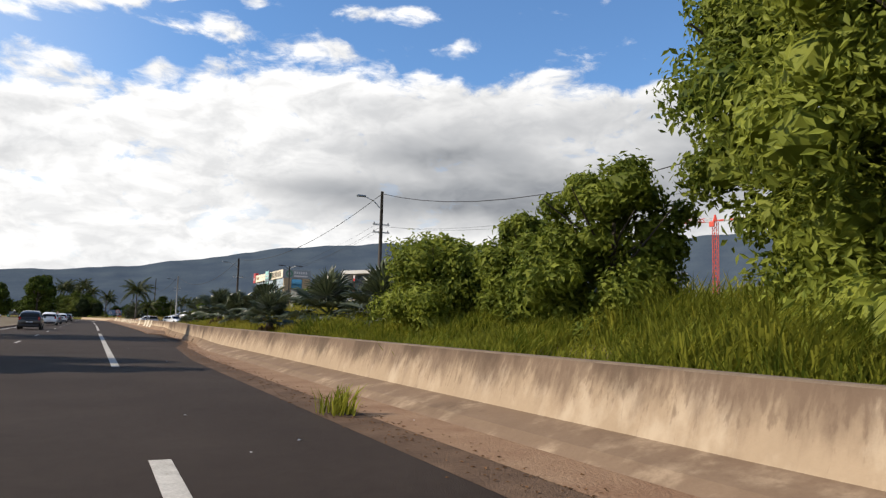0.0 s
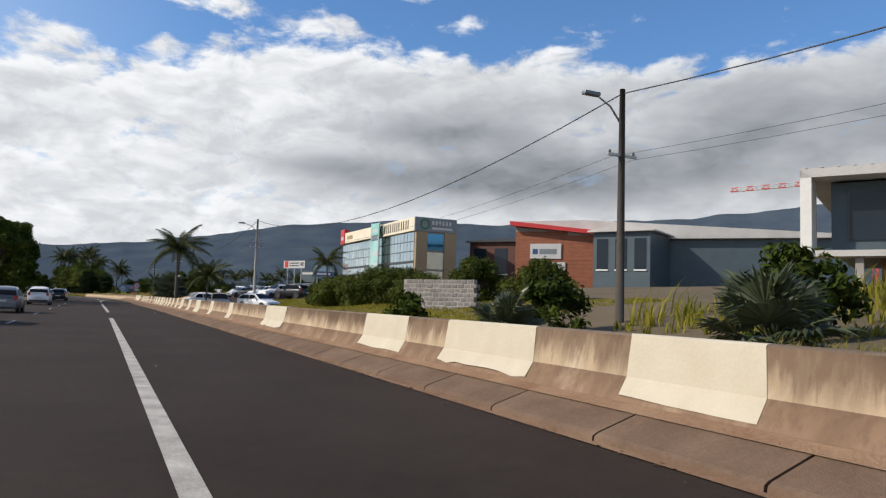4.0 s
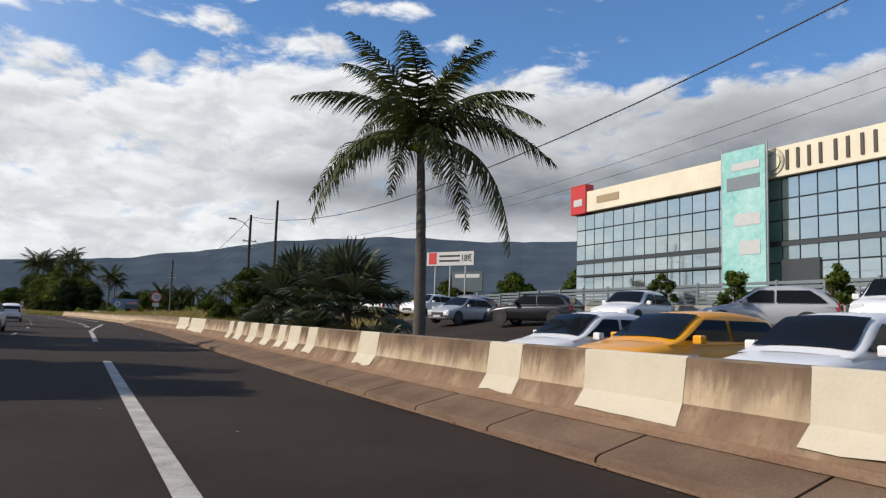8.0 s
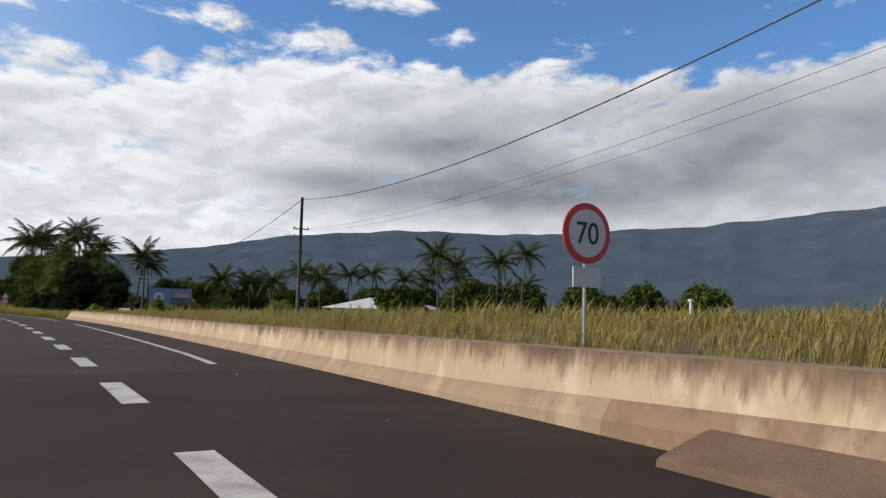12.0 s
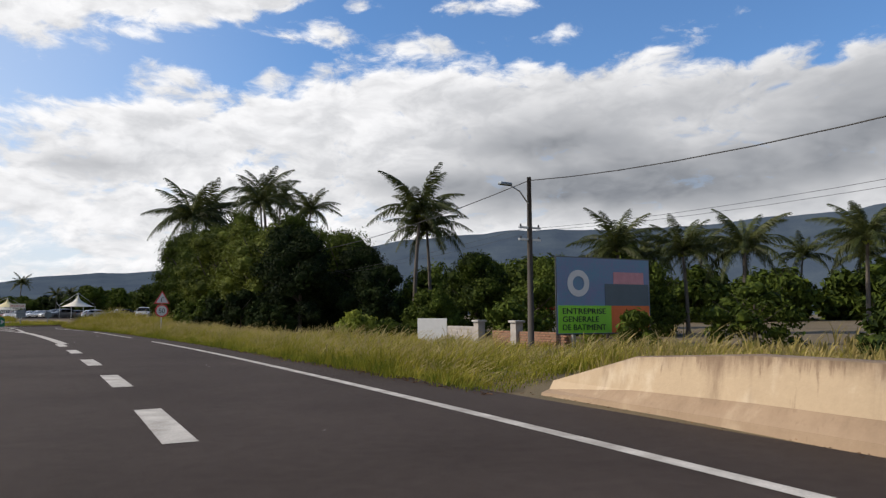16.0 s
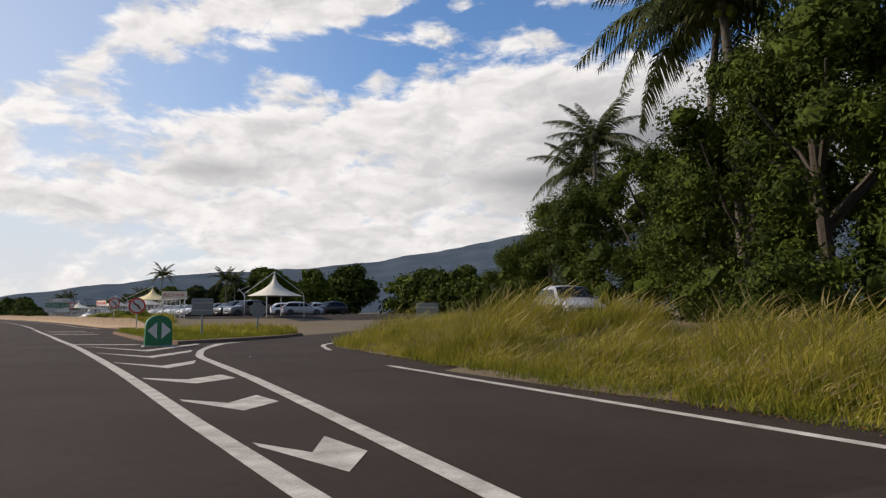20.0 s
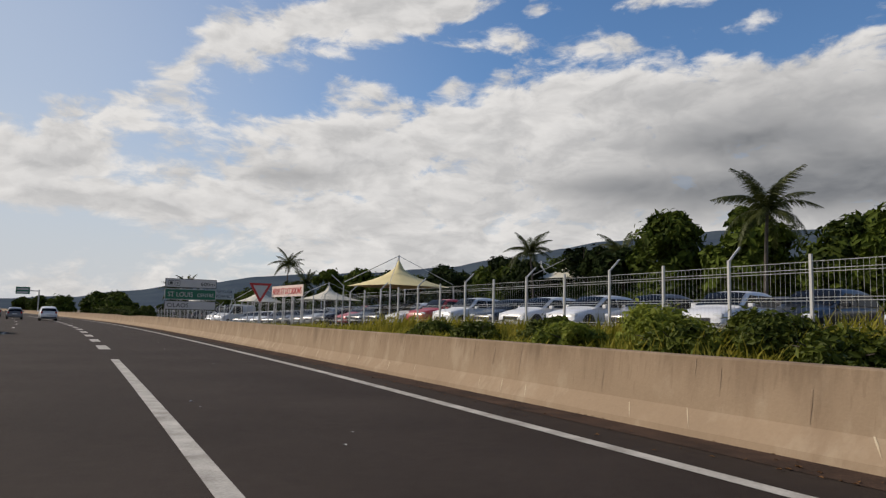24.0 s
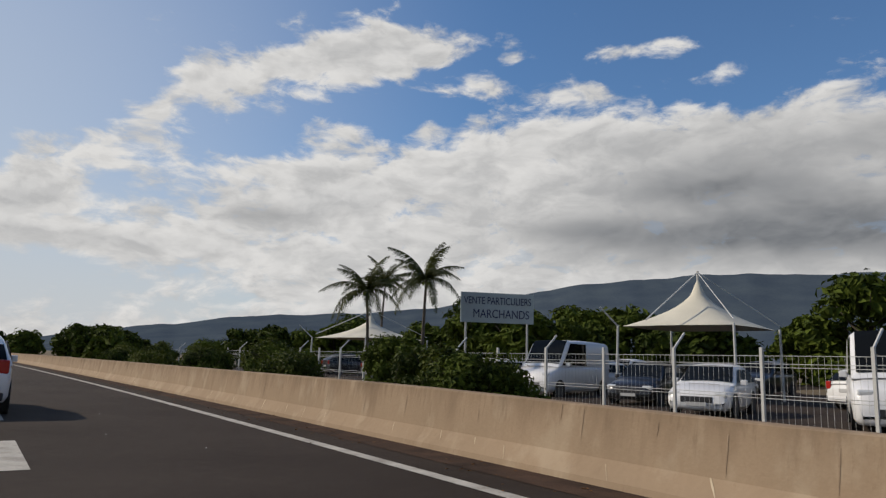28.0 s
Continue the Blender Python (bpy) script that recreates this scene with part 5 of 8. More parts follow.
    part("cabin", bm, material, ob, smooth=True)
    for nm, lab, sel in (("windscreen", "raked dark windscreen", prof[2:8]), ("rear_window", "dark rear window", prof[-6:-2])):
        bm = bmesh.new()
        rows = []
        for q in sel:
            w = wide(q.y) * 0.9
            out = Vector((-0.6, 0, 0.8)) if nm == "windscreen" else Vector((0.8, 0, 0.5))
            rows.append([bm.verts.new(Vector((o + q.x, y * w, q.y + 0.026 - 0.03 * y * y)) + 0.02 * out) for y in (-1, -0.5, 0, 0.5, 1)])
        for a, c in zip(rows, rows[1:]):
            for q in range(4):
                bm.faces.new((a[q], a[q + 1], c[q + 1], c[q]))
        bmesh.ops.recalc_face_normals(bm, faces=bm.faces)
        part(nm, bm, M_CARGLASS, ob, lab, smooth=True)
    zl, zh = belt + 0.04, H - 0.15
    mid = k["x1"] + 0.52 * (k["x3"] - k["x1"])

    def edge_x(z, front):
        side = [q for q in prof if (q.x < mid) == front]
        zs = sorted(side, key=lambda q: q.y)
        return float(np.interp(z, [q.y for q in zs], [q.x for q in zs]))
    for s in (-1, 1):
        for xa, xb in ((None, mid - 0.04), (mid + 0.04, None)):
            if shape == "van" and xa is not None:
                continue
            pts = []
            for z in (zl, (zl + zh) / 2, zh):
                pts.append((xa if xa is not None else edge_x(z, True) + 0.16, z))
            for z in (zh, (zl + zh) / 2, zl):
                pts.append((xb if xb is not None else edge_x(z, False) - 0.24, z))
            bm = bmesh.new()
            v = [bm.verts.new((o + x, s * (wide(z) + 0.022), z)) for x, z in pts]
            bm.faces.new((v[0], v[1], v[4], v[5])), bm.faces.new((v[1], v[2], v[3], v[4]))
            bmesh.ops.recalc_face_normals(bm, faces=bm.faces)
            part("side_window", bm, M_CARGLASS, ob)
    for s, nm in ((-1, "headlamp"), (1, "headlamp")):
        part(nm, box(o + 0.05, s * W * 0.72 - 0.16, k["nose"] - 0.17, o + 0.28, s * W * 0.72 + 0.15, k["nose"] - 0.02, bevel=0.04), M_LAMP, ob)
        part("tail_lamp", box(o + L - 0.16, s * W * 0.8 - 0.1, belt - 0.22, o + L - 0.005, s * W * 0.8 + 0.09, belt + 0.05, bevel=0.03), M_REDLAMP, ob)
        part("mirror", box(o + k["x1"] + 0.35, s * (W + 0.1) - 0.09, belt - 0.02, o + k["x1"] + 0.5, s * (W + 0.1) + 0.09, belt + 0.13, bevel=0.03), material, ob)
    part("grille", box(o - 0.012, -W * 0.5, 0.42, o + 0.05, W * 0.5, 0.58, bevel=0.015), M_DARKTRIM, ob)
    part("front_plate", box(o - 0.03, -0.26, 0.33, o, 0.26, 0.43), M_SIGNWHITE, ob)
    part("rear_plate", box(o + L - 0.03, -0.26, 0.62, o + L + 0.02, 0.26, 0.73), M_SIGNWHITE, ob)
    part("rear_bumper", box(o + L - 0.14, -W * 0.84, 0.3, o + L + 0.03, W * 0.84, 0.46, bevel=0.03), M_DARKTRIM if shape == "suv" else material, ob)
    fr, rr = 0.78, L - 0.82
    for x in (fr, rr):
        for s in (-1, 1):
            part("wheel_arch", disc(0.37, 0.012, 22, y=0), M_DARKTRIM, ob, m=pose(o + x, s * (W + 0.002) - 0.006, 0.34))
            wheel_at(ob, o + x, s * (W - 0.09), 0.32, WHEELS)
    if livery:
        for x, z, w, h, mt in livery:
            for s in (-1, 1):
                part("livery_band", box(o + x, s * (W + 0.006) - 0.004, z, o + x + w, s * (W + 0.006) + 0.004, z + h), mt, ob)
    return ob


P_WHITE = paint("car_white", (0.72, 0.72, 0.72))
P_SILVER = paint("car_silver", (0.35, 0.36, 0.38))
P_GREY = paint("car_grey", (0.13, 0.135, 0.145))
P_BLACK = paint("car_black", (0.014, 0.014, 0.016))
P_ORANGE = paint("car_orange", (0.75, 0.33, 0.01))
P_RED = paint("car_red", (0.4, 0.03, 0.025))
P_BLUE = paint("car_blue", (0.03, 0.06, 0.16))

# ---- first stretch: overgrown bank ----
def on_land(s, d, turn=0.0):
    return along(s, d, rise(s, d), turn)


grass("green_bank", -8, 24, lambda s: bar_d(s) + 0.72, 12, 46000, 0.7, "fresh green grass hanging over the barrier", M_GREEN, 10, 0.015, 0.7, 1.2)
grass("verge_grass", 20, 78, lambda s: bar_d(s) + 0.75, 15, 110000, 0.42, "long yellow-green grass on the bank behind the barrier", M_GRASS, 11, 0.011, near=1.3)
grass("far_bank_grass", -8, 90, 14, 34, 26000, 0.9, "tall yellow grass farther up the bank", M_GRASS, 12, 0.03)
for i, (s, d, h, r) in enumerate(((5.5, 10.8, 8.2, 3.3), (9.5, 13.0, 8.6, 3.2), (2.5, 9.8, 6.5, 2.6))):
    tree(on_land(s, d, i * 70), h, r, "tall light-green tree on the overgrown bank", 20 + i, M_BUSH, 0.1, 80, 330, 0.0)
for i, (s, d, h, r) in enumerate(((16.0, 10.6, 3.0, 1.8), (19.3, 9.3, 3.0, 2.2), (12.4, 10.3, 3.9, 2.2))):
    tree(on_land(s, d, i * 50), h, r, "leafy green bush on the grassy bank", 30 + i, M_BUSH, 0.085, 56, 330, 0.0, name="bush", category="bush")
for i, (s, d, tr, sz) in enumerate(((24.1, 9.5, 0.5, 1.1), (26.5, 10.4, 0.2, 0.9), (29.6, 9.2, 0.6, 1.1), (34.2, 7.7, 0.55, 0.85), (40.8, 8.8, 0.8, 1.0), (46.0, 8.2, 0.6, 0.95), (52.9, 8.3, 0.8, 1.1), (69.2, 9.3, 0.95, 1.1), (63.5, 13.5, 0.6, 0.9), (79, 9.6, 0.4, 0.75), (87.5, 9.8, 0.35, 0.7))):
    fan_palm(on_land(s, d), tr, sz, 40 + i, "grey-green fan palm among long grass" if i < 8 else "small young fan palm in the grass")
for i, (s, d, h, r) in enumerate(((66.5, 8.9, 1.9, 1.0), (72, 13, 2.2, 1.5), (76, 12, 2.0, 1.4), (82, 14, 2.2, 1.6), (90, 13, 1.9, 1.4), (97, 11, 1.5, 1.0), (60, 17, 2.6, 1.6), (64.5, 20.5, 3.2, 2.0), (45, 19, 2.4, 1.6))):
    tree(on_land(s, d, i * 40), h, r, "dark green shrub by the barrier", 60 + i, M_TREE, 0.12, 26, 60, 0.0, name="shrub", category="shrub")
grass("tall_bank_grass", 20, 50, 10.5, 20, 26000, 0.7, "very tall yellow grass on the bank", M_GRASS, 19, 0.011, 0.5)
grass("leaf_clump", 24.5, 28, 6.3, 7.8, 1500, 0.7, "strappy green leaves hanging over the barrier", M_GREEN, 13, 0.03, 0.8)

# weeds in the gutter
grass("gutter_weed", 9.8, 10.0, 3.2, 3.35, 90, 0.42, "tuft of weed growing in the gutter", M_GREEN, 14, 0.014)

# poles and cables
POLES = [("a", 46.0, 17.8, 10.6, True, 2), ("b", 90.4, 16.1, 9.0, True, 1), ("c", 146.5, 14.7, 9.55, True, 2), ("d", 204.5, 13.2, 10.23, True, 2), ("e", 259.5, 17.3, 9.76, False, 2), ("f", 306.5, 18.7, 7.68, True, 2)]
tops = []
for nm, s, d, z, lamp, arms in POLES:
    g = rise(s, d)
    power_pole(along(s, d, g), z - g, "dark weathered power pole with cross-arms" + (" and a street lamp" if lamp else ""), lamp, arms, M_CONCRETE if nm == "c" else M_POLE)
    tops.append(at(s, d, z - 0.15))
power_pole(on_land(204.4, 15.5), 11.8 - rise(204.4, 15.5), "bare dark wooden pole", False, 0)
power_pole(on_land(67.3, 16.8), 6.6 - rise(67.3, 16.8), "slim metal pole with four lamp heads", False, 0, M_POLE, True)
tops = [at(-6, 19.5, 11.0)] + tops + [at(352, 21, 7.5)]
for (a, b), sag in zip(zip(tops, tops[1:]), (3.4, 1.5, 2.25, 2.3, 2.0, 2.15, 1.2)):
    cable(a, b, sag, 0.022)
    lo = Vector((0, 0, -2.3))
    for dx in (-0.5, 0.5):
        cable(a + lo + Vector((dx, 0, 0)), b + lo + Vector((dx, 0, 0)), sag * 0.68, 0.0065)
cable(at(46, 17.8, 8.1), at(67.3, 16.8, 6.4), 0.4, 0.01)
cable(at(204.5, 13.2, 10.1), at(204.4, 15.5, 9.8), 0.35, 0.012)


def tower_crane(m):
    """A red and white tower crane: lattice mast, jib, counter-jib, cab and ballast."""
    ob = thing("tower_crane", m, "red and white tower crane over a building site", "crane")
    mast = bmesh.new()
    for x in (-0.8, 0.8):
        for y in (-0.8, 0.8):
            tube([(x, y, 0), (x, y, 40)], 0.12, 5, mast)
    for k in range(20):
        z = 2 * k
        for x0, y0, x1, y1 in ((-0.8, -0.8, 0.8, -0.8), (0.8, -0.8, 0.8, 0.8), (0.8, 0.8, -0.8, 0.8), (-0.8, 0.8, -0.8, -0.8)):
            tube([(x0, y0, z), (x1, y1, z + 2)], 0.07, 4, mast)
    part("mast", mast, M_CRANE, ob)
    for k in range(16):
        x0 = -1.2 - 2.6 * k
        bm = bmesh.new()
        for y, z in ((-0.6, 40), (0.6, 40), (0, 41.3)):
            tube([(x0, y, z), (x0 - 2.6, y, z)], 0.14, 5, bm)
        for a, b in (((-0.6, 40), (0, 41.3)), ((0.6, 40), (0, 41.3)), ((-0.6, 40), (0.6, 40))):
            tube([(x0, a[0], a[1]), (x0 - 1.3, b[0], b[1]), (x0 - 2.6, a[0], a[1])], 0.09, 4, bm)
        part("jib_section", bm, M_CRANE if k % 2 else M_SIGNWHITE, ob)
    for k in range(5):
        bm = box(1.2 + 2.4 * k, -0.7, 39.9, 3.5 + 2.4 * k, 0.7, 40.4)
        part("counter_jib", bm, M_CRANE if k % 2 == 0 else M_SIGNWHITE, ob)
    part("ballast", box(10.5, -0.9, 37.6, 12.6, 0.9, 40.2), M_SIGNWHITE, ob, "white ballast blocks")
    part("cab", box(-1.6, -1.9, 37.8, 0.3, -0.9, 39.8, bevel=0.15), M_CRANE, ob)
    part("tower_head", tube([(0, 0, 40), (0, 0, 42.5)], [0.9, 0.3], 6), M_CRANE, ob)


tower_crane(pose(258, 236, 3.0, 0, 0, -71) @ Matrix.Scale(1.25, 4))


# ---- buildings ----
def office_a():
    """Long two-storey workshop: pale sheet roof, glazed upper floor, brick ground floor."""
    c0, c1 = at(94.5, 32.2), at(58, 53)
    way = (c1 - c0)
    length = way.length
    m = pose(c0.x, c0.y, 1.6, 0, 0, math.degrees(math.atan2(way.y, way.x)))
    ob = thing("workshop_building", m, "long workshop building with pale sheet roof and glazed upper floor", "building")
    part("wall", box(0.4, 0.6, 2.9, length, 14, 6.4), M_BLUECLAD, ob)
    part("ground_floor", box(2.5, 1.2, -0.5, length, 13.5, 2.9), M_BRICK, ob, "red brick ground floor in shade")
    roof = part("roof", box(-0.8, -1.0, 6.5, length + 0.5, 15, 6.95), M_ROOF, ob)
    for k in range(60):
        x = -0.6 + k * length / 60
        part("roof_rib", box(x, -1.03, 6.95, x + 0.12, 15, 7.02), M_ROOF, roof)
    part("gable_frame", prism([(-0.8, 2.6), (-0.3, 2.6), (-0.3, 6.5), (-0.8, 6.95)], -1.0, 1.0), M_WHITE, ob, "white end frame")
    part("floor_edge", box(-0.8, -0.9, 2.6, length, 0.6, 2.9), M_ROOF, ob)
    for k in range(14):
        x = 1.2 + k * length / 14.5
        w = part("window", box(x, 0.5, 3.5, x + length / 16.5, 0.59, 5.9), M_DARKGLASS, ob)
        part("window_frame", box(x - 0.12, 0.52, 3.38, x + 0.0, 0.61, 6.0), M_MULLION, w)
    for x in (1.5, 6, 11, 16):
        part("column", box(x, -0.6, -0.6, x + 0.35, -0.25, 2.6), M_RENDERED, ob)
    part("roof_vent", box(18, 4, 6.95, 20.5, 6, 7.6, bevel=0.1), M_ROOF, ob)


office_a()


def small_hall(s, d, w, dep, h, turn, wallm, roofm, label, windows=3, sign=None):
    g = rise(s, d)
    ob = thing("hall_building", along(s, d, g, turn), label, "building")
    part("wall", box(-w / 2, -dep / 2, -0.5, w / 2, dep / 2, h - 0.6), wallm, ob)
    part("roof", prism([(-w / 2 - 0.5, h - 0.6), (0, h), (w / 2 + 0.5, h - 0.6), (w / 2 + 0.5, h - 0.75), (-w / 2 - 0.5, h - 0.75)], -dep / 2 - 0.5, dep / 2 + 0.5), roofm, ob)
    for k in range(windows):
        x = -w / 2 + (k + 0.5) * w / windows
        q = part("window", box(x - w / windows * 0.3, -dep / 2 - 0.04, h * 0.3, x + w / windows * 0.3, -dep / 2 + 0.02, h * 0.78), M_DARKGLASS, ob)
        part("sill", box(x - w / windows * 0.33, -dep / 2 - 0.1, h * 0.28, x + w / windows * 0.33, -dep / 2, h * 0.3), M_WHITE, q)
    return ob


small_hall(131, 53, 6, 12, 6.6, -60, M_BLUECLAD, M_ROOF, "low hall with a white roof behind the shrubs")
small_hall(158, 60, 20, 14, 7.6, -55, M_DARKRED, M_MULLION, "dark red clad hall with upright windows", 6)
small_hall(172, 82, 22, 14, 6.4, -70, M_DARKRED, M_MULLION, "dark red clad hall with upright windows", 5)


def timber_shop():
    """Shop with timber cladding, a red raked roof edge and a white panel."""
    c0, c1 = at(140.8, 43.0), at(135.6, 47.6)
    way = 2.0 * (c1 - c0)
    ln = way.length
    m = pose(c0.x, c0.y, 2.6, 0, 0, math.degrees(math.atan2(way.y, way.x)))
    ob = thing("timber_shop", m, "timber-clad shop with a red raked roof edge", "building")
    wall = part("wall", prism([(0, -0.6), (ln, -0.6), (ln, 6.4), (0, 7.9)], 0.3, 16), M_RENDERED, ob)
    for k in range(16):
        z0 = -0.2 + k * 0.47
        x1 = ln if z0 + 0.45 < 6.3 else max(0.4, ln * (8.0 - z0 - 0.45) / 1.6)
        part("plank", box(0.02, 0.24, z0, x1, 0.3, z0 + 0.45), M_WOODCLAD, wall)
    part("roof_edge", prism([(-0.5, 8.0), (ln + 0.3, 6.35), (ln + 0.3, 6.75), (-0.5, 8.5)], -0.6, 0.5), M_RED, ob, "red sheet roof edge")
    part("roof_post", box(ln, -0.4, -0.4, ln + 0.35, 0.2, 6.5), M_RED, ob)
    part("roof", prism([(-0.5, 8.1), (ln + 0.3, 6.45), (ln + 22, 6.5), (ln + 22, 6.7), (8, 8.6), (-0.5, 8.55)], 0.5, 16), M_ROOF, ob)
    part("side_wall", box(ln + 0.1, 1.2, -0.6, ln + 22, 1.5, 6.4), M_BLUECLAD, ob)
    panel = part("sign_panel", box(1.8, 0.1, 4.2, 5.4, 0.2, 5.9), M_SIGNWHITE, ob, "white sign panel with a blue mark")
    for x, w, mt in ((2.1, 0.6, P_BLUE), (2.9, 2.0, M_GREYBACK)):
        part("sign_mark", box(x, 0.08, 4.7, x + w, 0.1, 5.3), mt, panel)
    part("lower_panel", box(4.2, 0.1, 2.6, 5.9, 0.2, 3.8), M_SIGNWHITE, ob)


timber_shop()


def glass_office():
    """Three-level glazed office with a cream sign band; y runs back from the road, x along it."""
    c0, c1 = at(159.3, 38.6), at(191.6, 38.9)
    way = c1 - c0
    ln = way.length
    ang = math.degrees(math.atan2(way.y, way.x))
    ob = thing("glass_office", pose(c0.x, c0.y, 3.0, 0, 0, ang), "glazed office building with a cream sign band and teal banner", "building")
    # local x goes along the front away from the viewer; -y is inside
    part("core_wall", box(0.3, -6.0, -0.6, ln - 0.3, -0.5, 9.8), M_RENDERED, ob)
    part("roof_slab", box(-0.1, -6.1, 9.8, ln, 0.0, 10.05), M_CONCRETE, ob)
    cols, rows = 26, 6
    pw, ph = (ln - 1.0) / cols, 8.1 / rows
    front = part("glass_front", box(0.5, -0.5, -0.4, ln - 0.2, -0.12, 8.1), M_MULLION, ob, "dark framing of the glass front")
    pane_mesh = mesh_of("pane", box(0.05, -0.1, 0.05, pw - 0.05, -0.04, ph - 0.05), M_FACADE)
    for i in range(cols):
        for j in range(rows):
            part("pane", pane_mesh, None, front, m=pose(0.7 + i * pw, 0.0, j * ph, random.uniform(-0.5, 0.5), 0, random.uniform(-0.5, 0.5)))
    part("floor_band", box(0.4, -0.3, 3.75, ln, 0.06, 4.05), M_MULLION, ob)
    part("ground_band", box(0.4, -0.3, -0.4, ln, 0.05, 0.1), M_RENDERED, ob)
    # sign band, near part higher
    near_band = part("sign_band", box(-0.1, -0.5, 8.15, 13.6, 0.35, 10.05, bevel=0.03), M_FASCIA, ob)
    for k, x in enumerate((2.0, 3.7, 5.4, 7.0, 8.7, 10.2)):
        w = 0.95
        for q in (0.0, w - 0.2):
            part("letter_bar", box(x + q, 0.35, 8.5, x + q + 0.2, 0.42, 9.75), M_BRONZE, near_band, "dark plain bar")
    part("logo_ring", ring(0.55, 0.85, 0.35, 0.42), M_PLASTICGREEN, near_band, "green and yellow ring mark", m=pose(12.1, 0.0, 9.15))
    part("ochre_panel", box(13.6, -0.5, 8.3, 15.6, 0.3, 9.95), M_OCHRE, ob)
    far_band = part("far_band", box(15.6, -0.5, 8.3, ln - 2.0, 0.25, 10.1, bevel=0.03), M_FASCIA, ob)
    part("small_mark", box(ln - 6.2, 0.25, 8.9, ln - 3.4, 0.3, 9.5), M_OCHRE, far_band)
    red = part("red_panel", box(ln - 2.0, -0.5, 8.2, ln + 0.1, 0.4, 10.8, bevel=0.03), M_RED, ob)
    part("white_mark", box(ln - 1.6, 0.4, 8.9, ln - 0.4, 0.44, 9.5), M_SIGNWHITE, red)
    ban = part("banner", box(12.2, 0.9, 0.6, 15.6, 0.96, 10.3), M_TEAL, ob, "tall teal banner hung on a frame")
    for z, h, w in ((8.9, 0.5, 2.2), (7.6, 0.9, 2.6), (5.2, 0.8, 2.0), (3.3, 0.9, 1.6)):
        part("banner_bar", box(12.6, 0.96, z, 12.6 + w, 0.985, z + h), M_SIGNWHITE if z != 7.6 else M_GREYBACK, ban)
    for x in (12.1, 15.65):
        part("banner_post", tube([(x, 0.9, -0.4), (x, 0.9, 10.5)], 0.07, 7), M_STEEL, ban)
    for z in (1.0, 10.0):
        part("banner_strut", box(13.4, 0.0, z, 13.5, 0.9, z + 0.08), M_STEEL, ban)
    # entrance
    part("entrance", box(9.2, -0.1, -0.4, 11.8, 0.1, 2.9), M_MULLION, ob, "dark entrance doorway")
    # end facing the traffic: sign, pillars, blue panes
    part("end_wall", box(-0.05, -5.8, -0.6, 0.3, -0.5, 8.2), M_RENDERED, ob)
    end = part("end_sign", box(-0.35, -6.0, 8.1, -0.05, 0.35, 10.05, bevel=0.03), M_GREYBACK, ob, "grey end sign with a ring mark and pale bars")
    part("ring_mark", ring(0.5, 0.75, 0, 0.06), M_PLASTICGREEN, end, m=pose(-0.42, -1.1, 9.1, 0, 0, -90))
    for k in range(6):
        part("letter_shape", box(-0.4, -2.5 - 0.52 * k, 9.1, -0.35, -2.2 - 0.52 * k, 9.65), M_SIGNWHITE, end)
    part("small_line", box(-0.4, -5.3, 8.45, -0.35, -2.2, 8.75), M_SIGNWHITE, end)
    part("pillar", box(-0.3, -1.6, -0.6, 0.25, 0.1, 8.1), M_OCHRE, ob, "brown clad pillar")
    part("pillar", box(-0.3, -6.0, -0.6, 0.25, -4.2, 8.1), M_OCHRE, ob, "brown clad pillar")
    for z in (0.4, 3.0, 5.6):
        part("blue_pane", box(-0.12, -4.1, z, -0.06, -1.7, z + 2.3), M_BLUEPANE if z > 4 else M_FACADE, ob)
    part("awning", box(15.6, 0.0, 2.6, ln - 1, 0.5, 2.75), M_MULLION, ob)


glass_office()

# forecourt: asphalt, lawn, walls, gate, fence
bm = bmesh.new()
rows_ = []
for s in range(96, 184, 4):
    rows_.append([bm.verts.new(at(s, d, rise(s, d) + 0.02)) for d in (6.9, 7.6, 9.5, 12.0)])
for a, b in zip(rows_, rows_[1:]):
    for j in range(3):
        bm.faces.new((a[j], a[j + 1], b[j + 1], b[j]))
bm2 = bmesh.new()
solid("car_park", bm, M_ASPHALT, "grey asphalt car park behind the barrier", "car park", kind="structure")
rows_ = []
for s in range(140, 188, 4):
    rows_.append([bm2.verts.new(at(s, d, rise(s, d) + 0.02)) for d in (12.0, 16, 20, 25, 30, 36)])
for a, b in zip(rows_, rows_[1:]):
    for j in range(5):
        bm2.faces.new((a[j], a[j + 1], b[j + 1], b[j]))
solid("forecourt", bm2, M_ASPHALT, "grey asphalt forecourt of the offices", "forecourt", kind="structure")
grass("lawn", 96, 146, 8.0, 24, 90000, 0.13, "short dry lawn beside the car park", M_GRASS, 16, 0.02)
grass("barrier_weeds", 62, 142, lambda s: bar_d(s) + 0.72, 7.4, 9000, 0.35, "weeds and grass along the back of the barrier", M_GRASS, 17, 0.014, plume=0.05)


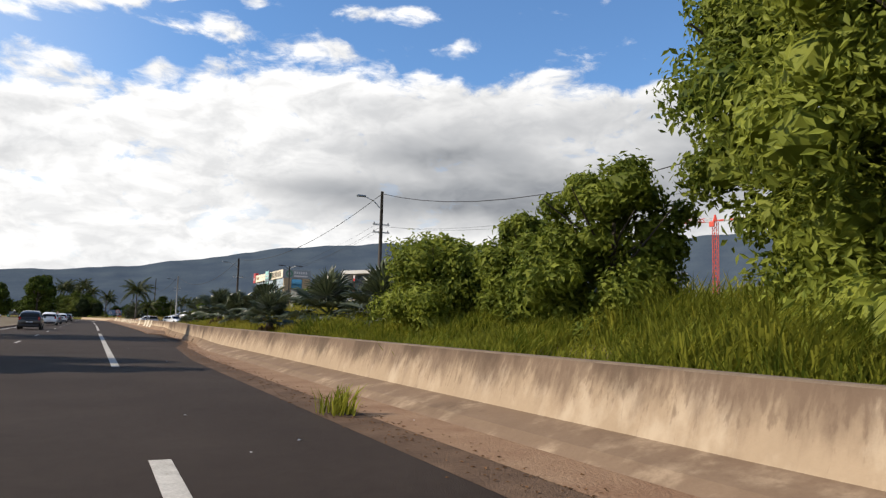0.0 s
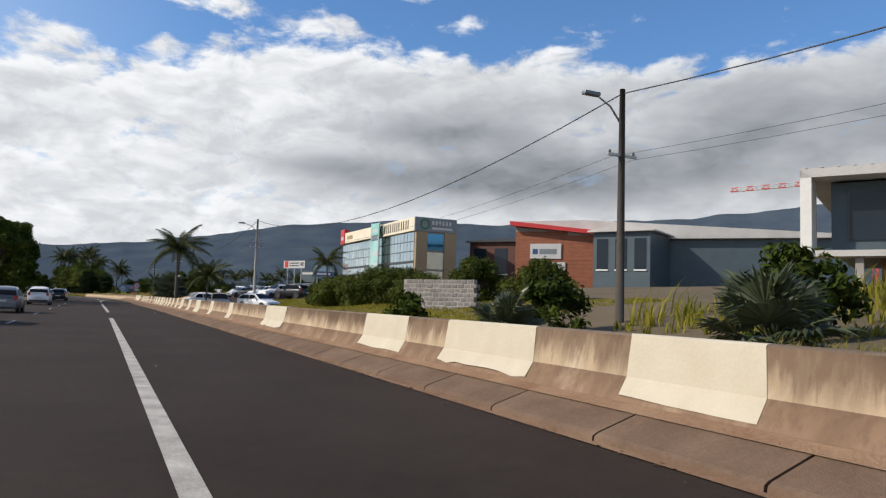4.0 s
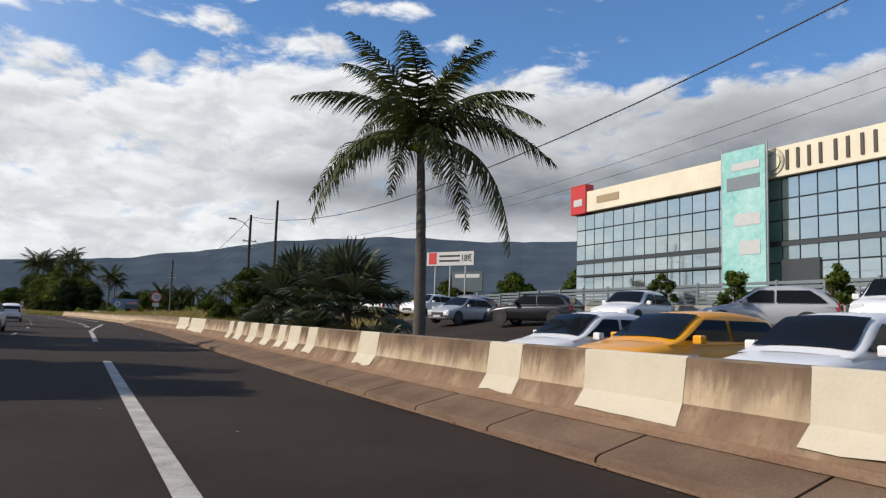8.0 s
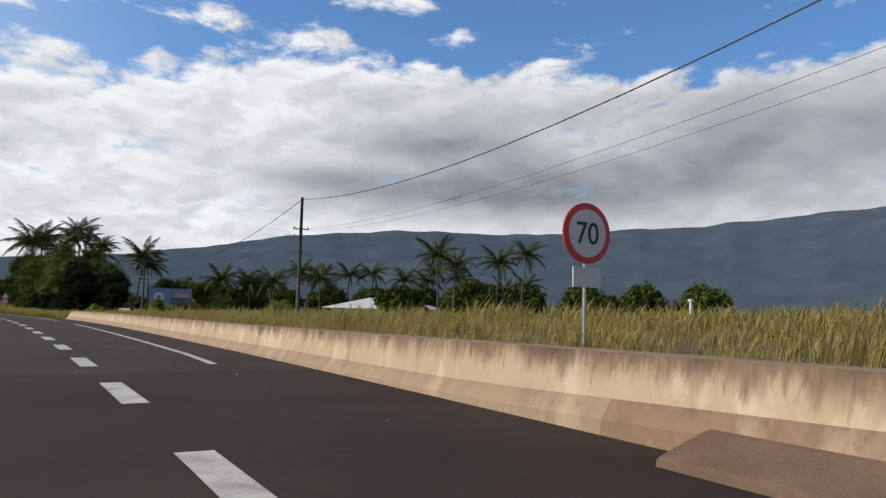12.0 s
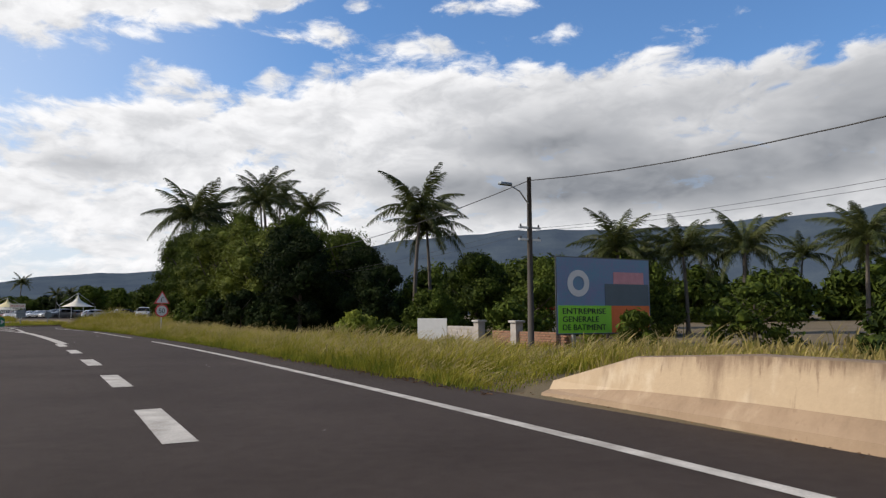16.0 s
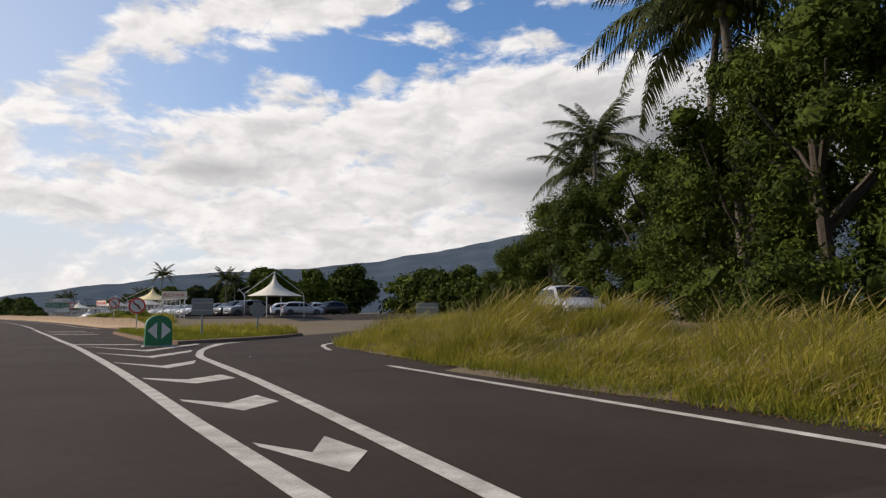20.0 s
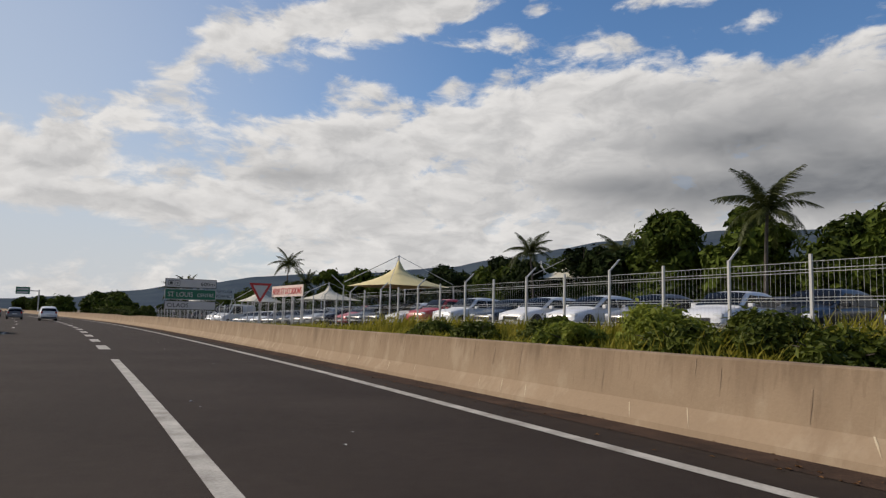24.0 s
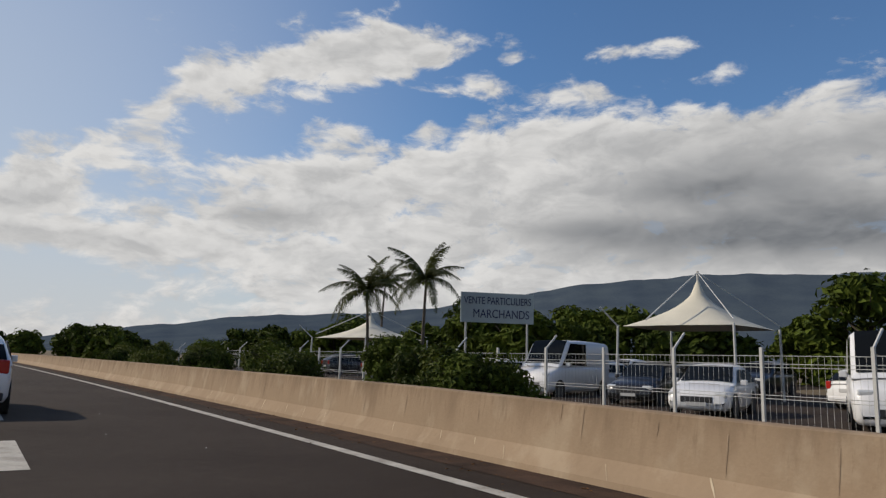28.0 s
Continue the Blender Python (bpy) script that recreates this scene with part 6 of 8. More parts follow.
def masonry(s0, d0, s1, d1, h, material, label, piece="stone", size=(0.42, 0.24), name="stone_wall"):
    """A wall of uneven pieces standing proud of a mortar core."""
    a, b = at(s0, d0), at(s1, d1)
    way = b - a
    ln = way.length
    g = min(rise(s0, d0), rise(s1, d1))
    ob = thing(name, pose(a.x, a.y, g - 0.1, 0, 0, math.degrees(math.atan2(way.y, way.x))), label, "wall")
    part("core", box(0, -0.155, 0, ln, 0.155, h), M_RENDERED if material is not M_BRICK else M_KERB, ob)
    meshes = []
    for k in range(3):
        bmm = box(0.015, -0.17, 0.015, size[0] - 0.015, 0.17, size[1] - 0.015, bevel=0.03)
        meshes.append(mesh_of(piece, bmm, material))
    j, z = 0, 0.0
    while z < h - 0.05 and j < 12:
        x = -(j % 2) * size[0] / 2
        while x < ln - 0.05:
            if x > -0.01:
                part(piece, meshes[(j * 7 + int(x * 10)) % 3], None, ob, m=pose(x, random.uniform(-0.015, 0.015), z, 0, 0, 0) @ Matrix.Diagonal((random.uniform(0.93, 1.0), 1, random.uniform(0.92, 1.0), 1)))
            x += size[0]
        z += size[1]
        j += 1
    return ob


masonry(108.5, 15.8, 104.2, 18.0, 1.9, M_STONE, "grey dry-stone wall beside the bushes")
for s, d in ((144.5, 24.3), (140.3, 24.1)):
    g = rise(s, d)
    ob = thing("gate_post", along(s, d, g), "square rendered gate post with a flat cap", "gate post", "gate posts")
    part("shaft", box(-0.28, -0.28, -0.2, 0.28, 0.28, 3.55 - g), M_RENDERED, ob)
    part("cap", box(-0.36, -0.36, 3.55 - g, 0.36, 0.36, 3.7 - g, bevel=0.03), M_CONCRETE, ob)
g = rise(142.4, 24.2)
ob = thing("slatted_gate", along(142.4, 24.2, g), "dark slatted sliding gate", "gate")
for k in range(5):
    part("slat", box(-0.04, -1.75, 0.12 + 0.22 * k, 0.04, 1.75, 0.3 + 0.22 * k), M_MULLION, ob)
for y in (-1.78, 1.78):
    part("stile", box(-0.05, y - 0.05, 0, 0.05, y + 0.05, 1.3), M_MULLION, ob)
for s in (146 + 2.5 * q for q in range(23)):
    g = rise(s, 30)
    ob = thing("slatted_fence", along(s, 30, g), "grey slatted metal fence panel on a low wall", "fence", "office fence panels")
    part("base_wall", box(-0.1, -1.25, -0.3, 0.1, 1.25, 0.35), M_CONCRETE, ob)
    part("post", box(-0.06, -1.25, 0.35, 0.06, -1.13, 1.6), M_GREYBACK, ob)
    for k in range(5):
        part("slat", box(-0.03, -1.13, 0.45 + 0.23 * k, 0.03, 1.25, 0.6 + 0.23 * k), M_GREYBACK, ob)

coconut(on_land(159.4, 8.2), 6.5, 71, "tall coconut palm beside the car park", 0.95, fronds=19)
coconut(on_land(141.2, 9.2), 3.0, 72, "young leaning palm with ragged fronds by the car park", 0.56, lean=0.12)
coconut(on_land(147.8, 23.0), 3.7, 73, "small palm before the office front", 0.62)
grass("palm_base_tuft", 158.6, 160.4, 7.4, 9.2, 1400, 0.5, "clump of grass round the palm's foot", M_GREEN, 18, 0.03)
# cars of the car park: noses to the road
car(along(148.0, 9.4, 0.16, 4), "hatch", P_WHITE, "white hatchback with dark side marks parked nose to the road", "parked cars", livery=[(1.2, 0.55, 1.9, 0.14, M_INK)])
car(along(151.2, 9.6, 0.16, 3), "wagon", P_ORANGE, "orange and white estate car parked nose to the road", "parked cars", livery=[(0.2, 0.45, 1.5, 0.3, P_WHITE), (2.0, 0.5, 1.2, 0.2, P_WHITE)])
car(along(153.9, 9.6, 0.16, 5), "hatch", P_WHITE, "white hatchback parked nose to the road", "parked cars")
car(along(138.3, 13.6, 0.2, 118), "wagon", P_WHITE, "white estate car parked along the back of the barrier", "parked cars")
car(along(139.6, 10.2, 0.1, 88), "hatch", P_GREY, "dark grey hatchback parked behind the barrier", "parked cars")
for i, (s, d, sh, pt, lab) in enumerate(((147.2, 19.0, "suv", P_BLACK, "black off-road car parked on the forecourt"), (152.2, 18.5, "suv", P_WHITE, "white off-road car parked on the forecourt"), (156.5, 18.8, "hatch", P_SILVER, "silver hatchback on the forecourt"),
                                         (163.0, 19.2, "hatch", P_WHITE, "white hatchback on the forecourt"), (169.5, 19, "wagon", P_BLACK, "black estate car on the forecourt"), (176, 18.6, "hatch", P_SILVER, "silver hatchback on the forecourt"),
                                         (181, 21.5, "hatch", P_GREY, "grey hatchback on the forecourt"), (187, 22, "suv", P_WHITE, "white off-road car by the fence"))):
    car(on_land(s, d, 20 if i % 2 else -60), sh, pt, lab, "forecourt cars")
car(on_land(149.2, 33.2, -42), "van", P_WHITE, "white delivery van behind the gate", "", "delivery_van", "van")
for i, (s, d, h, r) in enumerate(((123, 16.4, 2.9, 2.3), (127, 17.2, 2.6, 2.1), (119.4, 18.0, 3.4, 2.7), (116, 18.8, 3.0, 2.5), (112.7, 18.9, 2.4, 2.2), (108.6, 20.5, 3.2, 2.0), (126, 20, 2.5, 2.0), (104, 22, 2.8, 2.1))):
    tree(on_land(s, d, i * 40), 0.82 * h, r, "dense dark green bush beside the lawn", 80 + i, M_SHRUB, 0.085, 44, 260, 0.0, name="bush", category="bush")
for i, s in enumerate((148, 152, 157, 161, 166, 171)):
    tree(on_land(s, 28.5), 2.2, 1.0, "clipped shrub before the offices", 90 + i, M_TREE, 0.11, 20, 60, 0.0, name="shrub", category="shrub")
# fan palms on the mound after the car park
for i, (s, d, tr, sz) in enumerate(((165.5, 8.2, 1.5, 1.36), (173.2, 8.5, 1.5, 1.45), (175.2, 9.6, 0.9, 1.1), (181.8, 9.3, 0.9, 0.85), (169.0, 8.0, 0.25, 0.85), (178.0, 8.0, 0.2, 0.8), (163.0, 8.6, 0.15, 0.6))):
    fan_palm(on_land(s, d), tr, sz, 100 + i, "large dark fan palm behind the barrier" if sz > 1 else "low spreading fan palm behind the barrier", 27)

# ---- second stretch: open grass, sign, poles ----
grass("mound_grass", 183, 291, lambda s: bar_d(s) + 0.75, 18, 75000, 0.52, "dry golden grass behind the barrier", M_DRY, 21, 0.011, near=1.4)
grass("field_grass", 186, 300, 14, 48, 30000, 0.75, "dry yellow field grass", M_DRY, 22, 0.035)


def round_sign(m, text, r, centre, label, post_top=None, plate=False):
    ob = thing("road_sign", m, label, "road sign", "road signs")
    part("post", tube([(0, 0.06, -0.3), (0, 0.06, post_top or centre + r * 0.6)], 0.035, 8), M_STEEL, ob)
    face = part("plate", disc(r, 0.03), M_RED, ob, "red-rimmed round plate", m=pose(0, 0, centre))
    part("disc", disc(r * 0.79, 0.012, y=-0.014), M_SIGNWHITE, face)
    if text:
        part("number", words(text, r * 0.72, M_INK), None, face, m=pose(0, -0.02, 0))
    if plate:
        part("lower_plate", box(-0.32, -0.01, centre - r - 0.42, 0.32, 0.02, centre - r - 0.06), M_SIGNWHITE, ob, "small white plate under the sign")
    return ob


g = rise(220, 8.0)
round_sign(along(220, 8.0, g), "70", 0.55, 2.85 - g, "round speed limit sign with the number 70", plate=True)
for i, (s, d, h, r) in enumerate(((203.3, 13.2, 4.9, 2.0), (201.4, 15.6, 5.0, 2.1), (205.5, 14.6, 3.8, 1.6), (207, 18.0, 6.2, 2.2), (207.5, 11.8, 1.6, 1.2), (209.5, 12.6, 1.4, 1.0))):
    tree(on_land(s, d, i * 60), h, r, "leafy dark green tree round the pole's foot", 120 + i, M_TREE, 0.12, 46, 200, 0.0)


def container(m):
    ob = thing("shipping_container", m, "dark blue painted container with a red and white end", "container")
    body = part("body", box(-3, -1.2, 0, 3, 1.2, 2.5), M_BLUECLAD, ob)
    for k in range(24):
        part("rib", box(-2.95 + k * 0.25, -1.25, 0.1, -2.85 + k * 0.25, -1.2, 2.4), M_BLUECLAD, body)
    for k in range(6):
        part("end_stripe", box(-3.03, -1.15 + 0.38 * k, 0.1, -3.0, -0.98 + 0.38 * k, 2.4), M_RED if k % 2 else M_SIGNWHITE, ob)
    for x, z, w, h in ((-1.8, 0.8, 0.8, 1.0), (-0.7, 0.6, 0.7, 1.1), (0.3, 0.9, 0.9, 0.8), (1.5, 0.7, 0.8, 0.9)):
        part("spray_mark", box(x, -1.27, z, x + w, -1.255, z + h * 0.25), M_SIGNWHITE, ob)
        part("spray_mark", box(x, -1.27, z, x + 0.15, -1.255, z + h), M_SIGNWHITE, ob)


container(on_land(204.0, 25.5, -50))
for i, (s, d, h, r) in enumerate(((210, 38, 4.6, 2.4), (204, 42, 4.4, 2.6), (197, 46, 5.0, 3.0), (190, 50, 5.2, 3.2), (214, 48, 4.5, 3.0))):
    tree(on_land(s, d, i * 50), h, r, "dark green tree behind the painted container", 560 + i, M_TREE, 0.2, 36, 120, 0.0)
car(on_land(198.0, 22.6, -75), "suv", P_WHITE, "white off-road car on the verge track", "")


def poster(m, w, h, z0, label, bands, texts=(), legs=2, name="billboard"):
    """A poster board on legs, facing -y. bands: (x0, z0, x1, z1, material), texts: (text, height, x, z, material, width)."""
    ob = thing(name, m, label, "billboard")
    for k in range(legs):
        x = -w * 0.32 + k * w * 0.64 / max(1, legs - 1)
        part("leg", box(x - 0.07, 0.05, -0.4, x + 0.07, 0.19, z0 + h * 0.8), M_STEEL, ob)
    board = part("board", box(-w / 2, -0.03, z0, w / 2, 0.04, z0 + h), bands[0][4], ob)
    part("frame", box(-w / 2 - 0.05, 0.0, z0 - 0.05, w / 2 + 0.05, 0.05, z0 + h + 0.05), M_MULLION, ob)
    for k, (a, b, c, d, mt) in enumerate(bands[1:]):
        part("printed_field", box(a, -0.036 - 0.004 * k, b, c, -0.03, d), mt, board)
    for text, hh, x, z, mt, width in texts:
        part("lettering", words(text, hh, mt, width=width), None, board, m=pose(x, -0.07, z))
    return ob


g = rise(205, 34)
poster(on_land(205.5, 34.5, -65) @ Matrix.Diagonal((0.8, 1, 1, 1)), 7.5, 1.45, 7.2 - g, "long white roadside board with a red mark", [(0, 0, 0, 0, M_SIGNWHITE), (-3.4, 7.35 - g, -2.1, 8.6 - g, M_RED), (-1.7, 8.1 - g, 1.6, 8.3 - g, M_INK), (-1.7, 7.6 - g, 1.6, 7.8 - g, M_INK)], [("18€", 0.75, 2.7, 8.0 - g, M_INK, None)], 3)
poster(on_land(207.5, 38.0, -65), 4.0, 2.2, 4.6 - g, "dark blue hoarding with a pale top line", [(0, 0, 0, 0, M_BLUECLAD), (-1.6, 6.1 - g, 1.6, 6.5 - g, M_SIGNWHITE)], (), 2)
g = rise(154, 24.3)
poster(on_land(154, 24.3, -28), 2.5, 1.35, 4.1 - g, "pale blue and navy entrance board on two posts", [(0, 0, 0, 0, mat("board_blue", (0.3, 0.42, 0.5), 0.5, var=0.3)), (-1.23, 4.13 - g, 1.23, 4.7 - g, P_BLUE), (-0.8, 4.3 - g, 0.8, 4.52 - g, M_SIGNWHITE)], (), 2, "entrance_board")
# small white marker posts
for s, d in ((229.5, 22.2),):
    ob = thing("marker_post", on_land(s, d), "small white marker post in the grass", "post")
    part("stem", box(-0.05, -0.05, -0.1, 0.05, 0.05, 0.9), M_SIGNWHITE, ob)
    part("cap", box(-0.09, -0.09, 0.9, 0.09, 0.09, 1.0, bevel=0.02), M_SIGNWHITE, ob)


def bungalow(m):
    ob = thing("bungalow", m, "single-storey house with a hipped pale roof", "house")
    part("wall", box(-6, -4, -0.3, 6, 4, 2.0), M_RENDERED, ob)
    bm = bmesh.new()
    lo = [bm.verts.new(v) for v in ((-6.8, -4.8, 1.9), (6.8, -4.8, 1.9), (6.8, 4.8, 1.9), (-6.8, 4.8, 1.9))]
    hi = [bm.verts.new(v) for v in ((-2.5, 0, 3.3), (2.5, 0, 3.3))]
    for f in ((lo[0], lo[1], hi[1], hi[0]), (lo[1], lo[2], hi[1]), (lo[2], lo[3], hi[0], hi[1]), (lo[3], lo[0], hi[0]), (lo[3], lo[2], lo[1], lo[0])):
        bm.faces.new(f)
    part("roof", bm, M_ROOF, ob)
    part("gutter", box(-6.85, -4.95, 1.8, 6.85, -4.8, 1.95), M_WHITE, ob)
    for x in (-4, -1, 2.5):
        q = part("window", box(x, -4.06, 0.5, x + 1.3, -3.98, 1.6), M_FACADE, ob)
        part("frame", box(x - 0.08, -4.09, 0.42, x + 1.38, -4.06, 0.5), M_WHITE, q)
    part("garage_door", box(4.0, -4.06, -0.2, 5.6, -3.98, 1.6), M_WHITE, ob)


bungalow(along(290.5, 45.0, 0.15, -60))
small_hall(318, 34, 5, 5, 2.4, -40, M_WHITE, M_RED, "small hut with a red sheet roof", 1)
# far palms and trees behind the field
for i, (s, d, z) in enumerate(((343, 60, 6.2), (340, 64, 9.6), (336.5, 68.5, 8.4), (334, 72, 9.2), (330.5, 76, 9.6), (327, 80, 8.4), (323, 84, 10.2), (318.7, 88, 9.0), (313, 93, 6.4), (320.5, 81, 8.0), (338, 66, 8.6), (310, 97, 7.5), (260.2, 30, 6.2), (263.4, 34, 5.8), (262.3, 38, 6.2), (264.5, 43, 7.4))):
    coconut(on_land(s, d), z - rise(s, d), 200 + i, "slender coconut palm at the field's far side", 0.95 if d > 50 else 0.55, "far palms", 17, 0.08)
for i, (s, d, h, r) in enumerate(((345, 52, 5, 4), (338, 60, 5, 4), (333, 66, 4.5, 4), (328, 72, 5, 4), (322, 80, 5, 4.5), (316, 88, 5, 4.5), (310, 96, 5.5, 5), (303, 104, 6, 5), (296, 112, 6, 5), (322, 42, 7.0, 3.2), (300, 70, 3.5, 3), (268, 40, 4, 3.5), (276, 46, 4, 3.5), (281, 52, 4.6, 3.6), (286, 58, 5, 3.8), (292, 63, 5, 4), (272, 34, 3.4, 2.6), (262, 52, 2.5, 2.5), (342, 47, 6.5, 4.5), (335, 57, 6, 5), (329, 63, 6, 5), (325, 70, 6, 5), (319, 77, 6.5, 5), (313, 83, 6.5, 5.5), (306, 90, 7, 5.5), (299, 97, 7, 6), (292, 104, 7, 6), (285, 110, 7, 6), (350, 44, 7, 4.5), (330, 40, 6.5, 4))):
    tree(on_land(s, d, i * 33), h, r, "dark green tree at the edge of the field", 140 + i, M_TREE, 0.42 if d > 58 else 0.25, 40, 80 if d > 58 else 190, 0.0)

# ---- third stretch: gardens, tree mass, exit ----
grass("roadside_grass", 291.5, 372, lambda s: road_right(s) - 0.1, lambda s: road_right(s) + 7.5, 95000, 0.52, "tall feathery grass along the road's edge", M_GRASS, 31, 0.0065, 0.75, 1.2, 0.3)
grass("roadside_green", 291.5, 370, lambda s: road_right(s) - 0.45, lambda s: road_right(s) + 2.6, 42000, 0.26, "short green grass at the asphalt's edge", M_GREEN, 32, 0.01, 0.9)
grass("ramp_grass", 345, 377, lambda s: road_right(s) + 0.6, lambda s: road_right(s) + 7.5, 52000, 0.85, "tall yellow-green grass beside the ramp", M_GRASS, 33, 0.0075, 0.75, 1.0, 0.1, skip=lambda s, d: s > 371 and d > 13.5)
grass("corner_grass", 366.5, 396, lambda s: corner(s) + 0.1, lambda s: corner(s) + 7, 26000, 0.5, "tall grass on the corner beside the ramp", M_GRASS, 35, 0.008, 0.7, 1.3, 0.05)
grass("garden_grass", 292, 330, 13, 24, 16000, 0.42, "rough grass before the garden walls", M_GRASS, 34, 0.012)
ob = thing("notice_board", along(316.3, 19.7, -0.25, -58), "blank white board on two short posts", "board")
part("panel", box(-0.95, -0.03, 0.0, 0.95, 0.02, 1.4, bevel=0.01), M_SIGNWHITE, ob)
for x in (-0.7, 0.7):
    part("leg", box(x - 0.05, 0.02, -0.6, x + 0.05, 0.1, 1.2), M_STEEL, ob)
masonry(316.0, 20.4, 312.6, 20.2, 1.1, M_RENDERED, "grey block garden wall", "block", (0.5, 0.22), "garden_wall")
for s, d in ((312.2, 20.0), (309.0, 19.9)):
    ob = thing("garden_pier", on_land(s, d), "square garden gate pier with a cap", "pier", "garden piers")
    part("shaft", box(-0.22, -0.22, -0.3, 0.22, 0.22, 1.25), M_RENDERED, ob)
    part("cap", box(-0.3, -0.3, 1.25, 0.3, 0.3, 1.36, bevel=0.02), M_CONCRETE, ob)
masonry(311.0, 20.1, 305.5, 19.9, 0.95, M_BRICK, "reddish brick garden wall", "brick", (0.3, 0.12), "brick_wall")
g = rise(305, 21.7)
hoarding = poster(on_land(305.0, 21.75, -5), 5.3, 3.4, 0.5 - g, "colourful roadside hoarding with green and orange fields", [(0, 0, 0, 0, mat("poster_sky", (0.07, 0.2, 0.28), 0.5, var=0.9, scale=0.8, second=(0.16, 0.14, 0.26))), (-2.62, 0.52 - g, 0.35, 1.75 - g, mat("poster_lime", (0.2, 0.52, 0.02), 0.5, var=0.3)), (0.35, 0.52 - g, 2.62, 1.75 - g, mat("poster_orange", (0.6, 0.12, 0.02), 0.5, var=0.3)), (0.0, 1.75 - g, 2.6, 2.75 - g, M_BLUECLAD), (0.5, 2.75 - g, 2.3, 3.3 - g, mat("poster_pink", (0.5, 0.22, 0.24), 0.5, var=0.5))],
       [("ENTREPRISE", 0.25, -1.2, 1.5 - g, M_INK, 2.4), ("GENERALE", 0.25, -1.4, 1.14 - g, M_INK, 2.0), ("DE BATIMENT", 0.25, -1.2, 0.78 - g, M_INK, 2.4)], 2)
part("logo_ring", ring(0.32, 0.6, -0.06, -0.03), M_SIGNWHITE, hoarding, "pale ring mark", m=pose(-1.5, 0.0, 2.75 - g))
for i, (s, d, z, sc) in enumerate(((326.5, 25, 9.2, 0.95), (327.5, 27.2, 8.0, 0.85), (353, 24.2, 13.3, 0.8), (355, 26.5, 14.2, 0.8), (349, 27, 12.3, 0.78), (368, 22.3, 13.2, 1.4), (371, 24, 14.2, 1.3), (360, 28, 15.5, 1.15), (314, 33, 5.7, 0.8), (309, 38, 5.6, 0.8), (305, 44, 6.1, 0.8), (311.5, 36, 5.5, 0.75), (387.7, 33.6, 13.6, 1.0), (391.5, 36.9, 12.2, 0.95), (366, 33, 12, 1.1))):
    coconut(on_land(s, d), z - rise(s, d), 230 + i, "tall coconut palm rising over the dark trees", sc, "grove palms", 20)
mass = ((330, 17.4, 7.4, 3.0), (333.8, 18.5, 8.7, 3.6), (338, 17.8, 8.8, 3.6), (343, 18.6, 9.4, 3.8), (348.5, 17.6, 9.8, 3.8), (353, 18.8, 10.2, 3.8), (358, 18.4, 9.8, 3.6), (362.5, 18.6, 10.6, 3.6), (366.5, 20.4, 9.8, 3.4), (335, 24, 8.4, 4), (341, 25, 9.5, 4.2), (347, 25, 11.2, 4.4), (359, 25, 13.0, 4.6), (366, 27, 12.5, 4.6), (370.5, 24.5, 8.6, 3.2), (374, 28, 7.6, 3.4), (379, 29, 10.0, 4.0), (385, 31, 9.6, 4.0), (391, 32.5, 9.2, 3.6), (395.8, 32.5, 6.6, 2.8), (383, 37, 11, 4.2), (398.5, 36, 5.0, 2.6), (331, 23, 7.0, 3.2), (326, 21.5, 5.2, 2.8), (322, 23.5, 3.2, 2.2), (323, 28, 6.0, 3.0), (318, 31, 5.5, 3.0), (312.5, 33, 5.0, 2.8))
# nearest trees get the leaf with painted shade, the next ones the sunlit leaf
for i, (s, d, h, r) in enumerate(mass):
    tree(on_land(s, d, i * 47), h, r, "dense dark green tree of the roadside grove" if h > 5 else "dark shrub at the grove's edge", 160 + i, M_TREE_SHADED if s < 335 and d < 23.5 else M_GROVE_LIT if d < 20 and s < 352 else M_TREE, 0.115 if s < 352 else 0.085, 56, 290 if s < 352 else 440, 0.0)
for i, (s, d, h, r) in enumerate(((321, 17.2, 1.8, 1.5), (319, 18.5, 1.4, 1.1), (312, 22, 2.4, 1.8), (308, 25, 3.0, 2.2), (302, 28, 3.2, 2.4), (314.5, 26, 3.8, 2.4), (297, 33, 3.0, 2.4), (303, 21.5, 1.8, 1.2), (291, 18, 1.7, 1.2), (287.5, 14.5, 1.8, 0.8))):
    tree(on_land(s, d, i * 47), h, r, "garden shrub with broad green leaves", 190 + i, M_BUSH if i % 3 == 0 else M_TREE, 0.14, 30, 70, 0.0, name="shrub", category="shrub")


# the first five shrubs have shade painted into their leaf colour
for i in range(9):
    s = 328.5 + i * 2.9
    tree(on_land(s, 14.6 + 0.7 * (i % 2), i * 70), 2.2 + 0.5 * (i % 3), 1.7, "low dark undergrowth before the grove", 450 + i, M_TREE_SHADED if i < 5 else M_TREE, 0.14, 24, 130, 0.0, name="shrub", category="shrub")


def bend_sign(m):
    """Warning triangle with a bend arrow over a speed limit."""
    ob = round_sign(m, "50", 0.43, 1.65, "bend warning triangle above a round 50 sign", 2.6)
    tri_p = part("triangle", prism([(-0.5, 0), (0.5, 0), (0.0, 0.86)], 0, 0.025), M_RED, ob, "red-rimmed warning triangle", m=pose(0, 0, 2.12))
    part("triangle_face", prism([(-0.39, 0.065), (0.39, 0.065), (0, 0.74)], -0.012, 0), M_SIGNWHITE, tri_p)
    part("bend_mark", tube([(-0.05, -0.02, 0.14), (-0.05, -0.02, 0.3), (0.0, -0.02, 0.4), (0.08, -0.02, 0.42)], 0.028, 6), M_INK, tri_p)


bend_sign(along(331, 7.95, 0.02))
car(along(372.5, 17.6, rise(372.5, 17.6) + 0.02, 70), "hatch", P_SILVER, "silver car standing on the ramp's upper road", "")


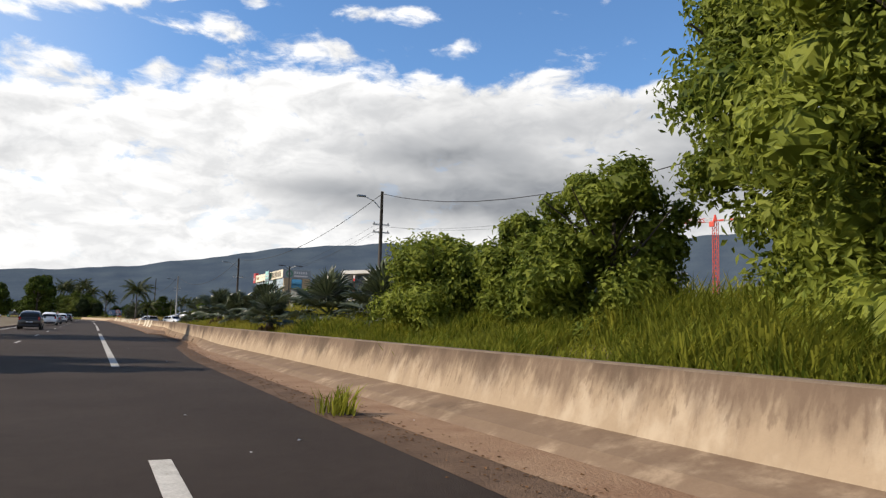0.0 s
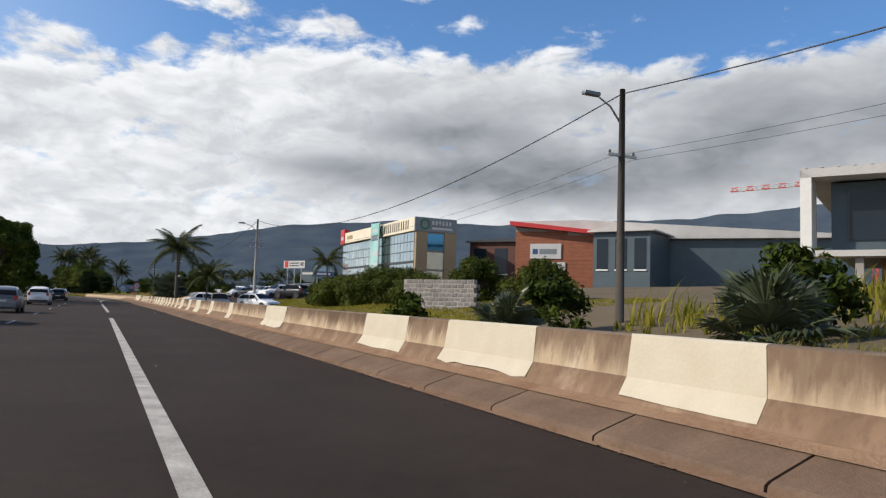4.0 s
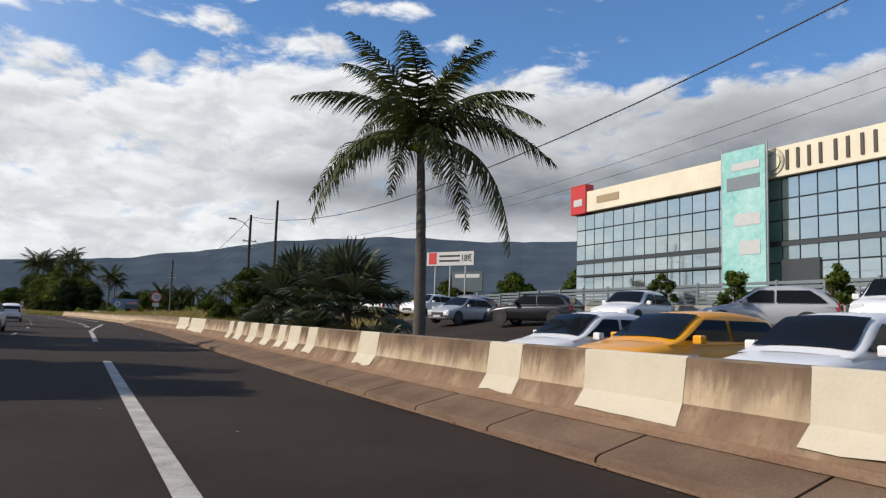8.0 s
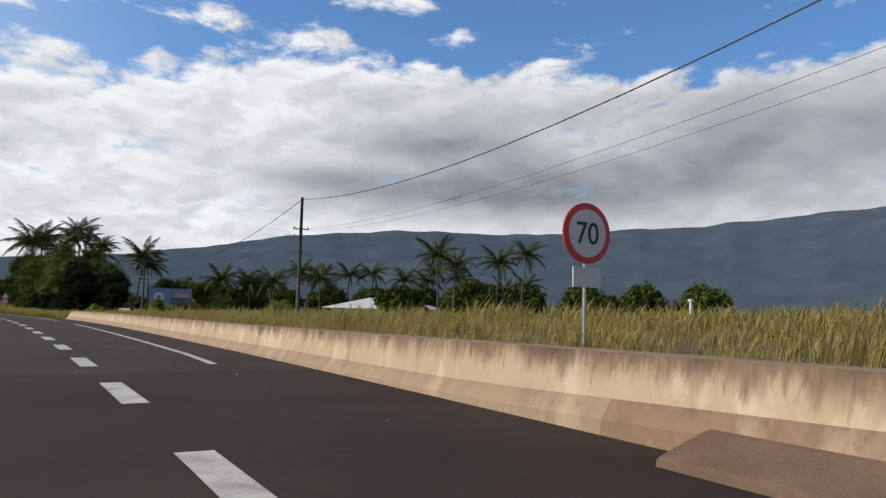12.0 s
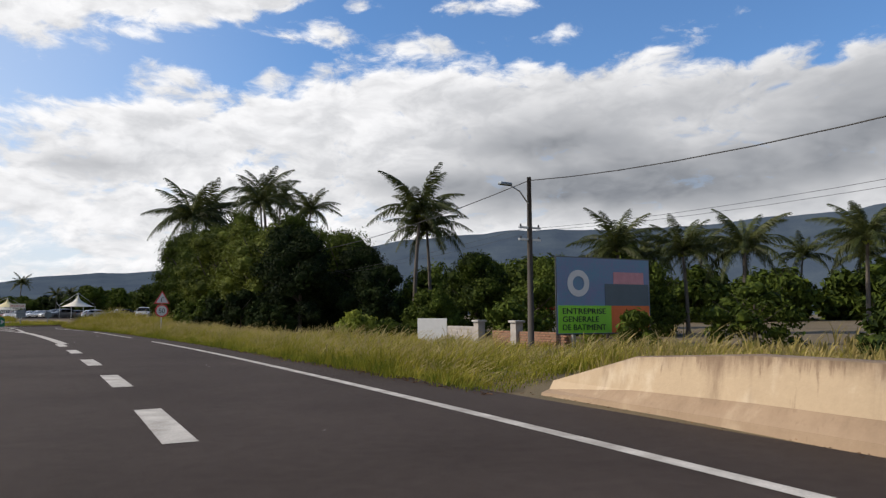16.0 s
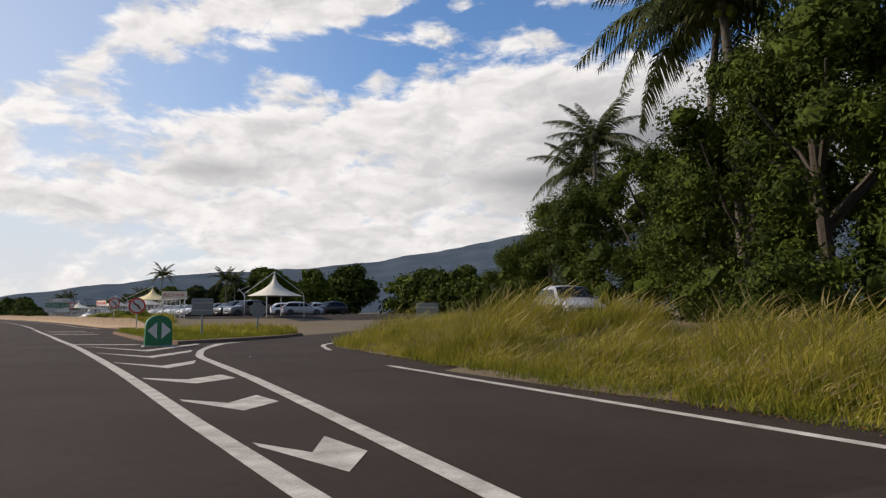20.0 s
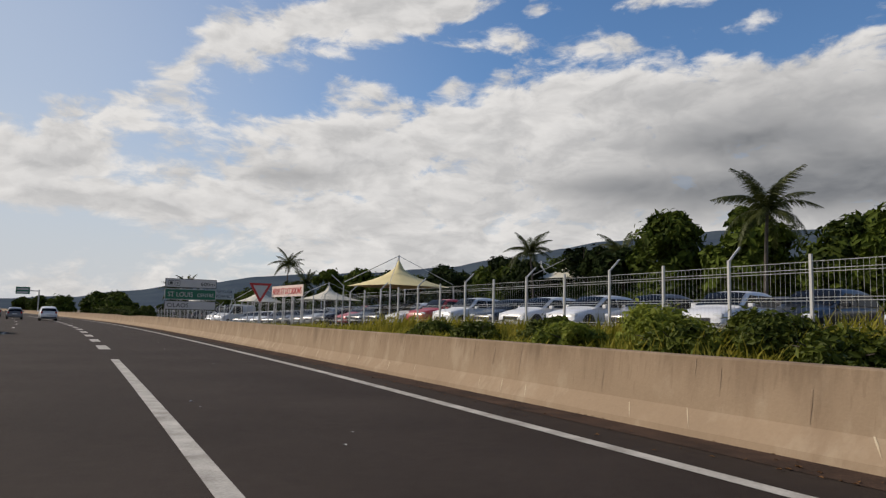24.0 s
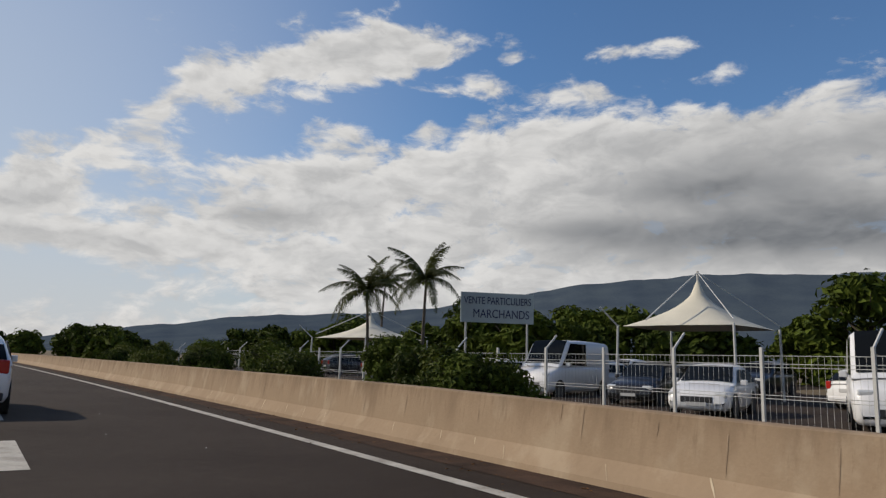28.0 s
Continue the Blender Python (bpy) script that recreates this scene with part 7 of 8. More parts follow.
# nose: bollard, island, signs seen from behind
def nose_bollard(m):
    ob = thing("nose_bollard", m, "green plastic nose bollard with two white arrow panels", "bollard")
    n = 20
    out = [(-0.56, 0.0), (0.56, 0.0), (0.58, 0.1), (0.56, 0.75)] + [(0.56 * math.cos(math.pi * k / n), 0.75 + 0.5 * math.sin(math.pi * k / n) ** 0.8) for k in range(1, n)] + [(-0.56, 0.75), (-0.58, 0.1)]
    bm = prism(out, -0.14, 0.34)
    bmesh.ops.bevel(bm, geom=[e for e in bm.edges if e.calc_face_angle(0) > 0.9], offset=0.05, segments=2, affect="EDGES")
    part("shell", bm, M_PLASTICGREEN, ob)
    for sgn in (-1, 1):
        part("arrow_panel", prism([(sgn * 0.1, 0.32), (sgn * 0.1, 0.98), (sgn * 0.5, 0.65)], -0.155, -0.135), M_SIGNWHITE, ob, "white triangular arrow panel")
    part("foot", box(-0.66, -0.22, 0, 0.66, 0.42, 0.06, bevel=0.02), M_CONCRETE, ob)


nose_bollard(along(380.7, 3.6, 0.0) @ Matrix.Diagonal((0.88, 0.9, 1.0, 1)))
island = [(382.2, 4.6), (383.2, 4.05), (385, 3.95), (390, 4.0), (396, 4.1), (401.5, 4.3), (404.5, 5.2), (405.5, 6.8), (403.5, 9.4), (399, 12.2), (394, 14.2), (390.5, 13.2), (387.5, 11.0), (384.5, 7.6)]
bm = bmesh.new()
base = [bm.verts.new(at(s, d, 0.0)) for s, d in island]
c_s, c_d = 393, 7.8
up_ = [bm.verts.new(at(s + (c_s - s) * 0.012, d + (c_d - d) * 0.012, 0.14)) for s, d in island]
inn = [bm.verts.new(at(s + (c_s - s) * 0.05, d + (c_d - d) * 0.05, 0.15)) for s, d in island]
for k in range(len(island)):
    j = (k + 1) % len(island)
    bm.faces.new((base[k], base[j], up_[j], up_[k])), bm.faces.new((up_[k], up_[j], inn[j], inn[k]))
bmesh.ops.recalc_face_normals(bm, faces=bm.faces)
kerb_ring = solid("island_kerb", bm, M_KERB, "concrete kerb round the grass island", "kerb", kind="structure")
bm = bmesh.new()
bm.faces.new([bm.verts.new(at(s + (c_s - s) * 0.05, d + (c_d - d) * 0.05, 0.146)) for s, d in island])
bmesh.ops.recalc_face_normals(bm, faces=bm.faces)
solid("island_soil", bm, M_EARTH, "soil of the grass island", "island", kind="structure")


def in_island(s, d, shrink=0.92):
    hit = False
    pts = [(c_s + (a - c_s) * shrink, c_d + (b - c_d) * shrink) for a, b in island]
    for (a, b), (p, q) in zip(pts, pts[1:] + pts[:1]):
        if (b > d) != (q > d) and s < (p - a) * (d - b) / (q - b) + a:
            hit = not hit
    return hit


grass("island_grass", 382, 406, 3.9, 14.5, 60000, 0.2, "green and yellow grass on the island", M_GREEN, 41, 0.011, skip=lambda s, d: not in_island(s, d), level=0.145)
grass("island_tall_grass", 389, 405, 7, 14.2, 12000, 0.5, "taller dry grass on the island's far side", M_GRASS, 42, 0.016, skip=lambda s, d: not in_island(s, d) or d < 8.2 - (405 - s) * 0.05, level=0.145)


def sign_back(m, w, h, z0, label, eight=False):
    ob = thing("road_sign", m, label, "road sign", "signs seen from behind")
    part("post", box(-0.04, -0.03, -0.3, 0.04, 0.05, z0 + h * 0.7), M_GREYBACK, ob)
    if eight:
        part("plate", disc(w / 2, 0.03, 8), M_GREYBACK, ob, m=pose(0, -0.05, z0 + h / 2, 0, 22.5, 0))
    else:
        pl = part("plate", box(-w / 2, -0.05, z0, w / 2, -0.02, z0 + h, bevel=0.01), M_GREYBACK, ob)
        for z in (z0 + h * 0.25, z0 + h * 0.7):
            part("rail", box(-w / 2 + 0.05, -0.09, z, w / 2 - 0.05, -0.05, z + 0.05), M_STEEL, pl)


sign_back(along(388.7, 7.0, 0.14), 1.1, 0.85, 1.1, "grey back of a square road sign on the island")
sign_back(along(391.3, 10.7, 0.14), 0.95, 0.95, 0.9, "dark eight-sided back of a stop sign", True)
for s, d, w, h, z in ((380.8, 15.9, 1.1, 0.8, 1.4), (384.8, 18.3, 1.1, 0.75, 1.5)):
    g = rise(s, d)
    sign_back(along(s, d, g, -20), w, h, z - h / 2 - g, "blue-grey back of a small square sign in the verge")



def banned_turn(m, centre, r, label):
    ob = round_sign(m, "", r, centre, label)
    face = [c for c in ob.children if c.name.startswith("plate")][0]
    part("slash", box(-r * 0.72, -0.03, -r * 0.07, r * 0.72, -0.016, r * 0.07), M_RED, face, m=pose(0, 0, 0, 0, 45, 0))
    part("arrow", tube([(r * 0.2, -0.022, -r * 0.45), (r * 0.2, -0.022, 0.0), (-r * 0.1, -0.022, r * 0.15), (-r * 0.4, -0.022, r * 0.15)], r * 0.08, 6), M_INK, face)
    return ob


banned_turn(along(400.3, 5.55, 0.14), 1.68, 0.52, "round no-turn sign with a red rim on the island")
banned_turn(along(419.5, 6.75, 0.5), 1.75, 0.46, "round no-turn sign with a red rim behind the barrier")


# ---- fourth stretch: used-car yard ----
grass("yard_verge", 412, 448, lambda s: off3(s) + 0.75, 11, 20000, 0.55, "weeds and grass behind the barrier", M_GRASS, 51, 0.018)
grass("yard_verge_thin", 448, 560, lambda s: off3(s) + 0.75, 11.5, 12000, 0.28, "thin grass behind the barrier", M_GRASS, 52, 0.018)
for i, (s, d, h, r) in enumerate(((424.6, 8.0, 0.95, 0.9), (429.8, 8.2, 0.9, 0.9), (432.6, 8.3, 0.95, 0.95), (435.4, 8.4, 0.9, 0.9), (439.4, 8.6, 0.8, 0.85), (442, 8.8, 0.75, 0.8), (426, 8.6, 1.1, 1.1), (428.5, 9.0, 1.15, 1.2), (431.3, 8.8, 1.2, 1.1), (434, 9.2, 1.3, 1.1), (423.5, 8.4, 1.2, 1.0), (437, 9.2, 1.0, 0.9), (420.5, 9.5, 1.2, 1.0))):
    tree(on_land(s, d, i * 50), h * 0.72, r, "low straggling green shrub before the fence", 260 + i, M_BUSH if i % 3 == 0 else M_SHRUB, 0.06, 30, 280, 0.0, name="shrub", category="shrub")
for i in range(15):
    s = 512 + i * 3.2
    tree(on_land(s, 9.0 + (i % 3) * 0.9, i * 50), 1.35 + 0.35 * (i % 3), 1.5, "straggling green bush along the barrier", 280 + i, M_SHRUB if i % 2 else M_TREE, 0.065, 34, 300, 0.0, name="bush", category="bush")
FENCE_D = 12.0
fence_parts = {}


def fence_panel(s, step):
    """White mesh panel of thin wires, its post and, on every second, a slanted top arm."""
    if not fence_parts:
        bm = bmesh.new()
        for k in range(int(step / 0.11)):
            tube([(0, k * 0.11, 0.08), (0, k * 0.11, 1.6)], 0.0028, 3, bm)
        fence_parts["wires"] = mesh_of("wire_mesh", bm, M_WHITEMETAL)
        bm = bmesh.new()
        tube([(0, 0, 0), (0, step, 0)], 0.006, 4, bm)
        fence_parts["rail"] = mesh_of("cross_wire", bm, M_WHITEMETAL)
        fence_parts["post"] = mesh_of("post", box(-0.027, -0.027, -0.3, 0.027, 0.027, 1.75), M_WHITEMETAL)
        fence_parts["arm"] = mesh_of("top_arm", tube([(0, 0, 1.72), (0.34, 0, 2.05)], 0.025, 6), M_WHITEMETAL)
    g = rise(s, FENCE_D)
    ob = thing("mesh_fence_panel", along(s, FENCE_D, g), "white welded mesh fence panel with a post", "fence", "yard fence panels")
    part("post", fence_parts["post"], None, ob)
    tagged(part("wire_mesh", fence_parts["wires"], None, ob), kind="stuff")
    for z in (0.1, 0.32, 0.38, 0.86, 0.92, 1.4, 1.46, 1.6):
        part("cross_wire", fence_parts["rail"], None, ob, m=pose(0, 0, z))
    if round(s / step) % 2 == 0:
        part("top_arm", fence_parts["arm"], None, ob)


s = 416.0
while s < 552:
    fence_panel(s, 1.87)
    s += 1.87
# yard floor
bm = bmesh.new()
rows_ = []
for s in range(414, 580, 4):
    rows_.append([bm.verts.new(at(s, d, rise(s, d) + 0.03)) for d in (12.4, 20, 30, 40, 52)])
for a, b in zip(rows_, rows_[1:]):
    for j in range(4):
        bm.faces.new((a[j], a[j + 1], b[j + 1], b[j]))
bmesh.ops.recalc_face_normals(bm, faces=bm.faces)
solid("yard_floor", bm, M_ASPHALT, "grey asphalt floor of the car yard", "yard", kind="structure")
rng_y = random.Random(8)
PAINTS = [(P_WHITE, "white"), (P_BLACK, "black"), (P_SILVER, "silver"), (P_GREY, "grey"), (P_WHITE, "white"), (P_BLACK, "black"), (P_BLACK, "black"), (P_WHITE, "white")]
made = {}


def yard_car(m, shape, k, lab):
    pt, col = k
    key = (shape, col)
    if key not in made:
        made[key] = car(m, shape, pt, f"{col} {'hatchback' if shape == 'hatch' else 'off-road car' if shape == 'suv' else 'estate car'} {lab}", "cars for sale")
        return made[key]
    return copy_thing(made[key], m)


s = 421.0
i = 0
while s < 503:
    k = (P_RED, "red") if 459 < s < 462 or 472 < s < 475 else PAINTS[rng_y.randrange(len(PAINTS))]
    yard_car(on_land(s, 19.2 + rng_y.uniform(-0.25, 0.25), rng_y.uniform(-4, 4) + (12 if s < 478 else 26)), ("hatch", "suv", "hatch", "wagon")[rng_y.randrange(4)], k, "for sale in the fenced yard")
    s += 3.1 + rng_y.uniform(-0.2, 0.5)
for s in (424 + 6.3 * q for q in range(22)):
    yard_car(on_land(s, 26.5 + rng_y.uniform(-1, 1), 170 + rng_y.uniform(-6, 6)), ("hatch", "suv", "hatch", "wagon")[rng_y.randrange(4)], PAINTS[rng_y.randrange(len(PAINTS))], "for sale in the fenced yard")
for s in (430 + 9.0 * q for q in range(15)):
    yard_car(on_land(s, 33 + rng_y.uniform(-1, 1), 10), ("suv", "hatch")[rng_y.randrange(2)], PAINTS[rng_y.randrange(len(PAINTS))], "for sale in the fenced yard")
car(on_land(508.6, 19.0, 28), "van", P_WHITE, "white van standing in the yard", "", "delivery_van", "van")
car(on_land(513.4, 18.8, 22), "hatch", P_WHITE, "white hatchback for sale beside the canopy", "cars for sale")
car(on_land(517.6, 21.0, 20), "hatch", P_BLACK, "black hatchback for sale behind the fence", "cars for sale")
car(on_land(523, 22.0, 15), "van", P_WHITE, "white van standing in the yard", "", "delivery_van", "van")


def peak_tent(m, w, eave, peak, cloth, label):
    """A stretched canopy: concave peak, scalloped eaves, tilted masts and stay cables."""
    ob = thing("peak_tent", m, label, "tent", "peaked canopies")
    bm = bmesh.new()
    n, k = 24, 9
    rings = []
    for j in range(k + 1):
        u = j / k
        row = []
        for i in range(n):
            a = 2 * math.pi * i / n
            sq = 1 / max(abs(math.cos(a)), abs(math.sin(a)))
            r = w / 2 * (u * (1 + (sq - 1) * u) * (1 - 0.06 * u * (1 - abs(math.cos(2 * a)))) + 0.012)
            z = peak - (peak - eave) * (u ** 0.52) - 0.0
            row.append(bm.verts.new((r * math.cos(a), r * math.sin(a), z)))
        rings.append(row)
    for a, b in zip(rings, rings[1:]):
        for i in range(n):
            bm.faces.new((a[i], a[(i + 1) % n], b[(i + 1) % n], b[i]))
    part("canopy", bm, cloth, ob, smooth=True)
    part("mast_top", tube([(0, 0, peak - 0.2), (0, 0, peak + 0.35)], 0.05, 7), M_WHITEMETAL, ob)
    for sx in (-1, 1):
        for sy in (-1, 1):
            x, y = sx * w / 2, sy * w / 2
            part("post", tube([(x * 1.02, y * 1.02, -0.1), (x, y, eave + 0.05)], 0.05, 7), M_WHITEMETAL, ob)
        st = part("stay", tube([(0, 0, peak + 0.3), (sx * w / 2, -w / 2, eave + 0.2)], 0.02, 5), M_WHITEMETAL, ob)
        part("stay", tube([(sx * w / 2, w / 2, eave), (sx * w / 2 * 1.25, w / 2 * 1.2, eave + 0.75)], 0.035, 5), M_WHITEMETAL, ob)
    part("long_stay", tube([(0, 0, peak + 0.3), (-w * 0.75, w * 0.1, eave + 0.15)], 0.03, 5), M_WHITEMETAL, ob)
    return ob


for s, d, w, e, p, cl, lab in ((418.3, 21, 4.1, 3.0, 5.1, M_TENT, "white peaked canopy on posts over the yard"), (468.5, 20.0, 5.4, 3.4, 5.25, M_TENTY, "yellowish peaked canopy on posts over the yard"), (474, 40.5, 7.0, 5.0, 7.1, M_TENT, "white peaked canopy on posts over the yard"),
                               (481, 42, 6.0, 5.0, 6.9, M_TENT, "white peaked canopy on posts over the yard"), (518.3, 25, 4.7, 2.95, 4.95, M_TENT, "white peaked canopy on posts over the yard"), (540.2, 22, 5.2, 2.6, 4.15, M_TENT, "white peaked canopy on posts over the yard"), (497, 26, 5.4, 3.0, 4.6, M_TENT, "white peaked canopy on posts over the yard")):
    g = rise(s, d)
    peak_tent(along(s, d, g, 12), w, e - g, p - g, cl, lab)


# direction sign
def direction_sign():
    g = rise(477.6, 7.8)
    ob = thing("direction_sign", along(477.6, 7.85, g, -2), "three-panel direction sign on two steel posts", "road sign")
    for x in (-0.65, 0.75):
        part("post", box(x - 0.06, 0.05, -0.4, x + 0.06, 0.17, 3.0), M_STEEL, ob)
    for z0, z1, mt, back in ((3.08, 3.72, M_SIGNWHITE, M_INK), (2.22, 2.99, M_SIGNGREEN, M_SIGNWHITE), (1.5, 2.13, M_SIGNWHITE, M_INK)):
        p = part("panel", box(-1.76, 0.0, z0 - g, 1.76, 0.05, z1 - g), back, ob)
        part("face", box(-1.72, -0.008, z0 + 0.04 - g, 1.72, 0.0, z1 - 0.04 - g), mt, p)
        if z0 > 3:
            part("number_frame", box(-1.55, -0.012, 3.22 - g, -0.75, -0.008, 3.58 - g), M_INK, p)
            part("number_face", box(-1.52, -0.016, 3.25 - g, -0.78, -0.012, 3.55 - g), M_SIGNWHITE, p)
            part("lettering", words("24", 0.19, M_INK, width=0.3), None, p, m=pose(-1.02, -0.024, 3.4 - g))
            part("pictogram", box(-1.46, -0.024, 3.31 - g, -1.26, -0.016, 3.49 - g), M_INK, p)
            part("lettering", words("600m", 0.25, M_INK, width=0.95), None, p, m=pose(1.15, -0.016, 3.38 - g))
        elif z0 > 2:
            part("lettering", words("ST LOUIS", 0.34, M_SIGNWHITE, width=1.7), None, p, m=pose(-0.7, -0.016, 2.6 - g))
            part("lettering", words("CENTRE", 0.25, M_SIGNWHITE, width=1.15), None, p, m=pose(1.03, -0.016, 2.57 - g))
        else:
            part("lettering", words("CILAOS", 0.29, M_INK, width=1.45), None, p, m=pose(-0.85, -0.016, 1.82 - g))


direction_sign()
g = rise(455.7, 7.2)
ob = thing("yield_sign", along(455.7, 7.2, g), "give-way triangle standing point down behind the barrier", "road sign", "road signs")
part("post", tube([(0, 0.05, -0.3), (0, 0.05, 2.2 - g)], 0.035, 8), M_STEEL, ob)
p = part("triangle", prism([(-0.5, 2.68 - g), (0.5, 2.68 - g), (0, 1.8 - g)], 0, 0.03), M_RED, ob)
part("triangle_face", prism([(-0.33, 2.58 - g), (0.33, 2.58 - g), (0, 2.0 - g)], -0.012, 0), M_SIGNWHITE, p)

c0, c1 = at(475.0, 13.1), at(469.2, 13.4)
way = c1 - c0
ang = math.degrees(math.atan2(way.y, way.x))
g = rise(472, 13.2)
ob = thing("sales_banner", pose((c0.x + c1.x) / 2, (c0.y + c1.y) / 2, g, 0, 0, ang), "long pink and white banner with red lettering", "banner")
for x in (-2.7, -0.9, 0.9, 2.7):
    part("post", box(x - 0.04, 0.03, -0.2, x + 0.04, 0.11, 3.3 - g), M_WHITEMETAL, ob)
b = part("cloth", box(-3.1, -0.02, 2.55 - g, 3.1, 0.02, 3.32 - g), mat("banner_pink", (0.6, 0.46, 0.42), 0.7, var=0.6, scale=1.5, second=(0.75, 0.68, 0.6)), ob)
part("lettering", words("NEUFS ET OCCASIONS", 0.44, M_RED, width=5.7), None, b, m=pose(0, -0.035, 2.93 - g))

c0, c1 = at(528.6, 20.6), at(527.2, 24.0)
way = c1 - c0
ang = math.degrees(math.atan2(way.y, way.x))
g = rise(528, 22)
ob = thing("yard_board", pose((c0.x + c1.x) / 2, (c0.y + c1.y) / 2, g, 0, 0, ang), "grey-blue board with navy blue lettering over the yard", "board")
for x in (-1.6, 1.6):
    part("post", tube([(x, 0.1, -0.2), (x, 0.1, 4.6 - g)], 0.06, 7), M_STEEL, ob)
M_NAVY = mat("board_navy", (0.012, 0.018, 0.07), 0.7, var=0.3, scale=2)
b = part("panel", box(-1.9, -0.03, 3.3 - g, 1.9, 0.04, 4.8 - g), mat("board_pale", (0.3, 0.36, 0.38), 0.75, var=0.4, scale=1), ob)
part("lettering", words("VENTE PARTICULIERS", 0.36, M_NAVY, width=3.5), None, b, m=pose(0, -0.05, 4.4 - g))
part("lettering", words("MARCHANDS", 0.42, M_NAVY, width=2.9), None, b, m=pose(0.2, -0.05, 3.75 - g))
g = rise(424.5, 13)
ob = thing("advert_board", along(424.8, 13.0, g, -4), "cream panel with red lettering above the fence", "board")
part("panel", box(-1.2, 0, 1.75, 1.2, 0.05, 2.55), M_FASCIA, ob)
part("lettering", words("MULTI-MAR", 0.32, M_RED, width=2.0), None, ob, m=pose(-0.05, -0.012, 2.15))
for x in (-1.0, 1.0):
    part("post", box(x - 0.04, 0.05, -0.2, x + 0.04, 0.12, 2.5), M_WHITEMETAL, ob)

# trees and palms in and behind the yard
for i, (s, d, z, sc) in enumerate(((442.5, 23.4, 5.7, 0.52), (472.5, 34.6, 7.0, 0.58), (466.2, 38.1, 6.6, 0.58), (506.5, 27.0, 5.2, 0.55), (531.1, 16.8, 4.7, 0.5), (527.5, 17.6, 5.0, 0.5), (606, 62, 14.8, 1.2))):
    coconut(on_land(s, d), z - rise(s, d), 300 + i, "garden palm standing among the yard's cars", sc, "yard palms", 18)
for i, (s, d, h, r) in enumerate(((456.2, 33, 7.4, 3.0), (449.8, 32, 6.8, 2.8), (444.1, 36, 6.4, 2.8), (496.5, 32, 5.6, 2.6), (478, 37, 6.4, 3.2), (484, 38, 6.0, 3.0), (490, 39, 5.8, 3.0), (468, 41, 6.8, 3.4), (459, 36, 7.0, 3.2), (503.2, 28.6, 6.6, 2.7), (499.5, 31, 6.6, 2.8), (501.5, 36.3, 6.4, 2.8), (485.7, 46, 6.6, 3.2), (505.5, 31.1, 6.2, 2.6), (506.5, 37, 6.2, 2.8), (540.6, 36, 5.0, 2.8), (556.9, 22, 3.8, 2.4), (555, 27, 4.0, 2.4), (532.3, 33, 3.8, 2.2), (537, 28, 4.8, 2.4), (533, 28, 4.6, 2.3), (532.2, 40, 3.6, 2.2), (529, 54, 5.2, 3.2), (452.7, 44, 5.2, 3.0), (434.1, 48.9, 6.4, 3.2), (418.7, 44.3, 5.8, 2.8), (408.2, 38, 5.0, 3.2), (406, 52, 4.8, 3.2), (570, 36, 5, 3.4), (580, 28, 4.5, 3.2), (478, 52, 7, 4), (515, 50, 6, 3.6), (545, 48, 6, 3.6), (462, 50, 6.5, 3.6), (590, 40, 5, 3.6))):
    tree(on_land(s, d, i * 41), h, r, "dark leafy tree behind the car yard", 330 + i, M_TREE, 0.27, 44, 100, 0.0)

# leaf colour holds the shade of the backlit yard
for i in range(12):
    s = 464 + i * 4.0
    tree(on_land(s, 36.5 + 1.5 * (i % 3), i * 61), 5.8 + 0.7 * (i % 3), 3.0, "dark leafy tree close behind the yard's cars", 520 + i, M_TREE_SHADED, 0.26, 40, 90, 0.0)
for i in range(19):
    s = 425 + i * 9.0
    tree(on_land(s, 46 + 3 * (i % 3), i * 61), 5.2 + 0.9 * (i % 4), 4.6, "dark leafy tree in the row behind the car yard", 480 + i, M_TREE, 0.36, 40, 80, 0.0)

# distance: hedges and trees ahead
for i, (s, d, h, r) in enumerate(((600, 18, 3.4, 3), (612, 22, 3.6, 3.2), (626, 26, 4.5, 3.6), (645, 24, 5, 4), (665, 30, 6.5, 5), (690, 28, 7.5, 6), (705, 36, 8, 6), (740, 22, 7, 6), (780, 18, 7, 6), (830, 14, 7, 6), (900, 25, 9, 8), (960, -22, 9, 8), (820, -20, 8, 7), (700, -18, 7, 6), (620, -16, 6, 5))):
    tree(on_land(s, d, i * 41), h, r, "far dark tree beside the road ahead", 370 + i, M_TREE, 0.6, 36, 70, 0.0, group="far trees")

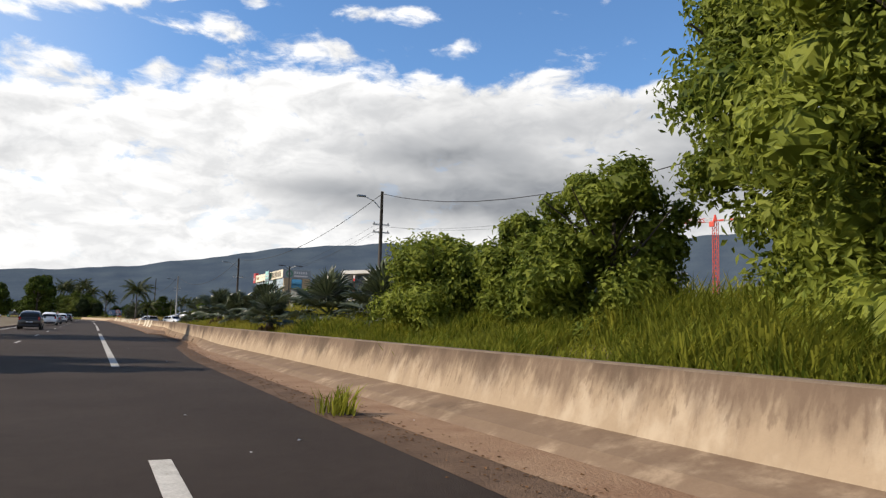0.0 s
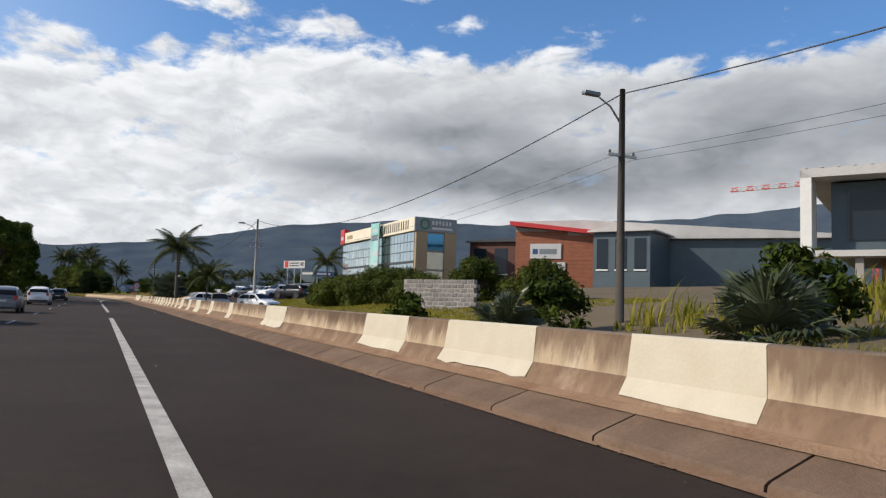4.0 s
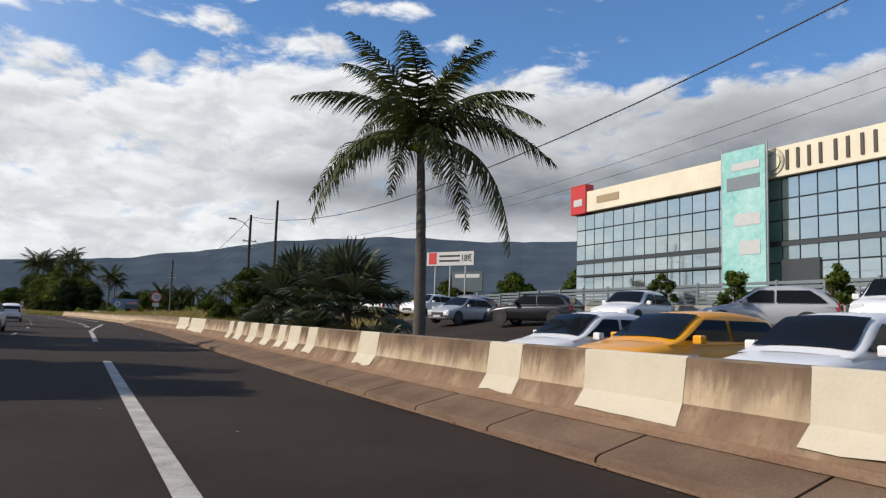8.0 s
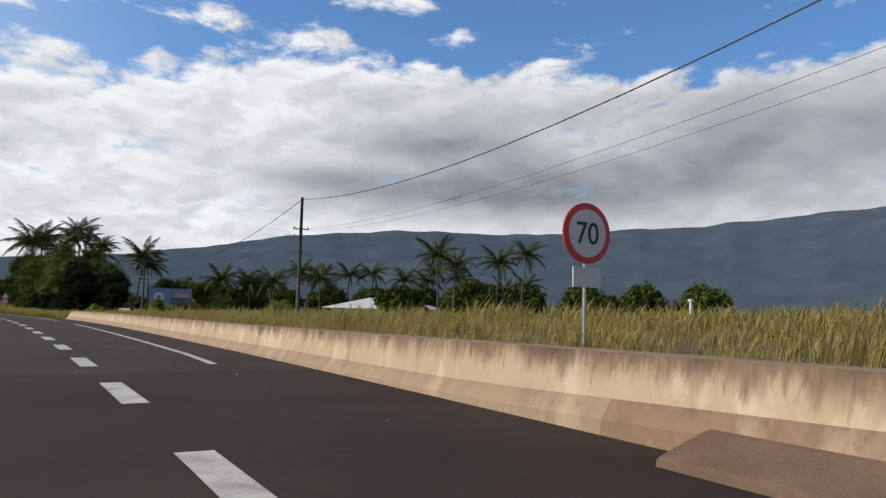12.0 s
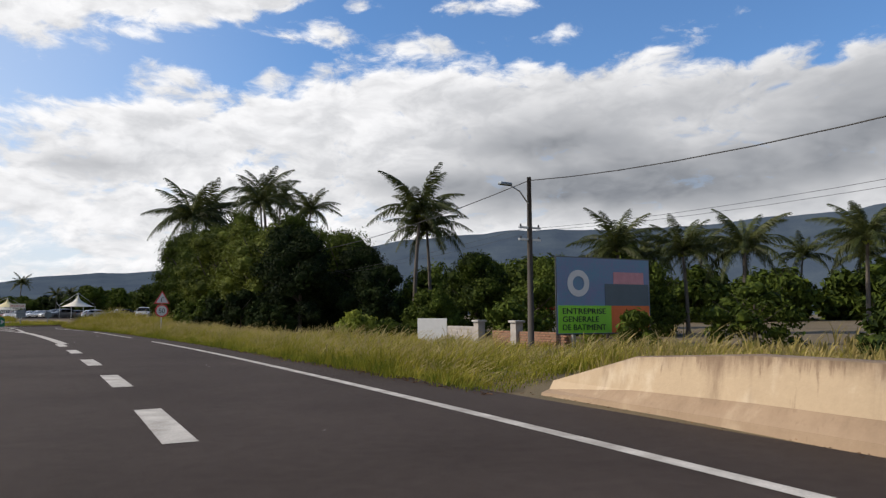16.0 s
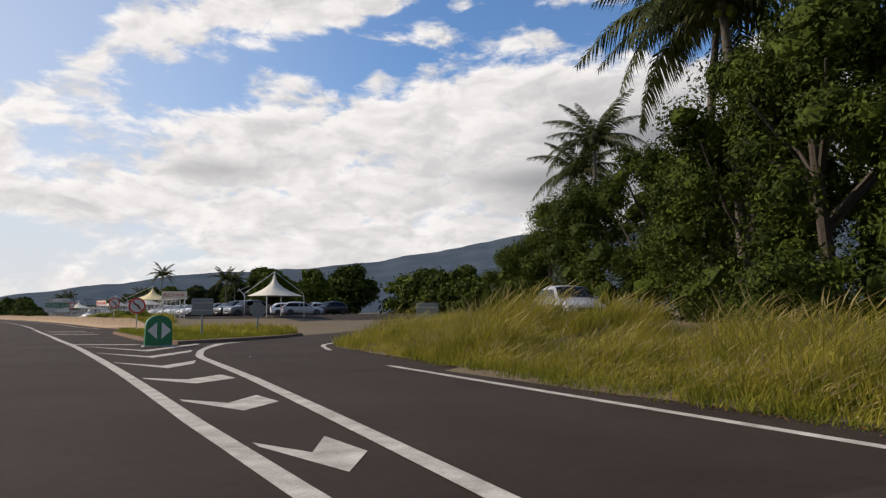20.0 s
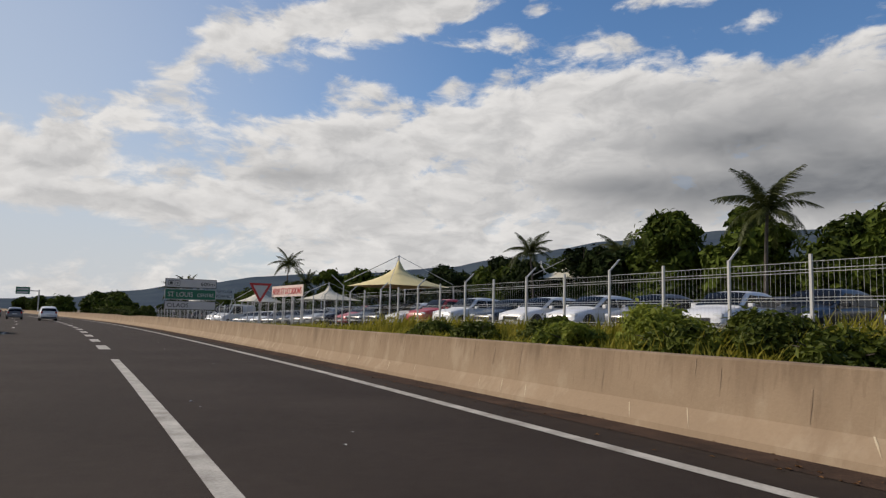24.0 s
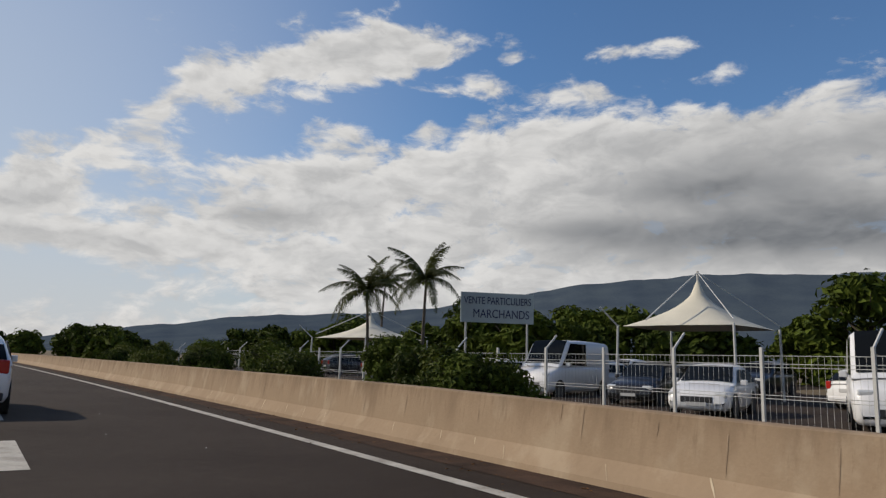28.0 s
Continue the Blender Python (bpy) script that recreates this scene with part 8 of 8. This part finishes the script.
# ---- far side of the road: trees that shade the lanes ----
for i, (s, d, h, r) in enumerate(((23.5, -9.6, 8.6, 2.4), (27.0, -9.8, 8.4, 2.4), (48.5, -9.3, 10.6, 2.6), (51.5, -9.6, 11.5, 2.7), (54.5, -9.4, 10.8, 2.6), (158.5, -9.6, 8.8, 2.6), (162.5, -9.8, 9.0, 2.7), (172.5, -9.5, 9.6, 2.8), (176.5, -9.7, 10.2, 2.9), (180, -9.9, 9.4, 2.6), (201, -11, 8.6, 1.6), (127, -13.5, 6, 2.6), (214, -13, 5, 3.2), (248, -14, 6, 3.4))):
    tree(along(s, d, 0.05, i * 60), h, r, "green tree on the far side of the carriageway", 400 + i, M_TREE, 0.22, 50, 120, 0.25, group="median trees")

# ---- traffic, standing ----
for i, (s, d, sh, pt, lab) in enumerate(((519.0, 0.2, "suv", P_WHITE, "white off-road car in the lane ahead, seen from behind"), (527, -3.0, "hatch", P_GREY, "dark grey car in the next lane, seen from behind"))):
    car(along(s, d, 0.005, -90), sh, pt, lab, "traffic")
lane_cars = [(72.8, P_BLACK, "black"), (104, P_WHITE, "white"), (119, P_GREY, "dark grey"), (146, P_WHITE, "white"), (180, P_BLACK, "black"), (186, P_WHITE, "white"), (219, P_WHITE, "white"), (236, P_GREY, "dark grey"), (268, P_WHITE, "white"), (300, P_GREY, "dark grey"), (330, P_WHITE, "white"), (367, P_WHITE, "white"), (395, P_WHITE, "white"), (432, P_GREY, "dark grey"), (470, P_BLACK, "black"), (560, P_GREY, "dark grey"), (590, P_WHITE, "white")]
for s, pt, col in lane_cars:
    yard_key = ("traffic", col)
    if yard_key in made:
        copy_thing(made[yard_key], along(s, -4.75, 0.005, -90))
    else:
        made[yard_key] = car(along(s, -4.75, 0.005, -90), "suv" if col != "dark grey" else "hatch", pt, f"{col} car in the far lane, seen from behind", "traffic")


def gantry(m):
    ob = thing("gantry_sign", m, "cantilever road sign reaching over the lanes", "road sign")
    part("mast", tube([(0, 0, -0.2), (0, 0, 6.6)], [0.2, 0.15], 10), M_STEEL, ob)
    part("boom", tube([(0, 0, 6.3), (-5.5, 0, 6.4)], [0.13, 0.1], 8), M_STEEL, ob)
    p = part("panel", box(-5.6, -0.2, 5.4, -2.2, -0.12, 7.3), M_SIGNGREEN, ob)
    for z in (5.6, 6.5):
        part("panel_bar", box(-5.3, -0.215, z, -2.6, -0.2, z + 0.45), M_SIGNWHITE, p)


gantry(along(650, 7.5, 0))
